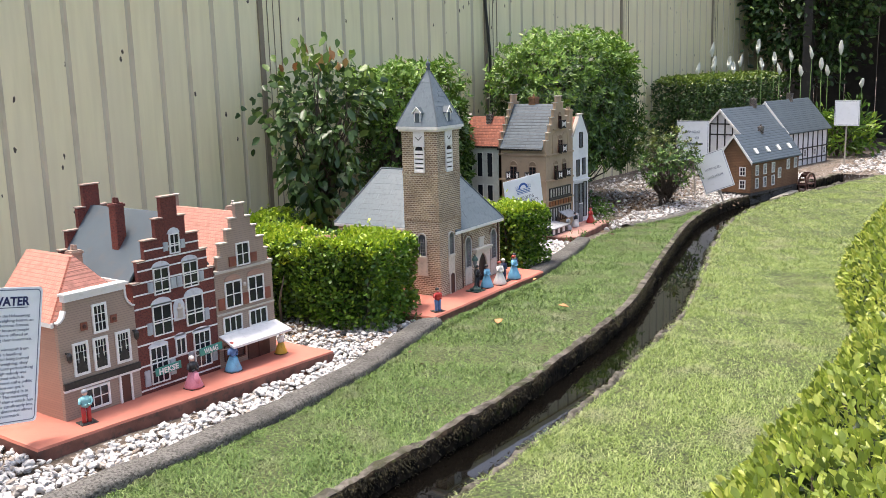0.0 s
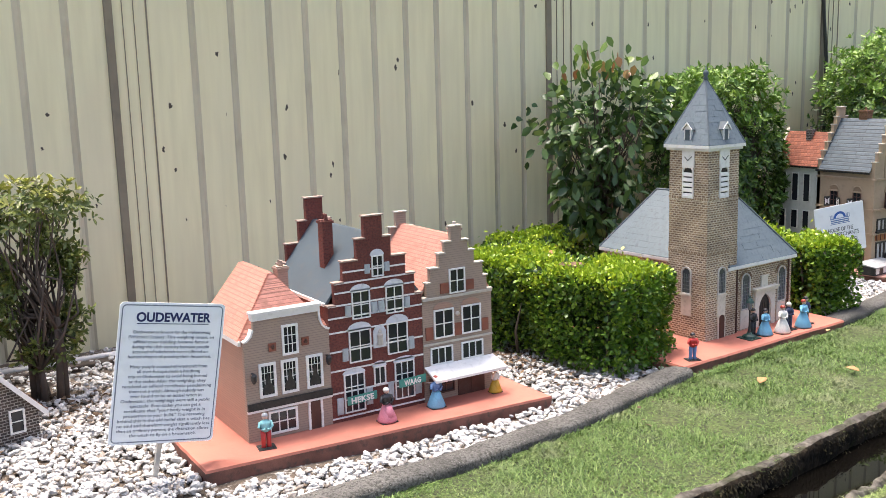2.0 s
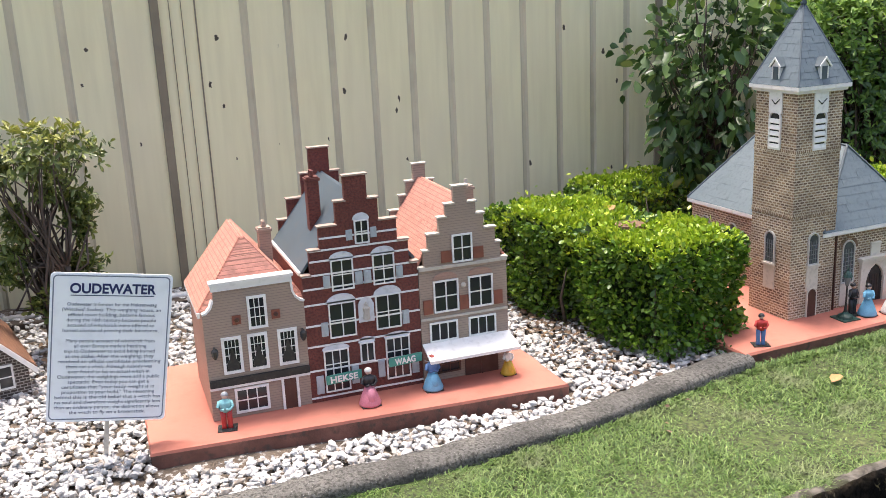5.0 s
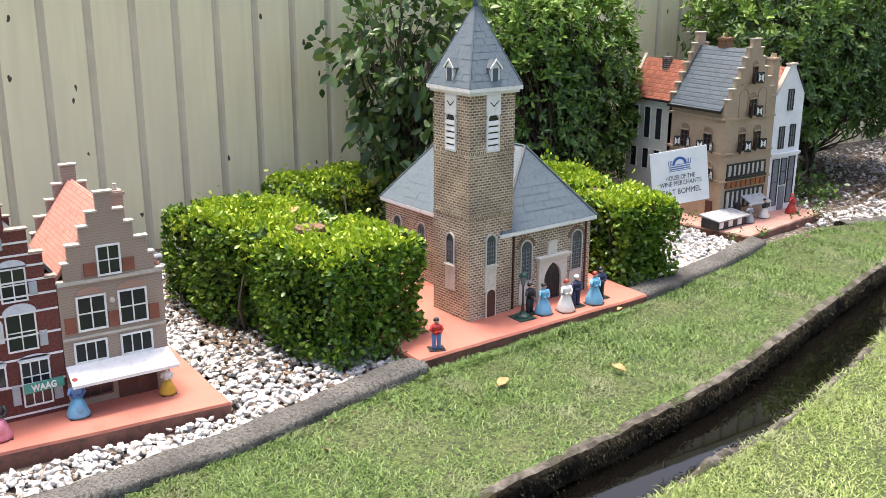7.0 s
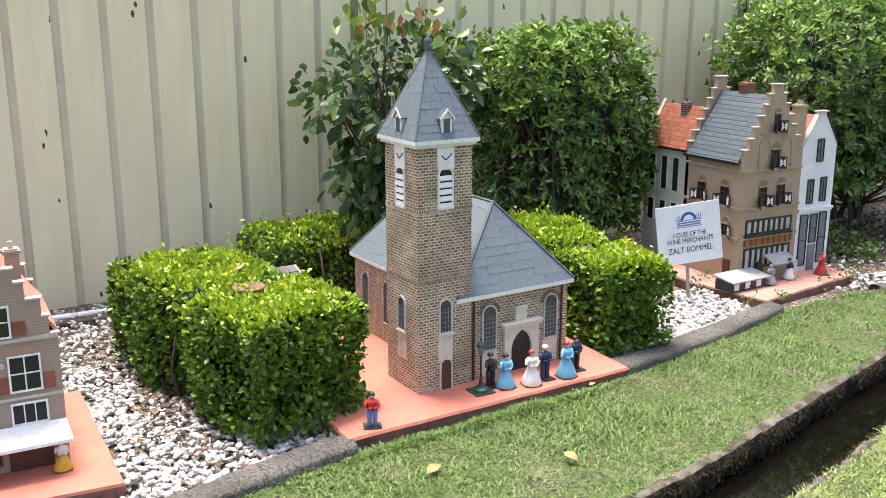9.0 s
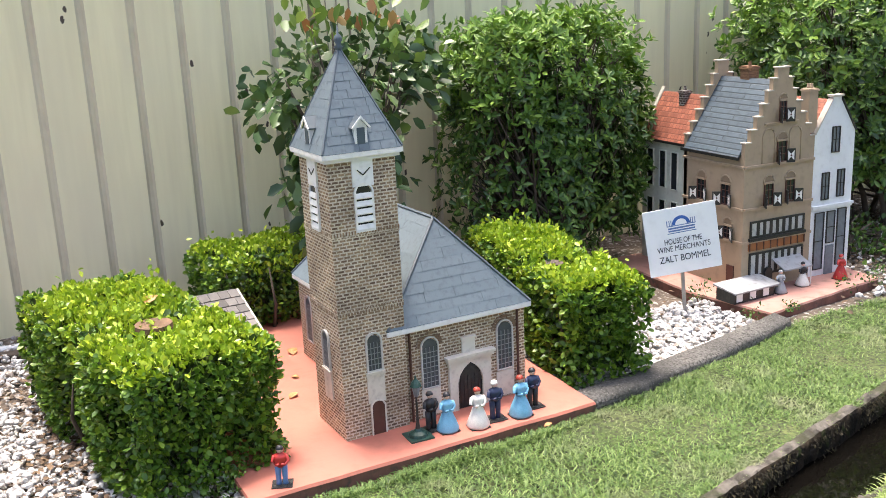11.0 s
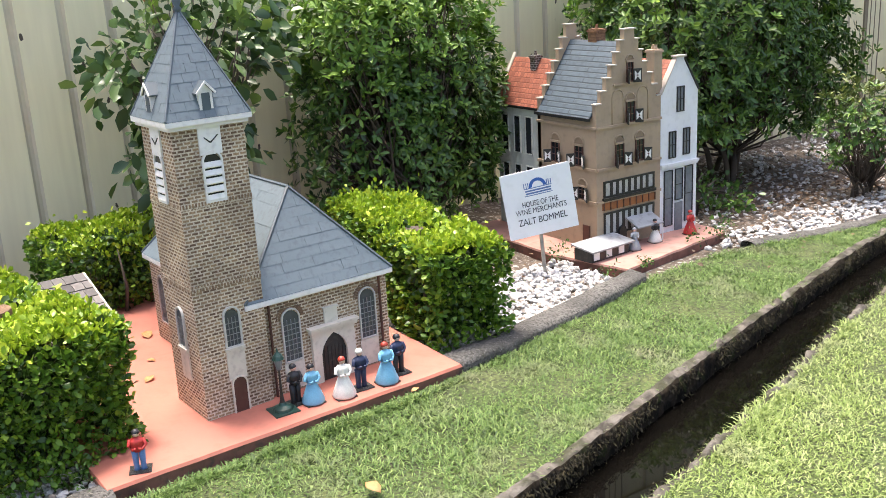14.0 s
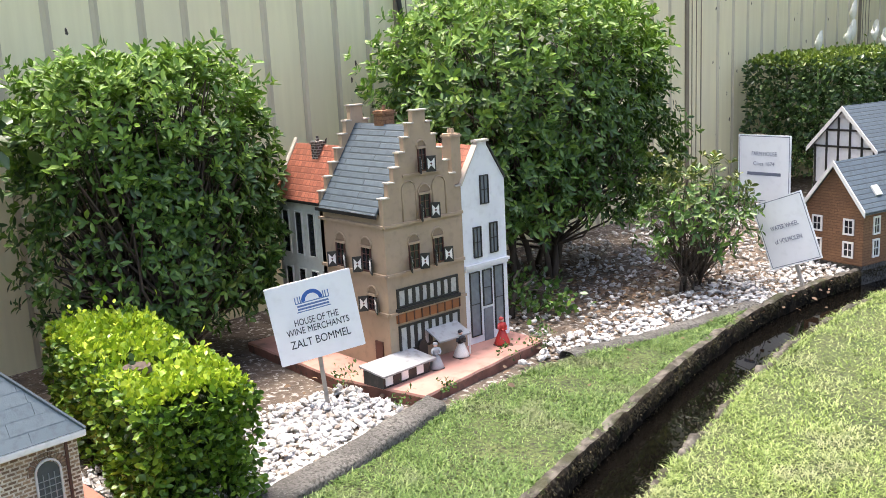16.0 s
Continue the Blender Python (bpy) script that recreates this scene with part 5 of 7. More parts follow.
part("pipe", Geo().tube([(-0.02, 0.0, 0), (-0.02, 0.045, 0)], 0.013, 10), brass, tap, "", True)
part("spout", Geo().tube([(-0.02, 0.04, 0), (-0.02, 0.075, 0.0), (-0.015, 0.105, -0.02), (-0.01, 0.115, -0.045)], [0.014, 0.016, 0.013, 0.012], 10), brass, tap, "", True)
part("stem", Geo().lathe([(0.012, 0), (0.014, 0.02), (0.008, 0.03), (0.006, 0.055)], 10, Matrix.Translation((-0.02, 0.06, 0.008))), brass, tap, "", True)
part("cross_handle", Geo().tube([(-0.02, 0.028, 0.065), (-0.02, 0.092, 0.065)], 0.006, 8).tube([(-0.045, 0.06, 0.065), (0.005, 0.06, 0.065)], 0.006, 8), brass, tap, "", True)

shed = thing("model_shed", "small green model shed with grey shingled roof", "model house", pose(-3.18, 3.72, PZ + 0.03, 0, 0, 4))
part("wall", Geo().box(-0.6, 0, -0.28, 0, -0.03, 0.07), dark_green, shed)
for s, xe in ((1, 0.02), (-1, -0.62)):
    p = [(xe, -0.3, 0.06), (xe, 0.02, 0.06), (-0.3, 0.02, 0.165), (-0.3, -0.3, 0.165)]
    part("roof", Geo().add(p + [(x, y, z + 0.007) for x, y, z in p], [(0, 1, 2, 3), (7, 6, 5, 4), (0, 4, 5, 1), (1, 5, 6, 2), (2, 6, 7, 3), (3, 7, 4, 0)]), tan_roof, shed)
    v = Vector((-0.3 - xe, 0, 0.105))
    n = v.cross(Vector((0, 1, 0))).normalized()
    n = n if n.z > 0 else -n
    for k in range(7):
        for j in range(9):
            y0 = -0.3 + j * 0.0356 + (0.012 if k % 2 else 0)
            o = Vector((xe, y0, 0.068)) + v * (k / 7)
            q = [o, o + Vector((0, min(0.034, 0.02 - y0), 0)), o + Vector((0, min(0.034, 0.02 - y0), 0)) + v / 7, o + v / 7]
            part("shingle", Geo().add([*(c for c in q), *(c + n * (0.005 if i < 2 else 0.002) for i, c in enumerate(q))], [(4, 5, 6, 7), (0, 1, 5, 4), (1, 2, 6, 5), (2, 3, 7, 6), (3, 0, 4, 7)]), shingle_m, shed)
    part("verge_board", Geo().tube([(xe, 0.022, 0.068), (-0.3, 0.022, 0.173)], 0.005, 4), cream, shed)
part("gable", Geo().prism([(-0.6, 0.07), (0, 0.07), (-0.3, 0.165)], -0.01, 0, FY(0, -0.01, 0)), dark_green, shed)

# shelter for the dark far end, its shade put into the timber colour
shel = thing("garden_shelter", "timber shelter coloured dark for the deep shade at the garden's end", "shelter", pose(0, 13.2, 0), "", "structure")
dark_wood = plain("shade_dark_timber", (0.035, 0.03, 0.025), 0.8, 0.3, 12, 0.3)
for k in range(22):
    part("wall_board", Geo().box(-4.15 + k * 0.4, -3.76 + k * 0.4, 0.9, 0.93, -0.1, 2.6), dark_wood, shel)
# overhanging roof, out of view, added to shade the wall
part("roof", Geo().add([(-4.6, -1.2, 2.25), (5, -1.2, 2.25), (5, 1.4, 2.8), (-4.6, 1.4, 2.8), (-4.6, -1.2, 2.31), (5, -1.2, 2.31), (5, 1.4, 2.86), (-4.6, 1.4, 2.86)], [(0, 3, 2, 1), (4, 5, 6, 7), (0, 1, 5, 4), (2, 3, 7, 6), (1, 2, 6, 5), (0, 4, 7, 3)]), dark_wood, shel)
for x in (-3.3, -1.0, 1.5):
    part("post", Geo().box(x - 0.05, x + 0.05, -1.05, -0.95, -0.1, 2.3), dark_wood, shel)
for z in (0.45, 0.5):
    part("rail", Geo().box(-2.6, 4, -0.2, -0.14, z, z + 0.03), dark_wood, shel)
tagged(part("garden_wall", Geo().box(-2.3, 4.0, 12.4, 12.6, -0.1, 0.22), concrete, None, "", False, 0.01), "low weathered concrete wall in the shade", "wall", "", "structure")


# ---- plants ----
rng = np.random.default_rng(7)
LEAF = np.array([(0, 0, 0), (-0.26, 0.35, 0.06), (-0.3, 0.7, 0.05), (0, 1, -0.06), (0.3, 0.7, 0.05), (0.26, 0.35, 0.06)])
LEAF_F = np.array([(0, 3, 2, 1), (0, 5, 4, 3)])


def unit(a):
    return a / np.maximum(np.linalg.norm(a, axis=-1, keepdims=True), 1e-9)


def leaf_mesh(name, P, D, size, material, shape=LEAF, faces=LEAF_F, width=1.0, droop=0.0, flat=0.0, face=None):
    """Leaves at P that point along D, each turned about its own axis; flat: how much they face up."""
    n = len(P)
    D = unit(D)
    up = unit(rng.normal(size=(n, 3)) + np.array([0, 0, flat])) if face is None else unit(face + rng.normal(0, 0.25, (n, 3)))
    X = unit(np.cross(D, up))
    Z = np.cross(X, D)
    s = size[:, None, None]
    L = shape[None] * np.array([width, 1, 1])
    V = P[:, None] + s * (L[..., 0:1] * X[:, None] + L[..., 1:2] * D[:, None] + L[..., 2:3] * Z[:, None])
    if droop:
        V[..., 2] -= droop * s[..., 0] * L[..., 1] ** 2
    k = len(shape)
    F = (faces[None] + (np.arange(n) * k)[:, None, None]).reshape(-1, faces.shape[1])
    return raw_mesh(name, V.reshape(-1, 3), F, material)


def leaf_part(name, P, D, size, material, parent, label="", **kw):
    ob = new(name, leaf_mesh(name, P, D, size, material, **kw))
    ob.parent = parent
    ob["kind"] = "stuff"
    if label:
        ob["label"] = label
    return ob


def wobble(P, f, a):
    return a * (np.sin(P[:, 0:1] * f + 1.3) * np.cos(P[:, 1:2] * f * 1.1 + 0.4) + 0.6 * np.sin(P[:, 2:3] * f * 1.3 + P[:, 0:1] * f * 0.7))


def hedge(label, m, size, n_top, n_side, n_in, leaf, leaf_size, group="", lump=0.034, open_front=True):
    """A clipped hedge: leaves in a skin over its top and sides, fewer inside, on woody stems."""
    h = thing("hedge", label, "hedge", m, group)
    a, b, c = size
    def skin(n, faces):
        P, N = [], []
        areas = np.array([{"t": a * b, "x": b * c, "y": a * c}[f[1]] for f in faces])
        for f, k in zip(faces, rng.multinomial(n, areas / areas.sum())):
            q = rng.uniform(-0.5, 0.5, (k, 3)) * np.array(size)
            nn = np.zeros((k, 3))
            ax = {"x": 0, "y": 1, "t": 2}[f[1]]
            s = 1 if f[0] == "+" else -1
            q[:, ax] = s * size[ax] / 2
            nn[:, ax] = s
            q += nn * (wobble(q, 16, lump) + wobble(q, 38, 0.013) + wobble(q, 90, 0.006) + rng.normal(0, 0.008, (k, 1)) - rng.exponential(0.014, (k, 1)))
            P.append(q)
            N.append(nn)
        P, N = np.concatenate(P), np.concatenate(N)
        r = 0.055
        inner = np.clip(P, -np.array(size) / 2 + r, np.array(size) / 2 - r)
        off = P - inner
        far = np.linalg.norm(off, axis=1, keepdims=True)
        P = np.where(far > r * 1.25, inner + off / np.maximum(far, 1e-6) * r * 1.25, P)
        return P + np.array([0, 0, c / 2]), N
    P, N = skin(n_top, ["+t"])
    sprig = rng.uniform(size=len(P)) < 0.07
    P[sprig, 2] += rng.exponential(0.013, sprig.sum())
    # the top gets the lightest leaf colour, as if lit from above
    leaf_part("top_leaves", P, N * 0.9 + rng.normal(0, 0.75, P.shape), rng.uniform(0.75, 1.25, len(P)) * leaf_size, leaf[0], h, "bright yellow-green top leaves coloured as sunlit", flat=1.0)
    P, N = skin(n_side, ["+x", "-x", "+y", "-y"])
    keep = P[:, 2] > rng.uniform(0.0, 0.05, len(P))
    P, N = P[keep], N[keep]
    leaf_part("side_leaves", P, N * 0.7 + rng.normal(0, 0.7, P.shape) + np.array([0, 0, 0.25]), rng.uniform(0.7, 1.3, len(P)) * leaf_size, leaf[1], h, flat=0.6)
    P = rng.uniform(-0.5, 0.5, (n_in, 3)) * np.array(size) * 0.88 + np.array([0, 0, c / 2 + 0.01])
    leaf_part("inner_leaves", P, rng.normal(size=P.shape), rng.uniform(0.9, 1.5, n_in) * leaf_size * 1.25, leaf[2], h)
    g = Geo()
    for _ in range(26):
        x, y = rng.uniform(-0.42, 0.42, 2) * np.array([a, b])
        e = rng.normal(0, 0.06, 2)
        z1 = c * rng.uniform(0.6, 0.93)
        g.tube([(x, y, -0.02), (x + e[0] * 0.5, y + e[1] * 0.5, z1 * 0.5), (np.clip(x + e[0], -a / 2, a / 2), np.clip(y + e[1], -b / 2, b / 2), z1)], [0.009, 0.006, 0.002], 5)
    part("woody_frame", g, bark, h, "grey woody stems", True)["kind"] = "stuff"
    return h


# near-black leaf: the shade deep inside the hedges, put into its colour
box_dark = leafy("shaded_inner_leaf", (0.01, 0.028, 0.005), (0.025, 0.06, 0.008), (0.05, 0.11, 0.014), 0.5, 0.08)
# lighter leaf for the hedge tops, sunlight put into its colour
box_top = leafy("sunlit_box_leaf", (0.09, 0.19, 0.012), (0.28, 0.41, 0.022), (0.5, 0.58, 0.06), 0.4, 0.25)
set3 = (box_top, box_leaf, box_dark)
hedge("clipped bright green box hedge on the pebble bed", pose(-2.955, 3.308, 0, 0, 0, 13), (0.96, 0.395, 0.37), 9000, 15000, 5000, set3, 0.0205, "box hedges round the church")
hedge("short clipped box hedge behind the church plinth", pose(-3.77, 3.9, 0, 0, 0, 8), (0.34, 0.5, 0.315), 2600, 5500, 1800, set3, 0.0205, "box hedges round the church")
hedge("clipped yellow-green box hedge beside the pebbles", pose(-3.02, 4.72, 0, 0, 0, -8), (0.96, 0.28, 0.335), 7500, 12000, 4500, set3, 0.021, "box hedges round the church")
# far hedge: sunlit tone painted into the top leaves, darker leaves on its sides
far_set = (leafy("far_hedge_top", (0.07, 0.12, 0.015), (0.13, 0.2, 0.025), (0.2, 0.26, 0.05)), gloss_leaf, box_dark)
hedge("dark clipped hedge near the far fence", pose(-3.8, 10.85, 0.12), (0.6, 2.5, 0.78), 5000, 9000, 3000, far_set, 0.034, "", 0.03)

near = thing("hedge", "low yellow-green hedge with broad young leaves beside the path", "hedge", pose(0, 0, 0))
n = 26000
Y = rng.uniform(0.6, 7.2, n)
EDGE = np.interp(Y, [0.6, 2.0, 3.0, 3.9, 4.4, 5.0, 6.0, 7.2], [-0.56, -0.6, -0.63, -0.67, -0.86, -1.05, -1.16, -1.3])
T = rng.uniform(0, 1, n) ** 1.3
Xn = EDGE + T * 0.62
Zn = 0.24 * np.sqrt(np.clip(1 - (1 - np.clip(T / 0.28, 0, 1)) ** 2, 0, 1)) + 0.02 + 0.03 * np.sin(Xn * 19) * np.cos(Y * 15) - rng.exponential(0.03, n)
P = np.stack([Xn, Y, np.maximum(Zn, 0.0)], 1)
D = rng.normal(0, 0.7, (n, 3)) + np.stack([-0.8 * (1 - T), np.zeros(n), np.full(n, 1.15)], 1)
leaf_part("leaves", P, D, rng.uniform(0.018, 0.038, n), near_leaf, near, "broad glossy yellow-green leaves", flat=0.3, width=0.8)
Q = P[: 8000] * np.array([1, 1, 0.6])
# inner leaves in the dark leaf colour stand for shade between the outer ones
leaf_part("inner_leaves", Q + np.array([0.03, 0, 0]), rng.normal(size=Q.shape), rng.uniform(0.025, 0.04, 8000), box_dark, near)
g = Geo()
for _ in range(120):
    y = rng.uniform(0.7, 7.1)
    x = float(np.interp(y, [0.6, 2.0, 3.0, 3.9, 4.4, 5.0, 6.0, 7.2], [-0.56, -0.6, -0.63, -0.67, -0.86, -1.05, -1.16, -1.3])) + rng.uniform(0.08, 0.55)
    g.tube([(x, y, -0.01), (x + rng.normal(0, 0.02), y + rng.normal(0, 0.02), 0.1), (x + rng.normal(0, 0.04), y + rng.normal(0, 0.04), 0.2)], [0.006, 0.004, 0.002], 5)
part("woody_frame", g, bark, near, "", True)["kind"] = "stuff"


def bush(label, base, radii, zc, n_clump, per, leaf, leaf_size, power=2.6, clump=0.06, trunk=4, inner=0.25, width=1.0, tips=None, spread=0.1, lowcut=0.0, droop=0.0, rough=0.14, category="bush", name="bush", young=None, twigs=16, bare=None, thick=1.0, whorl=0, fork_z=None, lobes=()):
    """Limbs from the ground, and a crown of leaf clumps round their ends with an uneven outline."""
    ob = thing(name, label, category, pose(*base))
    R = np.array(radii)
    d = unit(rng.normal(size=(n_clump * 4, 3)))
    k = (np.abs(d) ** power).sum(1) ** (-1 / power)
    f = np.where(rng.uniform(size=len(d)) < inner, rng.uniform(0.35, 0.85, len(d)), rng.uniform(0.86, 1.0, len(d)))
    f *= 1 + rough * np.sin(d[:, 0] * 7 + base[1]) * np.cos(d[:, 1] * 6 + d[:, 2] * 5) + 0.05 * rng.normal(size=len(d))
    C = d * (k * f)[:, None] * R
    C = C[C[:, 2] > -R[2] + lowcut][:n_clump]
    for dx, dy, z, rx, ry, rz, k in lobes:
        e = unit(rng.normal(size=(k, 3))) * rng.uniform(0.4, 1.0, (k, 1))
        C = np.concatenate([C, e * np.array([rx, ry, rz]) + np.array([dx, dy, z - zc])])
    n = len(C) * per
    cc = np.repeat(C, per, 0)
    P = cc + rng.normal(0, 1, (n, 3)) * clump * np.array([1, 1, 0.8])
    out = unit(cc / R)
    D = out * 0.7 + rng.normal(0, 0.6, (n, 3)) + np.array([0, 0, 0.25])
    face, pick = None, rng.normal(0, 0.22, n)
    if whorl:
        axis = unit(unit(C / R) * np.array([0.9, 0.9, 0.7]) + rng.normal(0, 0.35, C.shape) + np.array([0, 0, 0.5]))
        side = unit(np.cross(axis, unit(rng.normal(size=C.shape))))
        third = np.cross(axis, side)
        a = (np.arange(per) * 2.4)[None] + rng.uniform(0, 6.3, (len(C), 1)) + rng.normal(0, 0.25, (len(C), per))
        lift = rng.uniform(0.1, 0.75, (len(C), per, 1))
        D = (side[:, None] * np.cos(a)[..., None] + third[:, None] * np.sin(a)[..., None] + axis[:, None] * lift).reshape(-1, 3)
        P = (C[:, None] + axis[:, None] * (lift - 0.4) * leaf_size * 0.8).reshape(-1, 3) + rng.normal(0, 0.004, (n, 3))
        face = np.repeat(axis, per, 0)
        pick = np.repeat(rng.normal(0, 0.2, len(C)), per)
    P[:, 2] += zc
    ok = P[:, 2] > 0.02
    if bare:
        ok &= ~((P[:, 1] < bare[0]) & (P[:, 2] < bare[1])) | np.repeat(rng.uniform(size=len(C)) < 0.28, per)
    P, D, pick = P[ok], D[ok], pick[ok]
    face = face[ok] if whorl else None
    if young:
        hi = (P[:, 2] - zc) / R[2] + 0.35 * np.linalg.norm(P[:, :2] / R[:2], axis=1) + pick > (0.8 if whorl else 0.9)
        leaf_part("young_crown", P[hi], D[hi] + np.array([0, 0, 0.25 if whorl else 0.5]), rng.uniform(0.75, 1.3, hi.sum()) * leaf_size, young, ob, "fresh yellow-green leaves", width=width, flat=1.0, face=face[hi] if whorl else None)
        P, D = P[~hi], D[~hi]
        face = face[~hi] if whorl else None
    leaf_part("crown", P, D, rng.uniform(0.7, 1.25, len(P)) * leaf_size, leaf, ob, width=width, flat=0.8, droop=droop, face=face)
    if tips:
        top = rng.choice(len(P), 500)
        top = top[P[top, 2] > zc + R[2] * 0.55][:40]
        leaf_part("new_growth", P[top] + np.array([0, 0, 0.03]), D[top] + np.array([0, 0, 1.2]), rng.uniform(0.8, 1.2, len(top)) * leaf_size, tips, ob, "young bronze shoots")
    for _ in range(trunk):
        g = Geo()
        x, y = rng.normal(0, spread * 0.35, 2)
        tx, ty = rng.normal(0, 0.3, 2) * R[:2]
        fork = Vector((x + tx * 0.3, y + ty * 0.3, fork_z * rng.uniform(0.5, 1.5) if fork_z else max(zc - R[2] * 0.45, 0.1 * min(thick * 2, 1))))
        g.tube([(x, y, -0.03), (x * 1.1 + tx * 0.1, y * 1.1 + ty * 0.1, fork.z * 0.5), fork], [0.018 * thick, 0.014 * thick, 0.011 * thick], 7)
        for j in rng.choice(len(C), twigs):
            e = Vector(C[j] * 0.93) + Vector((0, 0, zc))
            if e.z < 0.08:
                continue
            q1 = fork.lerp(e, 0.35) + Vector(rng.normal(0, 0.035, 3))
            q2 = fork.lerp(e, 0.7) + Vector(rng.normal(0, 0.03, 3)) + Vector((0, 0, 0.02))
            g.tube([fork, q1, q2, e], [0.007 * thick, 0.005 * thick, 0.0035 * thick, 0.0015], 5)
        part("limb", g, bark, ob, "", True)
    return ob


bush_young = leafy("bush_young_leaf", (0.06, 0.13, 0.018), (0.14, 0.27, 0.032), (0.27, 0.4, 0.06), 0.5, 0.22)
gloss_young = leafy("glossy_young_leaf", (0.06, 0.12, 0.02), (0.13, 0.22, 0.035), (0.24, 0.32, 0.07), 0.45, 0.25)
bush("glossy dark-leaved shrub against the cream fence", (-3.72, 4.27, 0), (0.28, 0.33, 0.24), 0.93, 74, 11, gloss_leaf, 0.06, 2.2, 0.055, 4, 0.3, 1.0, bronze_leaf, 0.1, 0.0, 0.3, 0.2, young=gloss_young, twigs=26, fork_z=0.35, lobes=[(0.02, -0.07, 0.5, 0.18, 0.2, 0.3, 55)])
bush("dense clipped green bush against the fence", (-3.78, 5.165, 0), (0.25, 0.43, 0.53), 0.57, 3600, 7, bush_leaf, 0.037, 4.5, 0.036, 10, 0.3, 0.6, None, 0.25, 0.12, 0.0, 0.08, young=bush_young, twigs=46, bare=(-0.12, 0.7), whorl=1, fork_z=0.16)
bush("large rounded green bush behind the merchant house", (-3.62, 7.0, 0), (0.36, 0.8, 0.57), 0.73, 5200, 7, bush_leaf, 0.039, 4.6, 0.045, 10, 0.3, 0.6, None, 0.3, 0.1, 0.0, 0.09, young=bush_young, twigs=36, bare=(0.1, 0.3), whorl=1, fork_z=0.22)
bush("low sparse olive-green bush among the pebbles", (-2.9, 7.2, 0), (0.24, 0.29, 0.23), 0.34, 300, 7, bush_leaf, 0.033, 2.4, 0.032, 9, 0.45, 0.6, None, 0.12, 0.05, 0.0, 0.22, young=olive_leaf, thick=0.5, whorl=1, fork_z=0.08)
bush("small gnarled bush with olive-green tips by the fence", (-3.55, 1.43, 0), (0.17, 0.21, 0.09), 0.71, 170, 7, olive_leaf, 0.03, 2.2, 0.028, 6, 0.35, 0.62, None, 0.09, 0.0, 0.0, 0.3, young=olive_tip, thick=0.9, twigs=13, whorl=1, fork_z=0.22, lobes=[(0.02, -0.15, 0.66, 0.06, 0.08, 0.06, 70), (0.02, -0.1, 0.48, 0.06, 0.06, 0.09, 60), (0.0, 0.11, 0.5, 0.05, 0.07, 0.11, 85), (0.03, -0.13, 0.33, 0.06, 0.07, 0.09, 65), (0.0, 0.1, 0.3, 0.06, 0.08, 0.1, 70), (0.02, 0.0, 0.2, 0.09, 0.13, 0.09, 70), (0.0, 0.02, 0.58, 0.07, 0.06, 0.07, 35)])
bush("low green weeds below the bush", (-3.28, 6.5, 0), (0.22, 0.16, 0.07), 0.05, 45, 12, bush_leaf, 0.028, 2.0, 0.04, 2, 0.3, 1.1, None, 0.1)
bush("dark overhanging shrub at the garden's end", (-3.4, 12.6, 0.3), (0.7, 0.5, 1.2), 1.7, 300, 22, gloss_leaf, 0.08, 2.2, 0.12, 4, 0.3, 0.9, None, 0.2, 0.0, 0.1)
bush("ferny green plant beside the farmhouse", (-2.75, 11.6, 0), (0.35, 0.35, 0.25), 0.25, 70, 16, box_leaf, 0.09, 2.0, 0.07, 3, 0.3, 0.5, None, 0.1)

# white arum flowers behind the far hedge
petal = plain("white_spathe", (0.75, 0.76, 0.66), 0.5, 0.08)
spots = [(-3.75, 9.9, 1.05), (-3.7, 10.2, 1.12), (-3.6, 10.4, 1.04), (-3.65, 10.7, 1.12), (-3.4, 10.9, 1.0), (-3.3, 11.2, 1.08), (-3.1, 11.3, 0.95), (-2.95, 11.5, 1.06), (-3.8, 10.5, 1.14), (-3.95, 10.8, 1.22), (-3.7, 11.0, 1.33), (-3.6, 11.3, 1.2), (-3.45, 11.45, 1.35), (-3.3, 11.6, 1.12), (-3.1, 11.7, 1.28), (-2.95, 11.8, 1.0), (-2.8, 11.7, 1.18), (-2.6, 11.8, 0.9)]
stalk = plain("flower_stalk", (0.12, 0.22, 0.05), 0.5, 0.2)
first = None
for i, (x, y, z) in enumerate(spots):
    m = pose(x, y, 0, 0, 0, 40 * i)
    if first is None:
        first = thing("arum_flower", "white arum flower on a long green stalk", "flower", m, "white arum flowers")
        part("stalk", Geo().tube([(0, 0, 0), (0.03, 0.01, 0.6), (0.02, 0, 1.12)], [0.008, 0.007, 0.005], 6), stalk, first, "", True)
        g = Geo()
        for k in range(9):
            a = 2 * math.pi * k / 9
            for r, h in ((0.008, 0), (0.032, 0.04), (0.04, 0.08 + 0.025 * math.cos(a)), (0.024 + 0.012 * math.cos(a), 0.115 + 0.05 * math.cos(a))):
                g.v.append((0.02 + r * math.cos(a), r * math.sin(a), 1.12 + h))
        g.f = [(k * 4 + j, ((k + 1) % 9) * 4 + j, ((k + 1) % 9) * 4 + j + 1, k * 4 + j + 1) for k in range(9) for j in range(3)]
        g.m = [0] * len(g.f)
        part("spathe", g, petal, first, "", True)
        part("spadix", Geo().lathe([(0.005, 1.13), (0.006, 1.17), (0.002, 1.2)], 6, Matrix.Translation((0.02, 0, 0))), dry_leaf, first)
        first.scale = (0.7, 0.7, (min(z, 1.2) - 0.08 * math.sin(i * 2.7)) / 1.26)
    else:
        o = copy_thing(first, m)
        o.scale = (0.7, 0.7, (min(z, 1.2) - 0.08 * math.sin(i * 2.7)) / 1.26)

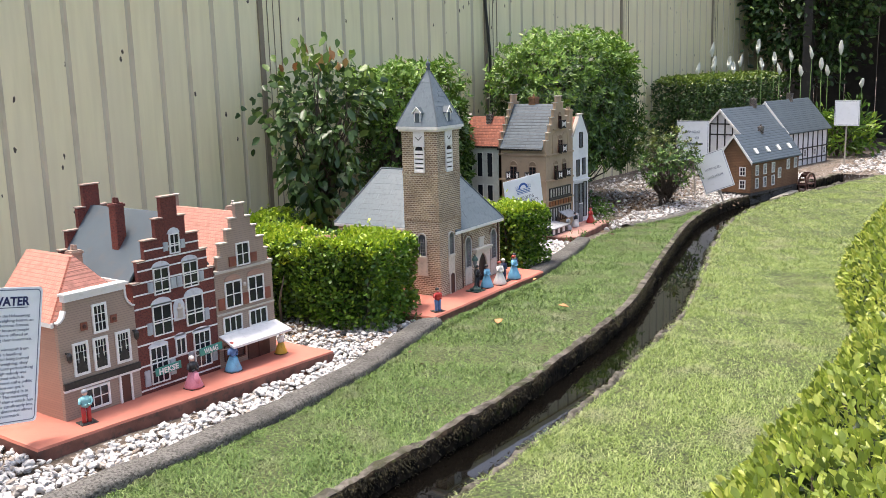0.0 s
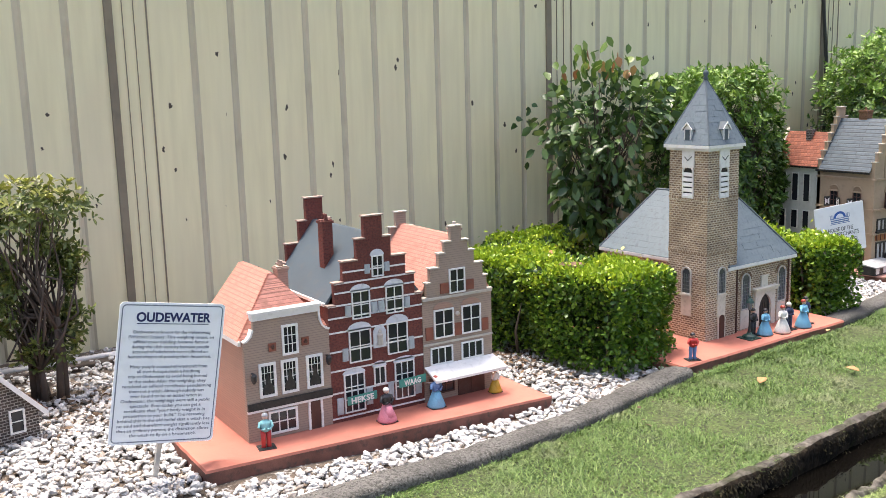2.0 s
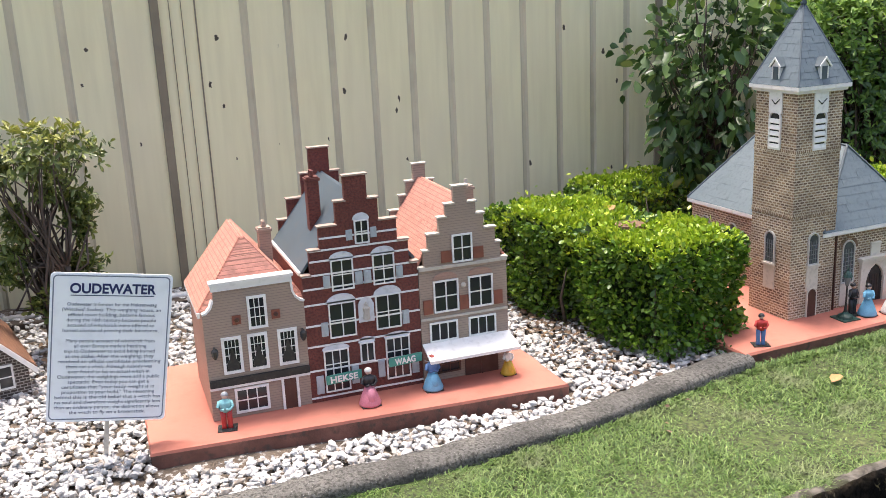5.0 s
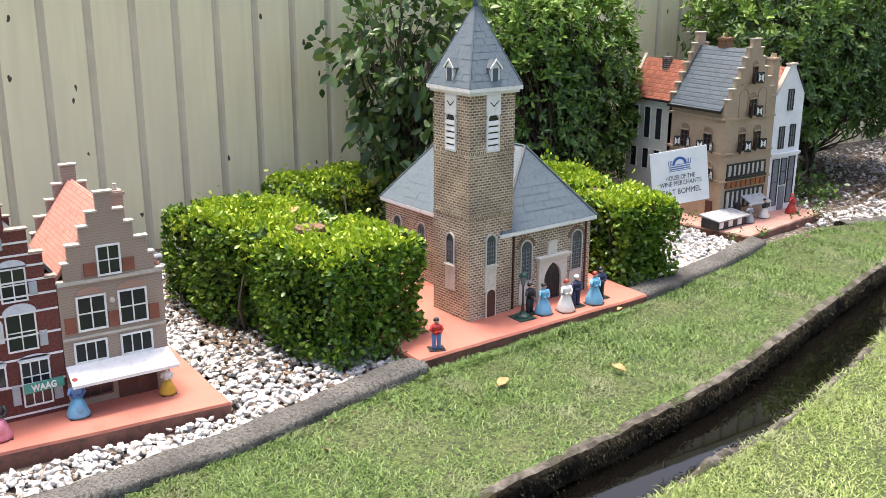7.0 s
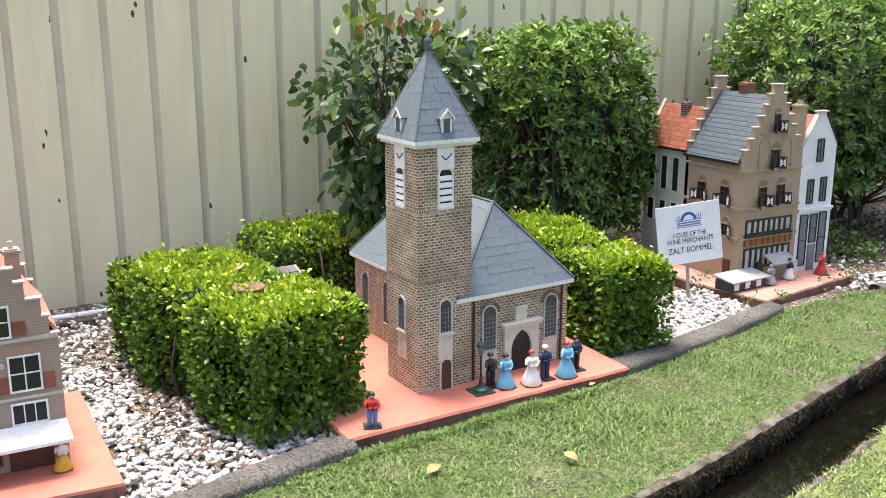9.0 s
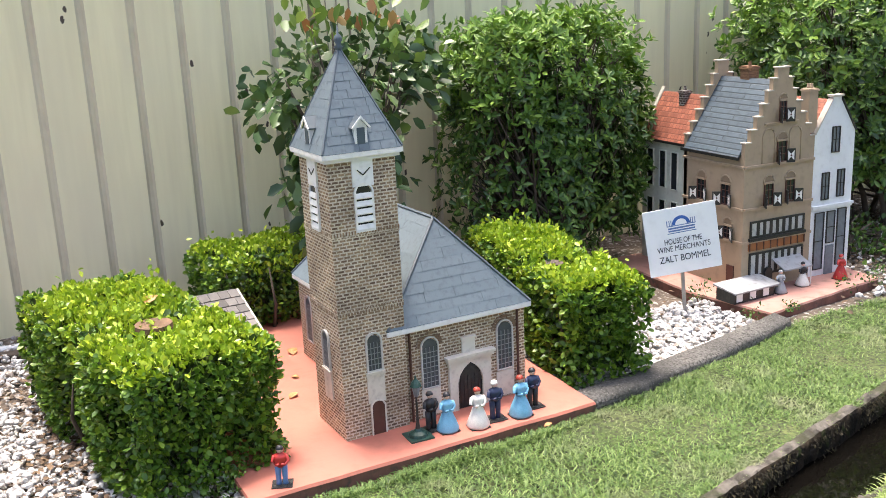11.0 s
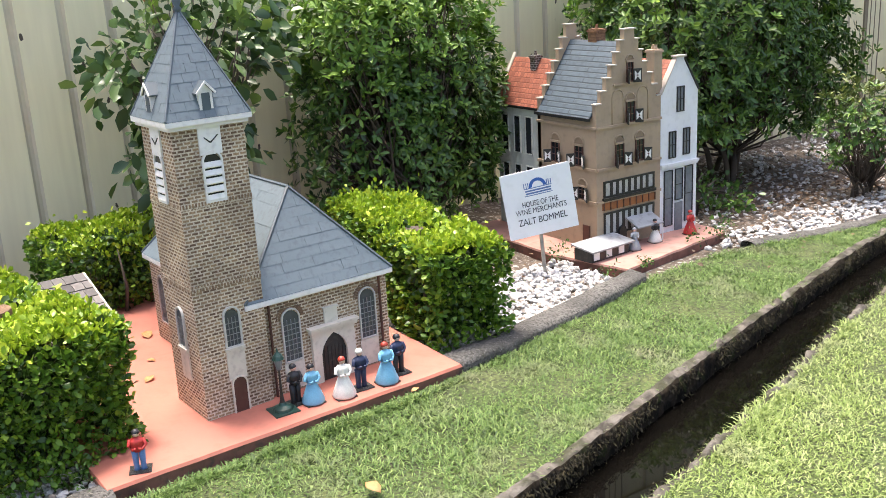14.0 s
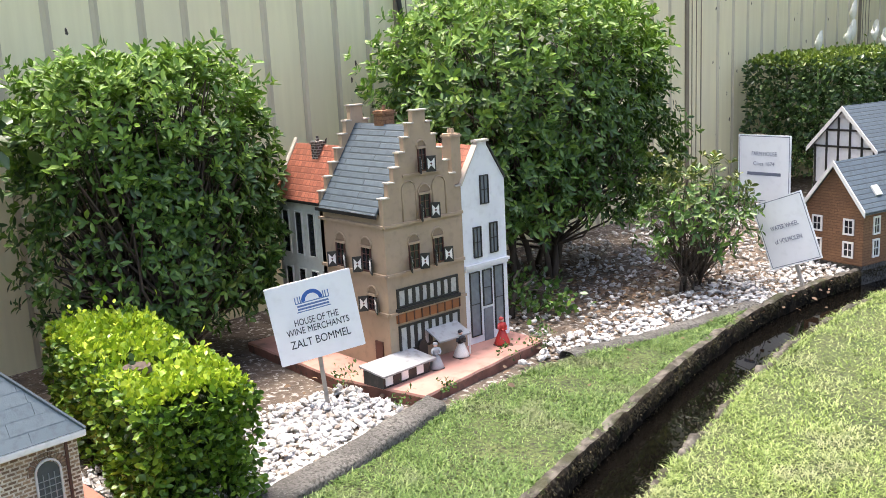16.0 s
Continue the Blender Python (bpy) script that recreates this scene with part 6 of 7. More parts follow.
# ---- gravel ----
def icosphere(sub):
    bm = bmesh.new()
    bmesh.ops.create_icosphere(bm, subdivisions=sub, radius=1.0)
    v = np.array([x.co[:] for x in bm.verts])
    f = np.array([[q.index for q in p.verts] for p in bm.faces])
    bm.free()
    return v, f


def scatter(name, P, size, base, material, label, category, flat=0.62):
    v, f = base
    n = len(P)
    q = unit(rng.normal(size=(n, 4)))
    a, b, c, d = q.T
    ang = rng.uniform(0, 2 * np.pi, n)
    tilt = rng.normal(0, 0.35, (2, n))
    ca, sa = np.cos(ang), np.sin(ang)
    X = np.stack([ca, sa, tilt[0]], 1)
    X = unit(X)
    Z = unit(np.stack([tilt[0] * 0.3, tilt[1], np.ones(n)], 1))
    Yv = unit(np.cross(Z, X))
    Z = np.cross(X, Yv)
    S = size[:, None] * np.stack([rng.uniform(0.9, 1.35, n), rng.uniform(0.65, 0.95, n), rng.uniform(0.45, 0.75, n)], 1)
    shape = v[None] * (1 + 0.26 * np.sin(v[None] @ rng.normal(0, 1.8, (n, 3, 3)) + rng.uniform(0, 6, (n, 1, 3))))
    shape = shape * S[:, None]
    V = P[:, None] + shape[..., 0:1] * X[:, None] + shape[..., 1:2] * Yv[:, None] + shape[..., 2:3] * Z[:, None]
    F = (f[None] + (np.arange(n) * len(v))[:, None, None]).reshape(-1, 3)
    return tagged(new(name, raw_mesh(name, V.reshape(-1, 3), F, material, False)), label, category, "", "stuff")


def bed(n, x0, x1, y0, y1, keep=None):
    x, y = rng.uniform(x0, x1, n), rng.uniform(y0, y1, n)
    ok = x < np.where(y < 7.15, kerb_x(y) - 0.075, left_x(y) - 0.05)
    ok &= ~((x > -3.06) & (x < -2.36) & (y > 1.66) & (y < 2.84))
    ok &= ~((x > -3.4) & (y > 3.46 + (x + 2.3) * -0.09) & (y < 4.52))
    ok &= ~((x > -3.7) & (x < -2.72 - (y - 5.5) * 0.16) & (y > 5.45) & (y < 6.19))
    if keep is not None:
        ok &= keep(x, y)
    return np.stack([x[ok], y[ok], rng.uniform(-0.008, 0.014, ok.sum())], 1)


ico1 = icosphere(1)
P = bed(13000, -3.35, -2.1, 0.9, 3.5)
scatter("white_pebbles", P, rng.uniform(0.0065, 0.0155, len(P)), ico1, white_pebble, "white rounded pebbles round the model houses", "pebbles")
P = bed(14000, -4.1, -2.1, -0.8, 3.6, lambda x, y: ~((x > -3.35) & (y > 0.9) & (y < 3.5)))
scatter("white_pebbles", P, rng.uniform(0.0075, 0.016, len(P)), ico1, white_pebble, "white pebbles at the foot of the fence", "pebbles")
P = bed(7000, -3.4, -2.4, 4.5, 5.7, lambda x, y: (x > -3.1))
scatter("white_pebbles", P, rng.uniform(0.007, 0.0155, len(P)), ico1, white_pebble, "white pebbles between hedge and merchant house", "pebbles")
P = bed(13000, -4.0, -2.45, 5.9, 9.6, lambda x, y: rng.uniform(size=len(x)) < np.where(x > -2.9, 1.0, 0.16))
scatter("pebbles", P, rng.uniform(0.008, 0.0165, len(P)), ico1, white_pebble, "scattered white and brown pebbles on soil", "pebbles")
P = np.stack([rng.uniform(-2.4, 1.0, 2500), rng.uniform(9.9, 12.3, 2500), rng.uniform(-0.01, 0.01, 2500)], 1)
scatter("pebbles", P, rng.uniform(0.012, 0.025, len(P)), ico1, white_pebble, "pale pebbles at the far end", "pebbles")

# ---- grass ----


def grass(name, n, y0, y1, fa, fb, power, label, blade_m, hmin=0.012, hmax=0.036, wid=0.0026):
    y = y0 + (y1 - y0) * rng.uniform(0, 1, n) ** power
    x = fa(y) + (fb(y) - fa(y)) * rng.uniform(0, 1, n)
    patch = np.sin(x * 9 + 1) * np.cos(y * 7) + 0.7 * np.sin(x * 23 + y * 17) + 0.5 * np.sin(y * 31 - x * 11)
    keep = rng.uniform(size=n) < 0.72 + 0.2 * patch
    x, y, patch = x[keep], y[keep], patch[keep]
    n = len(x)
    h = rng.uniform(hmin, hmax, n) * (0.9 + 0.15 * patch)
    a = rng.uniform(0, 2 * np.pi, n)
    lean = rng.uniform(0.5, 2.2, n)
    d = unit(np.stack([np.cos(a) * lean, np.sin(a) * lean, np.ones(n)], 1))
    s = np.stack([-np.sin(a), np.cos(a), np.zeros(n)], 1)
    far = np.clip((y - 3) / 6, 0, 1.5)
    w = wid * (1 + 0.5 * far) * rng.uniform(0.7, 1.4, n)
    B = np.stack([x, y, np.full(n, -0.002)], 1)
    mid = B + d * (h * 0.55)[:, None]
    tip = mid + (d * np.array([1, 1, 0.15])) * (h * 0.5)[:, None]
    ww = (s * w[:, None]) / 2
    V = np.stack([B - ww, B + ww, mid + ww * 0.85, mid - ww * 0.85, tip], 1)
    base = (np.arange(n) * 5)[:, None]
    tri = np.concatenate([base + np.array([[0, 1, 2]]), base + np.array([[0, 2, 3]]), base + np.array([[3, 2, 4]])], 0)
    return tagged(new(name, raw_mesh(name, V.reshape(-1, 3), tri, blade_m)), label, "grass", "", "stuff")


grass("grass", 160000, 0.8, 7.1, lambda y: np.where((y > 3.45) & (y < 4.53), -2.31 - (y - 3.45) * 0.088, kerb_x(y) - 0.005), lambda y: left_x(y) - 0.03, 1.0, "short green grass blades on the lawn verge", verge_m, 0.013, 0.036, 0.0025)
grass("grass", 200000, 0.8, 6.2, lambda y: right_x(y) + 0.025, lambda y: right_x(y) * 0 + np.interp(y, [0.8, 2, 3.8, 5, 6.2], [-0.42, -0.48, -0.54, -0.92, -1.0]), 1.0, "short sunlit grass blades on the lawn", grass_m, 0.012, 0.032, 0.0025)
grass("grass", 90000, 6.2, 9.7, lambda y: right_x(y) + 0.04, lambda y: right_x(y) * 0 - 0.3, 1.0, "short sunlit grass blades on the far lawn", grass_m, 0.013, 0.03)

grass("edge_grass", 5000, 3.42, 4.56, lambda y: -2.305 - (y - 3.45) * 0.088, lambda y: -2.275 - (y - 3.45) * 0.088, 1.0, "longer grass tufts along the church plinth", verge_m, 0.02, 0.05)
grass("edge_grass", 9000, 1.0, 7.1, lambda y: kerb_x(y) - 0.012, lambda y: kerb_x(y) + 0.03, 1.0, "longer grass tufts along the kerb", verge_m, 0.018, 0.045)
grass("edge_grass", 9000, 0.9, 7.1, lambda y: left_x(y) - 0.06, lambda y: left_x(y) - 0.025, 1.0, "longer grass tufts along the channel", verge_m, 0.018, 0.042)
grass("edge_grass", 15000, 0.9, 8.5, lambda y: right_x(y) + 0.008, lambda y: right_x(y) + 0.05, 1.0, "longer grass tufts along the channel", grass_m, 0.018, 0.042)
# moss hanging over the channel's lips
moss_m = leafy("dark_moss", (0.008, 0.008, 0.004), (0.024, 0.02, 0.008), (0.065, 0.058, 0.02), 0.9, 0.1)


def moss(n, f, side, label):
    y = rng.uniform(0.9, 8.6, n)
    keep = rng.uniform(size=n) < 0.45 + 0.4 * np.sin(y * 5.3) * np.sin(y * 2.1 + 1) + 0.25 * np.sin(y * 23)
    y = y[keep]
    k = len(y)
    z = 0.012 - rng.exponential(0.022, k)
    P = np.stack([f(y) - side * rng.uniform(-0.012, 0.014, k), y, np.clip(z, WATER + 0.004, 0.014)], 1)
    D = rng.normal(0, 0.6, (k, 3)) + np.array([-side * 0.5, 0, -0.9])
    tagged(new("moss", leaf_mesh("moss", P, D, rng.uniform(0.004, 0.014, k), moss_m, width=0.5)), label, "moss", "", "stuff")


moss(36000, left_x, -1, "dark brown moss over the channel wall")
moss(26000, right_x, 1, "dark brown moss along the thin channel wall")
# dead leaves under the hedges
litter_m = leafy("dead_leaf_bits", (0.05, 0.032, 0.02), (0.12, 0.075, 0.045), (0.24, 0.16, 0.09), 0.8, 0.1)


def litter(n, x, y, sx, sy, label):
    P = np.stack([rng.normal(x, sx, n), rng.normal(y, sy, n), rng.uniform(0.004, 0.022, n)], 1)
    D = rng.normal(size=(n, 3)) * np.array([1, 1, 0.2])
    tagged(new("leaf_litter", leaf_mesh("leaf_litter", P, D, rng.uniform(0.012, 0.03, n), litter_m, flat=3.0)), label, "leaf litter", "", "stuff")


litter(900, -3.1, 3.08, 0.35, 0.07, "brown dead leaves under the box hedge")
litter(1500, -3.35, 6.75, 0.3, 0.5, "brown dead leaves under the large bush")
litter(600, -3.0, 7.3, 0.25, 0.25, "brown dead leaves among the pebbles")
litter(300, -3.4, 1.4, 0.15, 0.15, "brown dead leaves under the small bush")
weed_spots = [(-2.78, 5.45, 0.03), (-2.765, 5.62, 0.02), (-2.84, 5.98, 0.03), (-2.85, 6.12, 0.035), (-2.9, 6.22, 0.03), (-3.05, 5.42, 0.04), (-2.42, 3.43, 0.03)]
for i, (x, y, r) in enumerate(weed_spots):
    bush("small green weed at the plinth's edge", (x, y, 0.0), (r, r, r), r * 1.2, 9, 8, bush_leaf, 0.013, 2.0, 0.015, 1, 0.3, 0.8, category="weed", name="weed", twigs=5, thick=0.1)

# ---- fallen leaves and bits ----
fallen = [(-2.085, 3.575, 0.06, 25, 0), (-1.955, 3.97, 0.055, 100, 1), (-3.0, 3.35, 0.07, 60, 2), (-3.3, 3.2, 0.06, 10, 3), (-2.9, 3.722, 0.045, 40, 4), (-3.26, 3.844, 0.06, 80, 5), (-2.335, 4.29, 0.03, 10, 6), (-3.05, 3.8, 0.03, 130, 7)]
first = None
g = Geo().add([(0, 0, 0), (-0.26, 0.3, 0.12), (-0.3, 0.62, 0.16), (0, 1, 0.1), (0.3, 0.62, 0.2), (0.26, 0.3, 0.1), (0, 0.5, 0.0)], [(0, 6, 1), (1, 6, 2), (2, 6, 3), (3, 6, 4), (4, 6, 5), (5, 6, 0)])
for x, y, s, a, k in fallen:
    lf = part("fallen_leaf", g, dry_leaf, None, "", True)
    z = {0: 0.018, 1: 0.02, 2: 0.385, 3: 0.385, 4: 0.042, 5: 0.042, 6: 0.042, 7: 0.042}[k]
    lf.matrix_world = pose(x, y, z, 0, 0, a) @ Matrix.Diagonal((s, s, s, 1))
    sol = lf.modifiers.new("thickness", "SOLIDIFY")
    sol.thickness = 0.012
    tagged(lf, "dry curled yellow-brown fallen leaf", "leaf", "fallen leaves")
tagged(part("hedge_leaf_litter", Geo().lathe([(0.055, -0.012), (0.052, 0.004), (0.03, 0.0), (0.008, -0.006)], 14, pose(-2.85, 3.345, 0.368)), plain("dead_leaf_patch", (0.17, 0.1, 0.055), 0.9, 0.4, 60, 0.8)), "brown dead patch on top of the box hedge", "leaf litter")


tagged(part("hedge_leaf_litter", Geo().lathe([(0.038, -0.012), (0.036, 0.004), (0.02, -0.002), (0.006, -0.008)], 12, pose(-2.87, 4.65, 0.333)), bark), "dark twiggy hollow on top of the box hedge", "leaf litter")
tagged(part("dead_branch", Geo().tube([(-3.63, 3.1, 0.03), (-3.5, 3.085, 0.036), (-3.36, 3.1, 0.03), (-3.17, 3.095, 0.024)], [0.016, 0.017, 0.014, 0.009], 8).tube([(-3.42, 3.093, 0.034), (-3.33, 3.05, 0.045), (-3.27, 3.035, 0.03)], [0.008, 0.006, 0.003], 6), bark, None, "", True), "grey dead branch lying on the pebbles beside the hedge", "branch")


# ---- figurines ----
def paint(name, col):
    return plain(name, col, 0.45, 0.15, 80, 0.15, dirty=0.15)


P_ = {k: paint("figurine_" + k, v) for k, v in dict(blue=(0.16, 0.42, 0.6), pink=(0.62, 0.22, 0.28), white=(0.75, 0.72, 0.66), navy=(0.015, 0.025, 0.07), black=(0.015, 0.015, 0.018), red=(0.45, 0.03, 0.025), hair=(0.35, 0.04, 0.02), teal=(0.22, 0.5, 0.52), yellow=(0.6, 0.38, 0.04), grey=(0.3, 0.32, 0.34), jeans=(0.1, 0.2, 0.4)).items()}


def figurine(x, y, z, turn, h, dress, body, lower, head_top, label, base=True, apron=None):
    """A small painted figure as one plain mesh."""
    g = Geo()
    mats = [P_[body], P_[lower], skin, P_[head_top], P_[apron or body], concrete]
    if base:
        g.box(-0.2, 0.2, -0.24, 0.24, 0, 0.03, 5)
    if dress:
        g.lathe([(0.27, 0.03), (0.28, 0.08), (0.2, 0.3), (0.12, 0.5), (0.1, 0.56)], 14, None, 1)
        if apron:
            g.lathe([(0.16, 0.1), (0.13, 0.3), (0.1, 0.5)], 10, Matrix.Translation((0.1, 0, 0)), 4)
    else:
        for s in (-1, 1):
            g.lathe([(0.075, 0.03), (0.06, 0.08), (0.065, 0.25), (0.075, 0.5)], 8, Matrix.Translation((0, s * 0.075, 0)), 1)
    g.lathe([(0.1, 0.48), (0.12, 0.56), (0.15, 0.7), (0.14, 0.78), (0.05, 0.82), (0.04, 0.86)], 12, Matrix.Diagonal((0.8, 1.05, 1, 1)), 0)
    for s in (-1, 1):
        g.tube([(0, s * 0.14, 0.77), (0.02, s * 0.18, 0.63), (0.1, s * 0.1, 0.56), (0.15, s * 0.03, 0.6)], [0.045, 0.045, 0.035, 0.03], 7, 0)
    g.lathe([(0.02, 0.83), (0.065, 0.86), (0.08, 0.91), (0.07, 0.96), (0.02, 0.99)], 12, None, 2)
    g.lathe([(0.088, 0.91), (0.09, 0.95), (0.065, 0.995), (0.015, 1.02)], 12, Matrix.Translation((-0.014, 0, 0)), 3)
    ob = part("figurine", g, mats, None, "", True)
    ob.matrix_world = pose(x, y, z, 0, 0, turn) @ Matrix.Diagonal((h * 1.12, h * 1.12, h * 1.08, 1))
    return tagged(ob, label, "figurine", "painted figurines")


figurine(-2.485, 4.012, PZ, 10, 0.105, False, "black", "black", "black", "painted figurine in a black suit")
figurine(-2.455, 4.05, PZ, 0, 0.104, True, "blue", "blue", "black", "painted figurine in a light blue dress")
figurine(-2.435, 4.135, PZ, -5, 0.108, True, "white", "white", "hair", "painted figurine bride in a white dress")
figurine(-2.455, 4.2, PZ, 0, 0.108, False, "navy", "navy", "white", "painted figurine in a navy suit")
figurine(-2.44, 4.275, PZ, 5, 0.112, True, "blue", "blue", "hair", "painted figurine in a blue gown")
figurine(-2.475, 4.335, PZ, 0, 0.11, False, "navy", "black", "black", "painted figurine in a dark suit on a black base")
figurine(-2.385, 3.552, PZ, -20, 0.098, False, "red", "jeans", "black", "painted figurine in a red coat")
figurine(-2.51, 1.865, PZ, -10, 0.1, False, "teal", "red", "grey", "painted figurine in teal shirt and red trousers")
figurine(-2.49, 2.272, PZ, 0, 0.105, True, "black", "pink", "white", "painted figurine in a pink dress and white cap", apron="pink")
figurine(-2.515, 2.475, PZ, 0, 0.1, True, "jeans", "blue", "hair", "painted figurine in a blue cloak", apron="blue")
figurine(-2.525, 2.725, PZ, 0, 0.078, True, "white", "yellow", "white", "painted figurine in a yellow skirt", apron="yellow")
figurine(-2.93, 5.72, 0.03, -10, 0.085, True, "grey", "grey", "grey", "painted figurine in a grey dress")
figurine(-2.955, 5.86, 0.03, 0, 0.09, True, "black", "white", "black", "painted figurine in black and white dress")
figurine(-2.94, 6.05, 0.03, 0, 0.095, True, "red", "red", "red", "painted figurine in a red robe")

lamp = thing("model_street_lamp", "green model street lamp on a round base", "street lamp", pose(-2.462, 3.962, PZ))
lamp_green = plain("bottle_green_paint", (0.015, 0.06, 0.045), 0.4, 0.2)
part("base", Geo().box(-0.035, 0.035, -0.035, 0.035, 0, 0.004).lathe([(0.028, 0.004), (0.026, 0.012), (0.012, 0.018), (0.008, 0.025)], 14), lamp_green, lamp)
part("pole", Geo().lathe([(0.008, 0.02), (0.005, 0.04), (0.0035, 0.06), (0.003, 0.115), (0.006, 0.12)], 10), black, lamp)
part("lantern", Geo().lathe([(0.006, 0.12), (0.013, 0.15), (0.012, 0.152)], 6), pane_grey, lamp)
part("cap", Geo().lathe([(0.017, 0.15), (0.013, 0.16), (0.004, 0.17), (0.002, 0.18)], 8), lamp_green, lamp)

kiosk = thing("market_stall", "dark model market stall with pale flat roof", "market stall", pose(-2.93, 5.58, 0.03, 0, 0, 4))
part("roof", Geo().add([(-0.09, -0.12, 0.062), (0.03, -0.12, 0.048), (0.03, 0.12, 0.048), (-0.09, 0.12, 0.062), (-0.09, -0.12, 0.056), (0.03, -0.12, 0.042), (0.03, 0.12, 0.042), (-0.09, 0.12, 0.056)], [(0, 1, 2, 3), (7, 6, 5, 4), (0, 4, 5, 1), (3, 2, 6, 7), (0, 3, 7, 4), (1, 5, 6, 2)]), stall_grey, kiosk)
part("body", Geo().box(-0.08, 0.015, -0.11, 0.1, 0, 0.046), black, kiosk)
for k in range(3):
    part("panel", Geo().box(0.015, 0.018, -0.1 + k * 0.07, -0.07 + k * 0.07, 0.008, 0.038), white, kiosk)


# ---- signs ----
def sign(label, bl, right, up, foot, w, h, post_m_, corner=0.012, border=True):
    r, u = Vector(right).normalized(), Vector(up).normalized()
    n = r.cross(u).normalized()
    u = n.cross(r)
    M = Matrix((( r.x, u.x, n.x, bl[0]), (r.y, u.y, n.y, bl[1]), (r.z, u.z, n.z, bl[2]), (0, 0, 0, 1)))
    s = thing("sign", label, "sign", M, "information signs")

    def rounded(x0, y0, x1, y1, c):
        return [(cx + c * math.cos(a), cy + c * math.sin(a)) for cx, cy, a0 in ((x1 - c, y0 + c, -90), (x1 - c, y1 - c, 0), (x0 + c, y1 - c, 90), (x0 + c, y0 + c, 180)) for a in [radians(a0 + 22.5 * k) for k in range(5)]]
    board = part("board", Geo().prism(rounded(0, 0, w, h, corner), -0.004, 0), sign_white, s)
    if border:
        o, i = rounded(0.006, 0.006, w - 0.006, h - 0.006, corner), rounded(0.009, 0.009, w - 0.009, h - 0.009, corner * 0.8)
        g = Geo()
        k = len(o)
        g.add([(x, y, z) for z in (0.0, 0.0008) for x, y in o + i], [(k * 2 + a, k * 2 + (a + 1) % k, k * 3 + (a + 1) % k, k * 3 + a) for a in range(k)])
        part("border", g, grey_ink, board)
    inv = M.inverted()
    f = inv @ Vector(foot)
    top = Vector((f.x + (w / 2 - f.x) * 0.9, h * 0.6, -0.016))
    part("post", Geo().tube([Vector((f.x, f.y, min(f.z, -0.016))), top], 0.009, 4), post_m_, s)
    return s, board


at = Matrix.Translation
emblem_blue = plain("pale_blue_print", (0.12, 0.2, 0.4), 0.5, 0.05)
navy_ink = plain("dark_slate_print", (0.03, 0.04, 0.06), 0.5, 0.05)
s1, bd = sign("white information board headed in navy letters", (-2.516, 1.405, 0.15), (-0.0, 0.292, -0.05), (0, 0.072, 0.4), (-2.56, 1.534, -0.02), 0.30, 0.405, steel)
lettering("OUDEWATER", 0.036, navy, bd, at((0.152, 0.352, 0.0008)), wide=0.212, bold=0.0011)
part("underline", Geo().box(0.05, 0.254, 0.3445, 0.3465, 0, 0.0008), navy, bd)
LINES = ["Oudewater is famous for the Heksenwaag", "(Witches' Scales). This weighing house, an", "official town building, became famous", "during the 16th century because people", "accused of witchcraft were offered an", "honest chance of proving their innocence.", "",
         "Many people accused of witchcraft from", "all over Europe made a headlong", "trip to Oudewater to avoid being burned", "at the stake. After the weighing, they", "received an official certificate proclaiming", "them not a witch. Although nobody was", "ever found to be an actual witch in", "Oudewater, the weighings were still a public", "spectacle. Even today you can get a", "certificate that \"your body weight is in", "proportion to your build.\" The reasoning", "behind this is the old belief that a witch has", "no soul and therefore weighs significantly less", "than an ordinary person; the distinction allows", "the witch to fly on a broomstick."]
for k, tx in enumerate(LINES):
    if tx:
        lettering(tx, 0.0125, grey_ink, bd, at((0.152, 0.318 - k * 0.0141, 0.0008)), wide=min(0.265, 0.0058 * len(tx)))
s2, bd = sign("white sign board with blue arch emblem", (-3.057, 5.195, 0.145), (0.115, 0.243, 0.04), (0, -0.02, 0.255), (-2.997, 5.318, -0.01), 0.272, 0.258, timber, 0.004, False)
lettering("HOUSE OF THE", 0.031, navy_ink, bd, at((0.138, 0.118, 0.0008)), wide=0.14)
lettering("WINE MERCHANTS", 0.031, navy_ink, bd, at((0.138, 0.09, 0.0008)), wide=0.2)
lettering("ZALT BOMMEL", 0.037, navy_ink, bd, at((0.138, 0.048, 0.0008)), wide=0.192)
g = Geo()
for k in range(12):
    a0, a1 = math.pi * k / 12, math.pi * (k + 1) / 12
    g.prism([(0.138 + r * math.cos(a), 0.19 + r * math.sin(a)) for a, r in ((a0, 0.034), (a1, 0.034), (a1, 0.022), (a0, 0.022))], 0, 0.0008)
part("emblem_arch", g, blue_ink, bd)
g = Geo().box(0.084, 0.192, 0.158, 0.161, 0, 0.0008).box(0.084, 0.192, 0.186, 0.189, 0, 0.0006)
for k in range(2):
    g.box(0.088, 0.188, 0.165 + k * 0.01, 0.171 + k * 0.01, 0, 0.0007)
for u in (0.084, 0.093, 0.1, 0.173, 0.18, 0.189):
    g.box(u, u + 0.003, 0.189, 0.21, 0, 0.0008)
part("emblem_base", g, emblem_blue, bd, "pale blue banded base of the emblem")
s3, bd = sign("tilted white sign board beside the water", (-2.69, 7.49, 0.06), (0.225, 0.0, 0.085), (-0.085, 0, 0.29), (-2.545, 7.49, -0.02), 0.245, 0.3, timber, 0.003)
lettering("WATER WHEEL", 0.028, grey_ink, bd, at((0.122, 0.165, 0.0008)), wide=0.135)
lettering("of VOLMOLEN", 0.028, grey_ink, bd, at((0.122, 0.105, 0.0008)), wide=0.13)
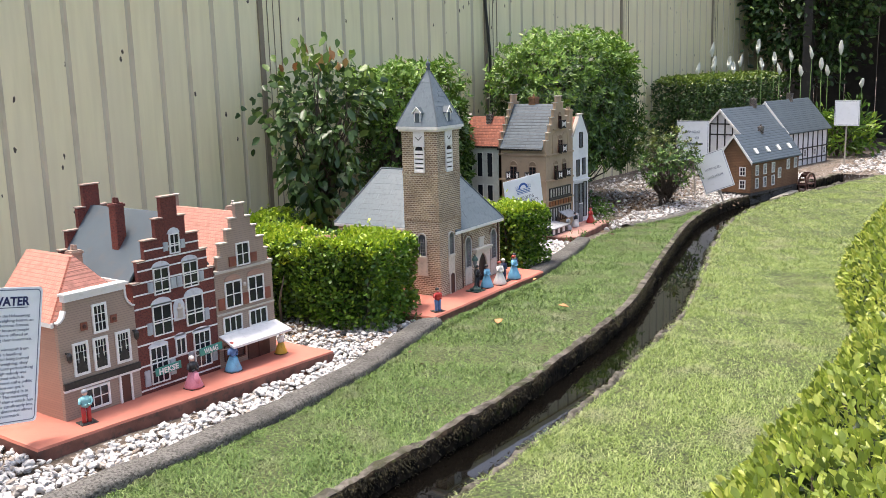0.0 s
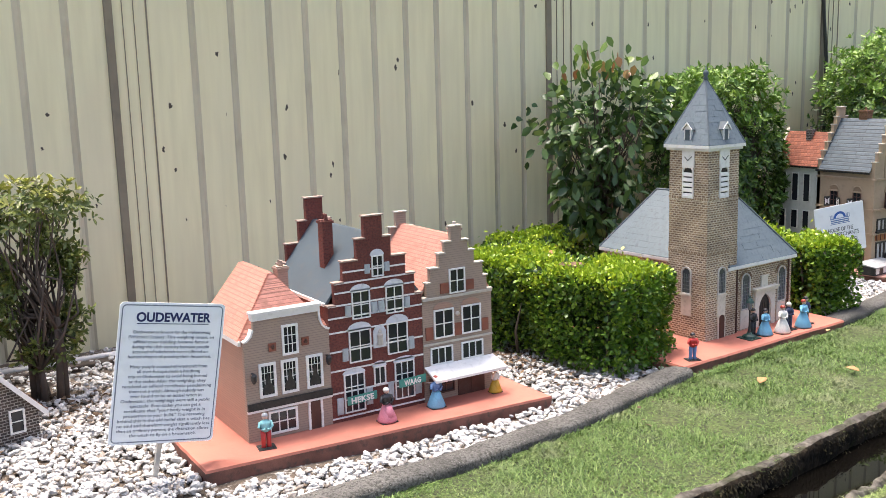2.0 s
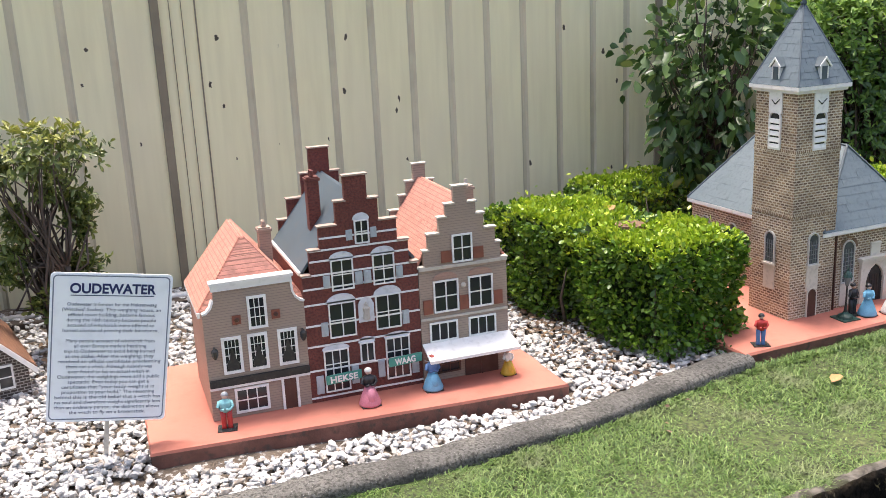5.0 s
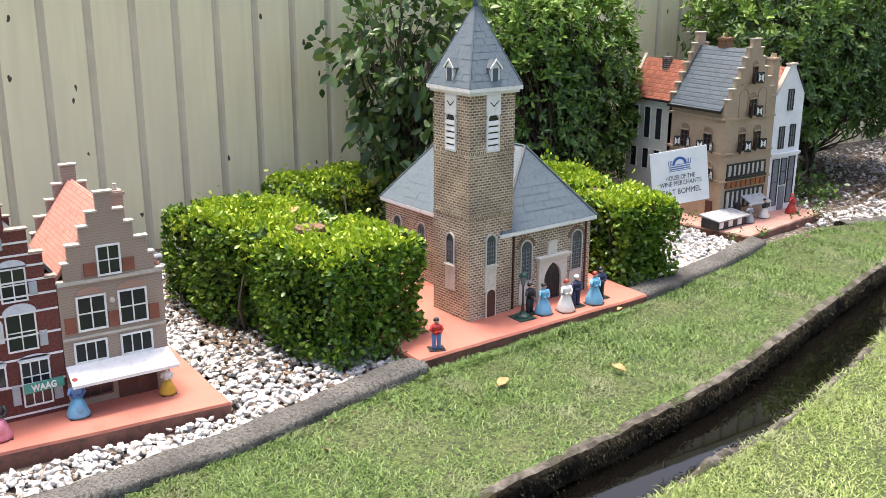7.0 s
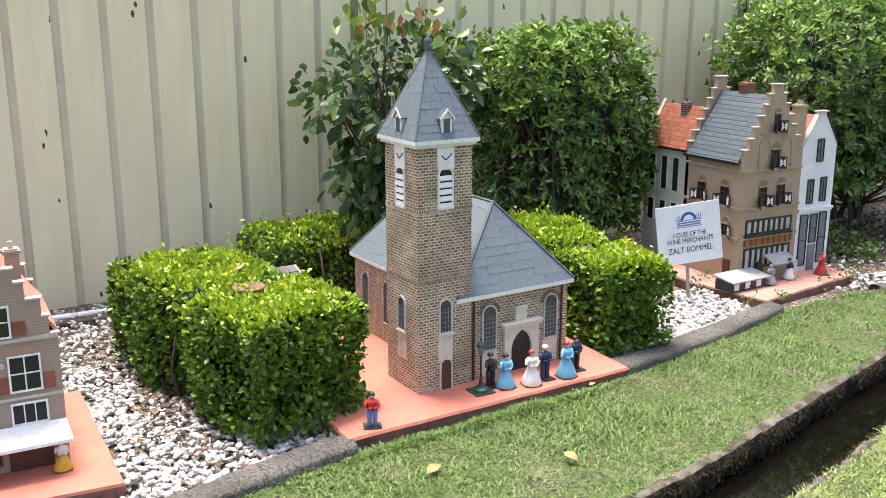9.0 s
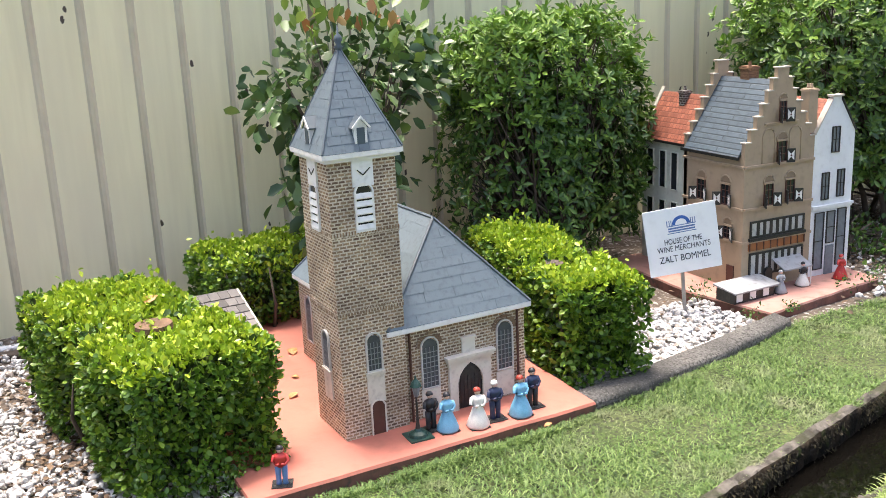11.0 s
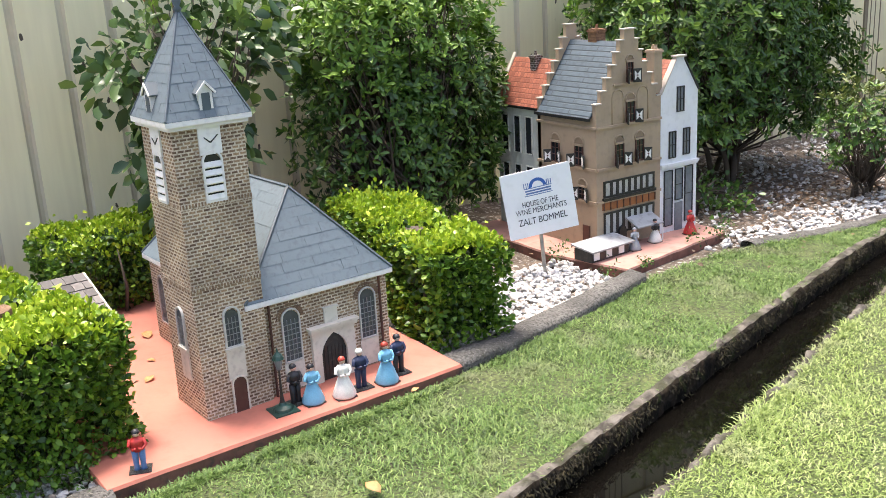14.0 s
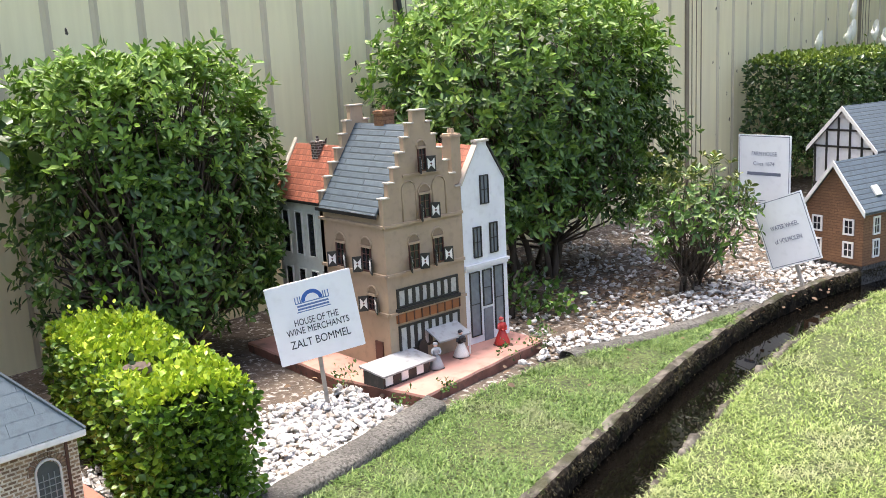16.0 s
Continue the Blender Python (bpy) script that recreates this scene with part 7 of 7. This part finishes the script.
s4, bd = sign("white sign board on the pebble bed", (-3.11, 7.9, 0.28), (0.275, 0, 0.0), (0, 0, 0.28), (-2.95, 7.91, -0.02), 0.275, 0.325, timber, 0.003)
lettering("FARM HOUSE", 0.028, grey_ink, bd, at((0.137, 0.225, 0.0008)), wide=0.13)
lettering("Circa 1674", 0.026, grey_ink, bd, at((0.137, 0.178, 0.0008)), wide=0.11)
part("text_bar", Geo().box(0.05, 0.225, 0.13, 0.145, 0, 0.0008), grey_ink, bd)
s5, bd = sign("white sign board at the far bank", (-2.53, 10.5, 0.4), (0.24, 0, 0), (0, 0, 0.25), (-2.42, 10.52, -0.02), 0.24, 0.25, timber, 0.003)


# ---- slates of the church roofs, piece by piece ----
def clip_poly(pts, a, b):
    """Keeps the part of a polygon on the left of the line a-b."""
    out = []
    side = lambda p: (b[0] - a[0]) * (p[1] - a[1]) - (b[1] - a[1]) * (p[0] - a[0])
    for i in range(len(pts)):
        p, q = pts[i], pts[(i + 1) % len(pts)]
        sp, sq = side(p), side(q)
        if sp >= 0:
            out.append(p)
        if (sp >= 0) != (sq >= 0):
            f = sp / (sp - sq)
            out.append((p[0] + (q[0] - p[0]) * f, p[1] + (q[1] - p[1]) * f))
    return out


def slates(parent, corners, row, wide, off, seed):
    """Covers a slope, whose first edge is its eave, with separate overlapping slates."""
    rnd = random.Random(seed)
    o = corners[0]
    u = (corners[1] - o).normalized()
    n = u.cross(corners[2] - o).normalized()
    if n.z < 0:
        n = -n
    v = n.cross(u)
    flat = [((c - o).dot(u), (c - o).dot(v)) for c in corners]
    if v.z < 0:
        v, flat = -v, [(a, -b) for a, b in flat]
    area = sum(flat[i][0] * flat[(i + 1) % len(flat)][1] - flat[(i + 1) % len(flat)][0] * flat[i][1] for i in range(len(flat)))
    poly = flat if area > 0 else flat[::-1]
    x0, x1 = min(p[0] for p in flat), max(p[0] for p in flat)
    top = max(p[1] for p in flat)
    k = 0
    while k * row < top:
        x = x0 - wide * (0.5 if k % 2 else 0.05)
        while x < x1:
            ww = wide * rnd.uniform(0.8, 1.25)
            q = [(x + 0.0003, k * row), (x + ww - 0.0003, k * row), (x + ww - 0.0003, (k + 1) * row + 0.002), (x + 0.0003, (k + 1) * row + 0.002)]
            for i in range(len(poly)):
                q = clip_poly(q, poly[i], poly[(i + 1) % len(poly)]) if q else q
            x += ww
            if len(q) < 3:
                continue
            lift = rnd.uniform(0.0, 0.0006)
            P3 = []
            for t_ in (0.0, 1.0):
                for a, b in q:
                    tilt = 0.0006 * (1 - (b - k * row) / row) + off + lift
                    P3.append(o + u * a + v * b + n * (tilt + 0.0004 if t_ else 0.0))
            m = len(q)
            g = Geo().add(P3, [tuple(range(m, 2 * m))] + [(i, (i + 1) % m, (i + 1) % m + m, i + m) for i in range(m)])
            part("slate", g, slate_piece, parent)
        k += 1


slates(nave_roof, [ec[1], ec[2], ra], 0.03, 0.12, 0.001, 1)
slates(nave_roof, [ec[0], ec[1], ra, rb], 0.032, 0.13, 0.001, 2)
slates(spire, [sc_[1], sc_[2], apex], 0.024, 0.036, 0.001, 3)
slates(spire, [sc_[0], sc_[1], apex], 0.024, 0.036, 0.001, 4)
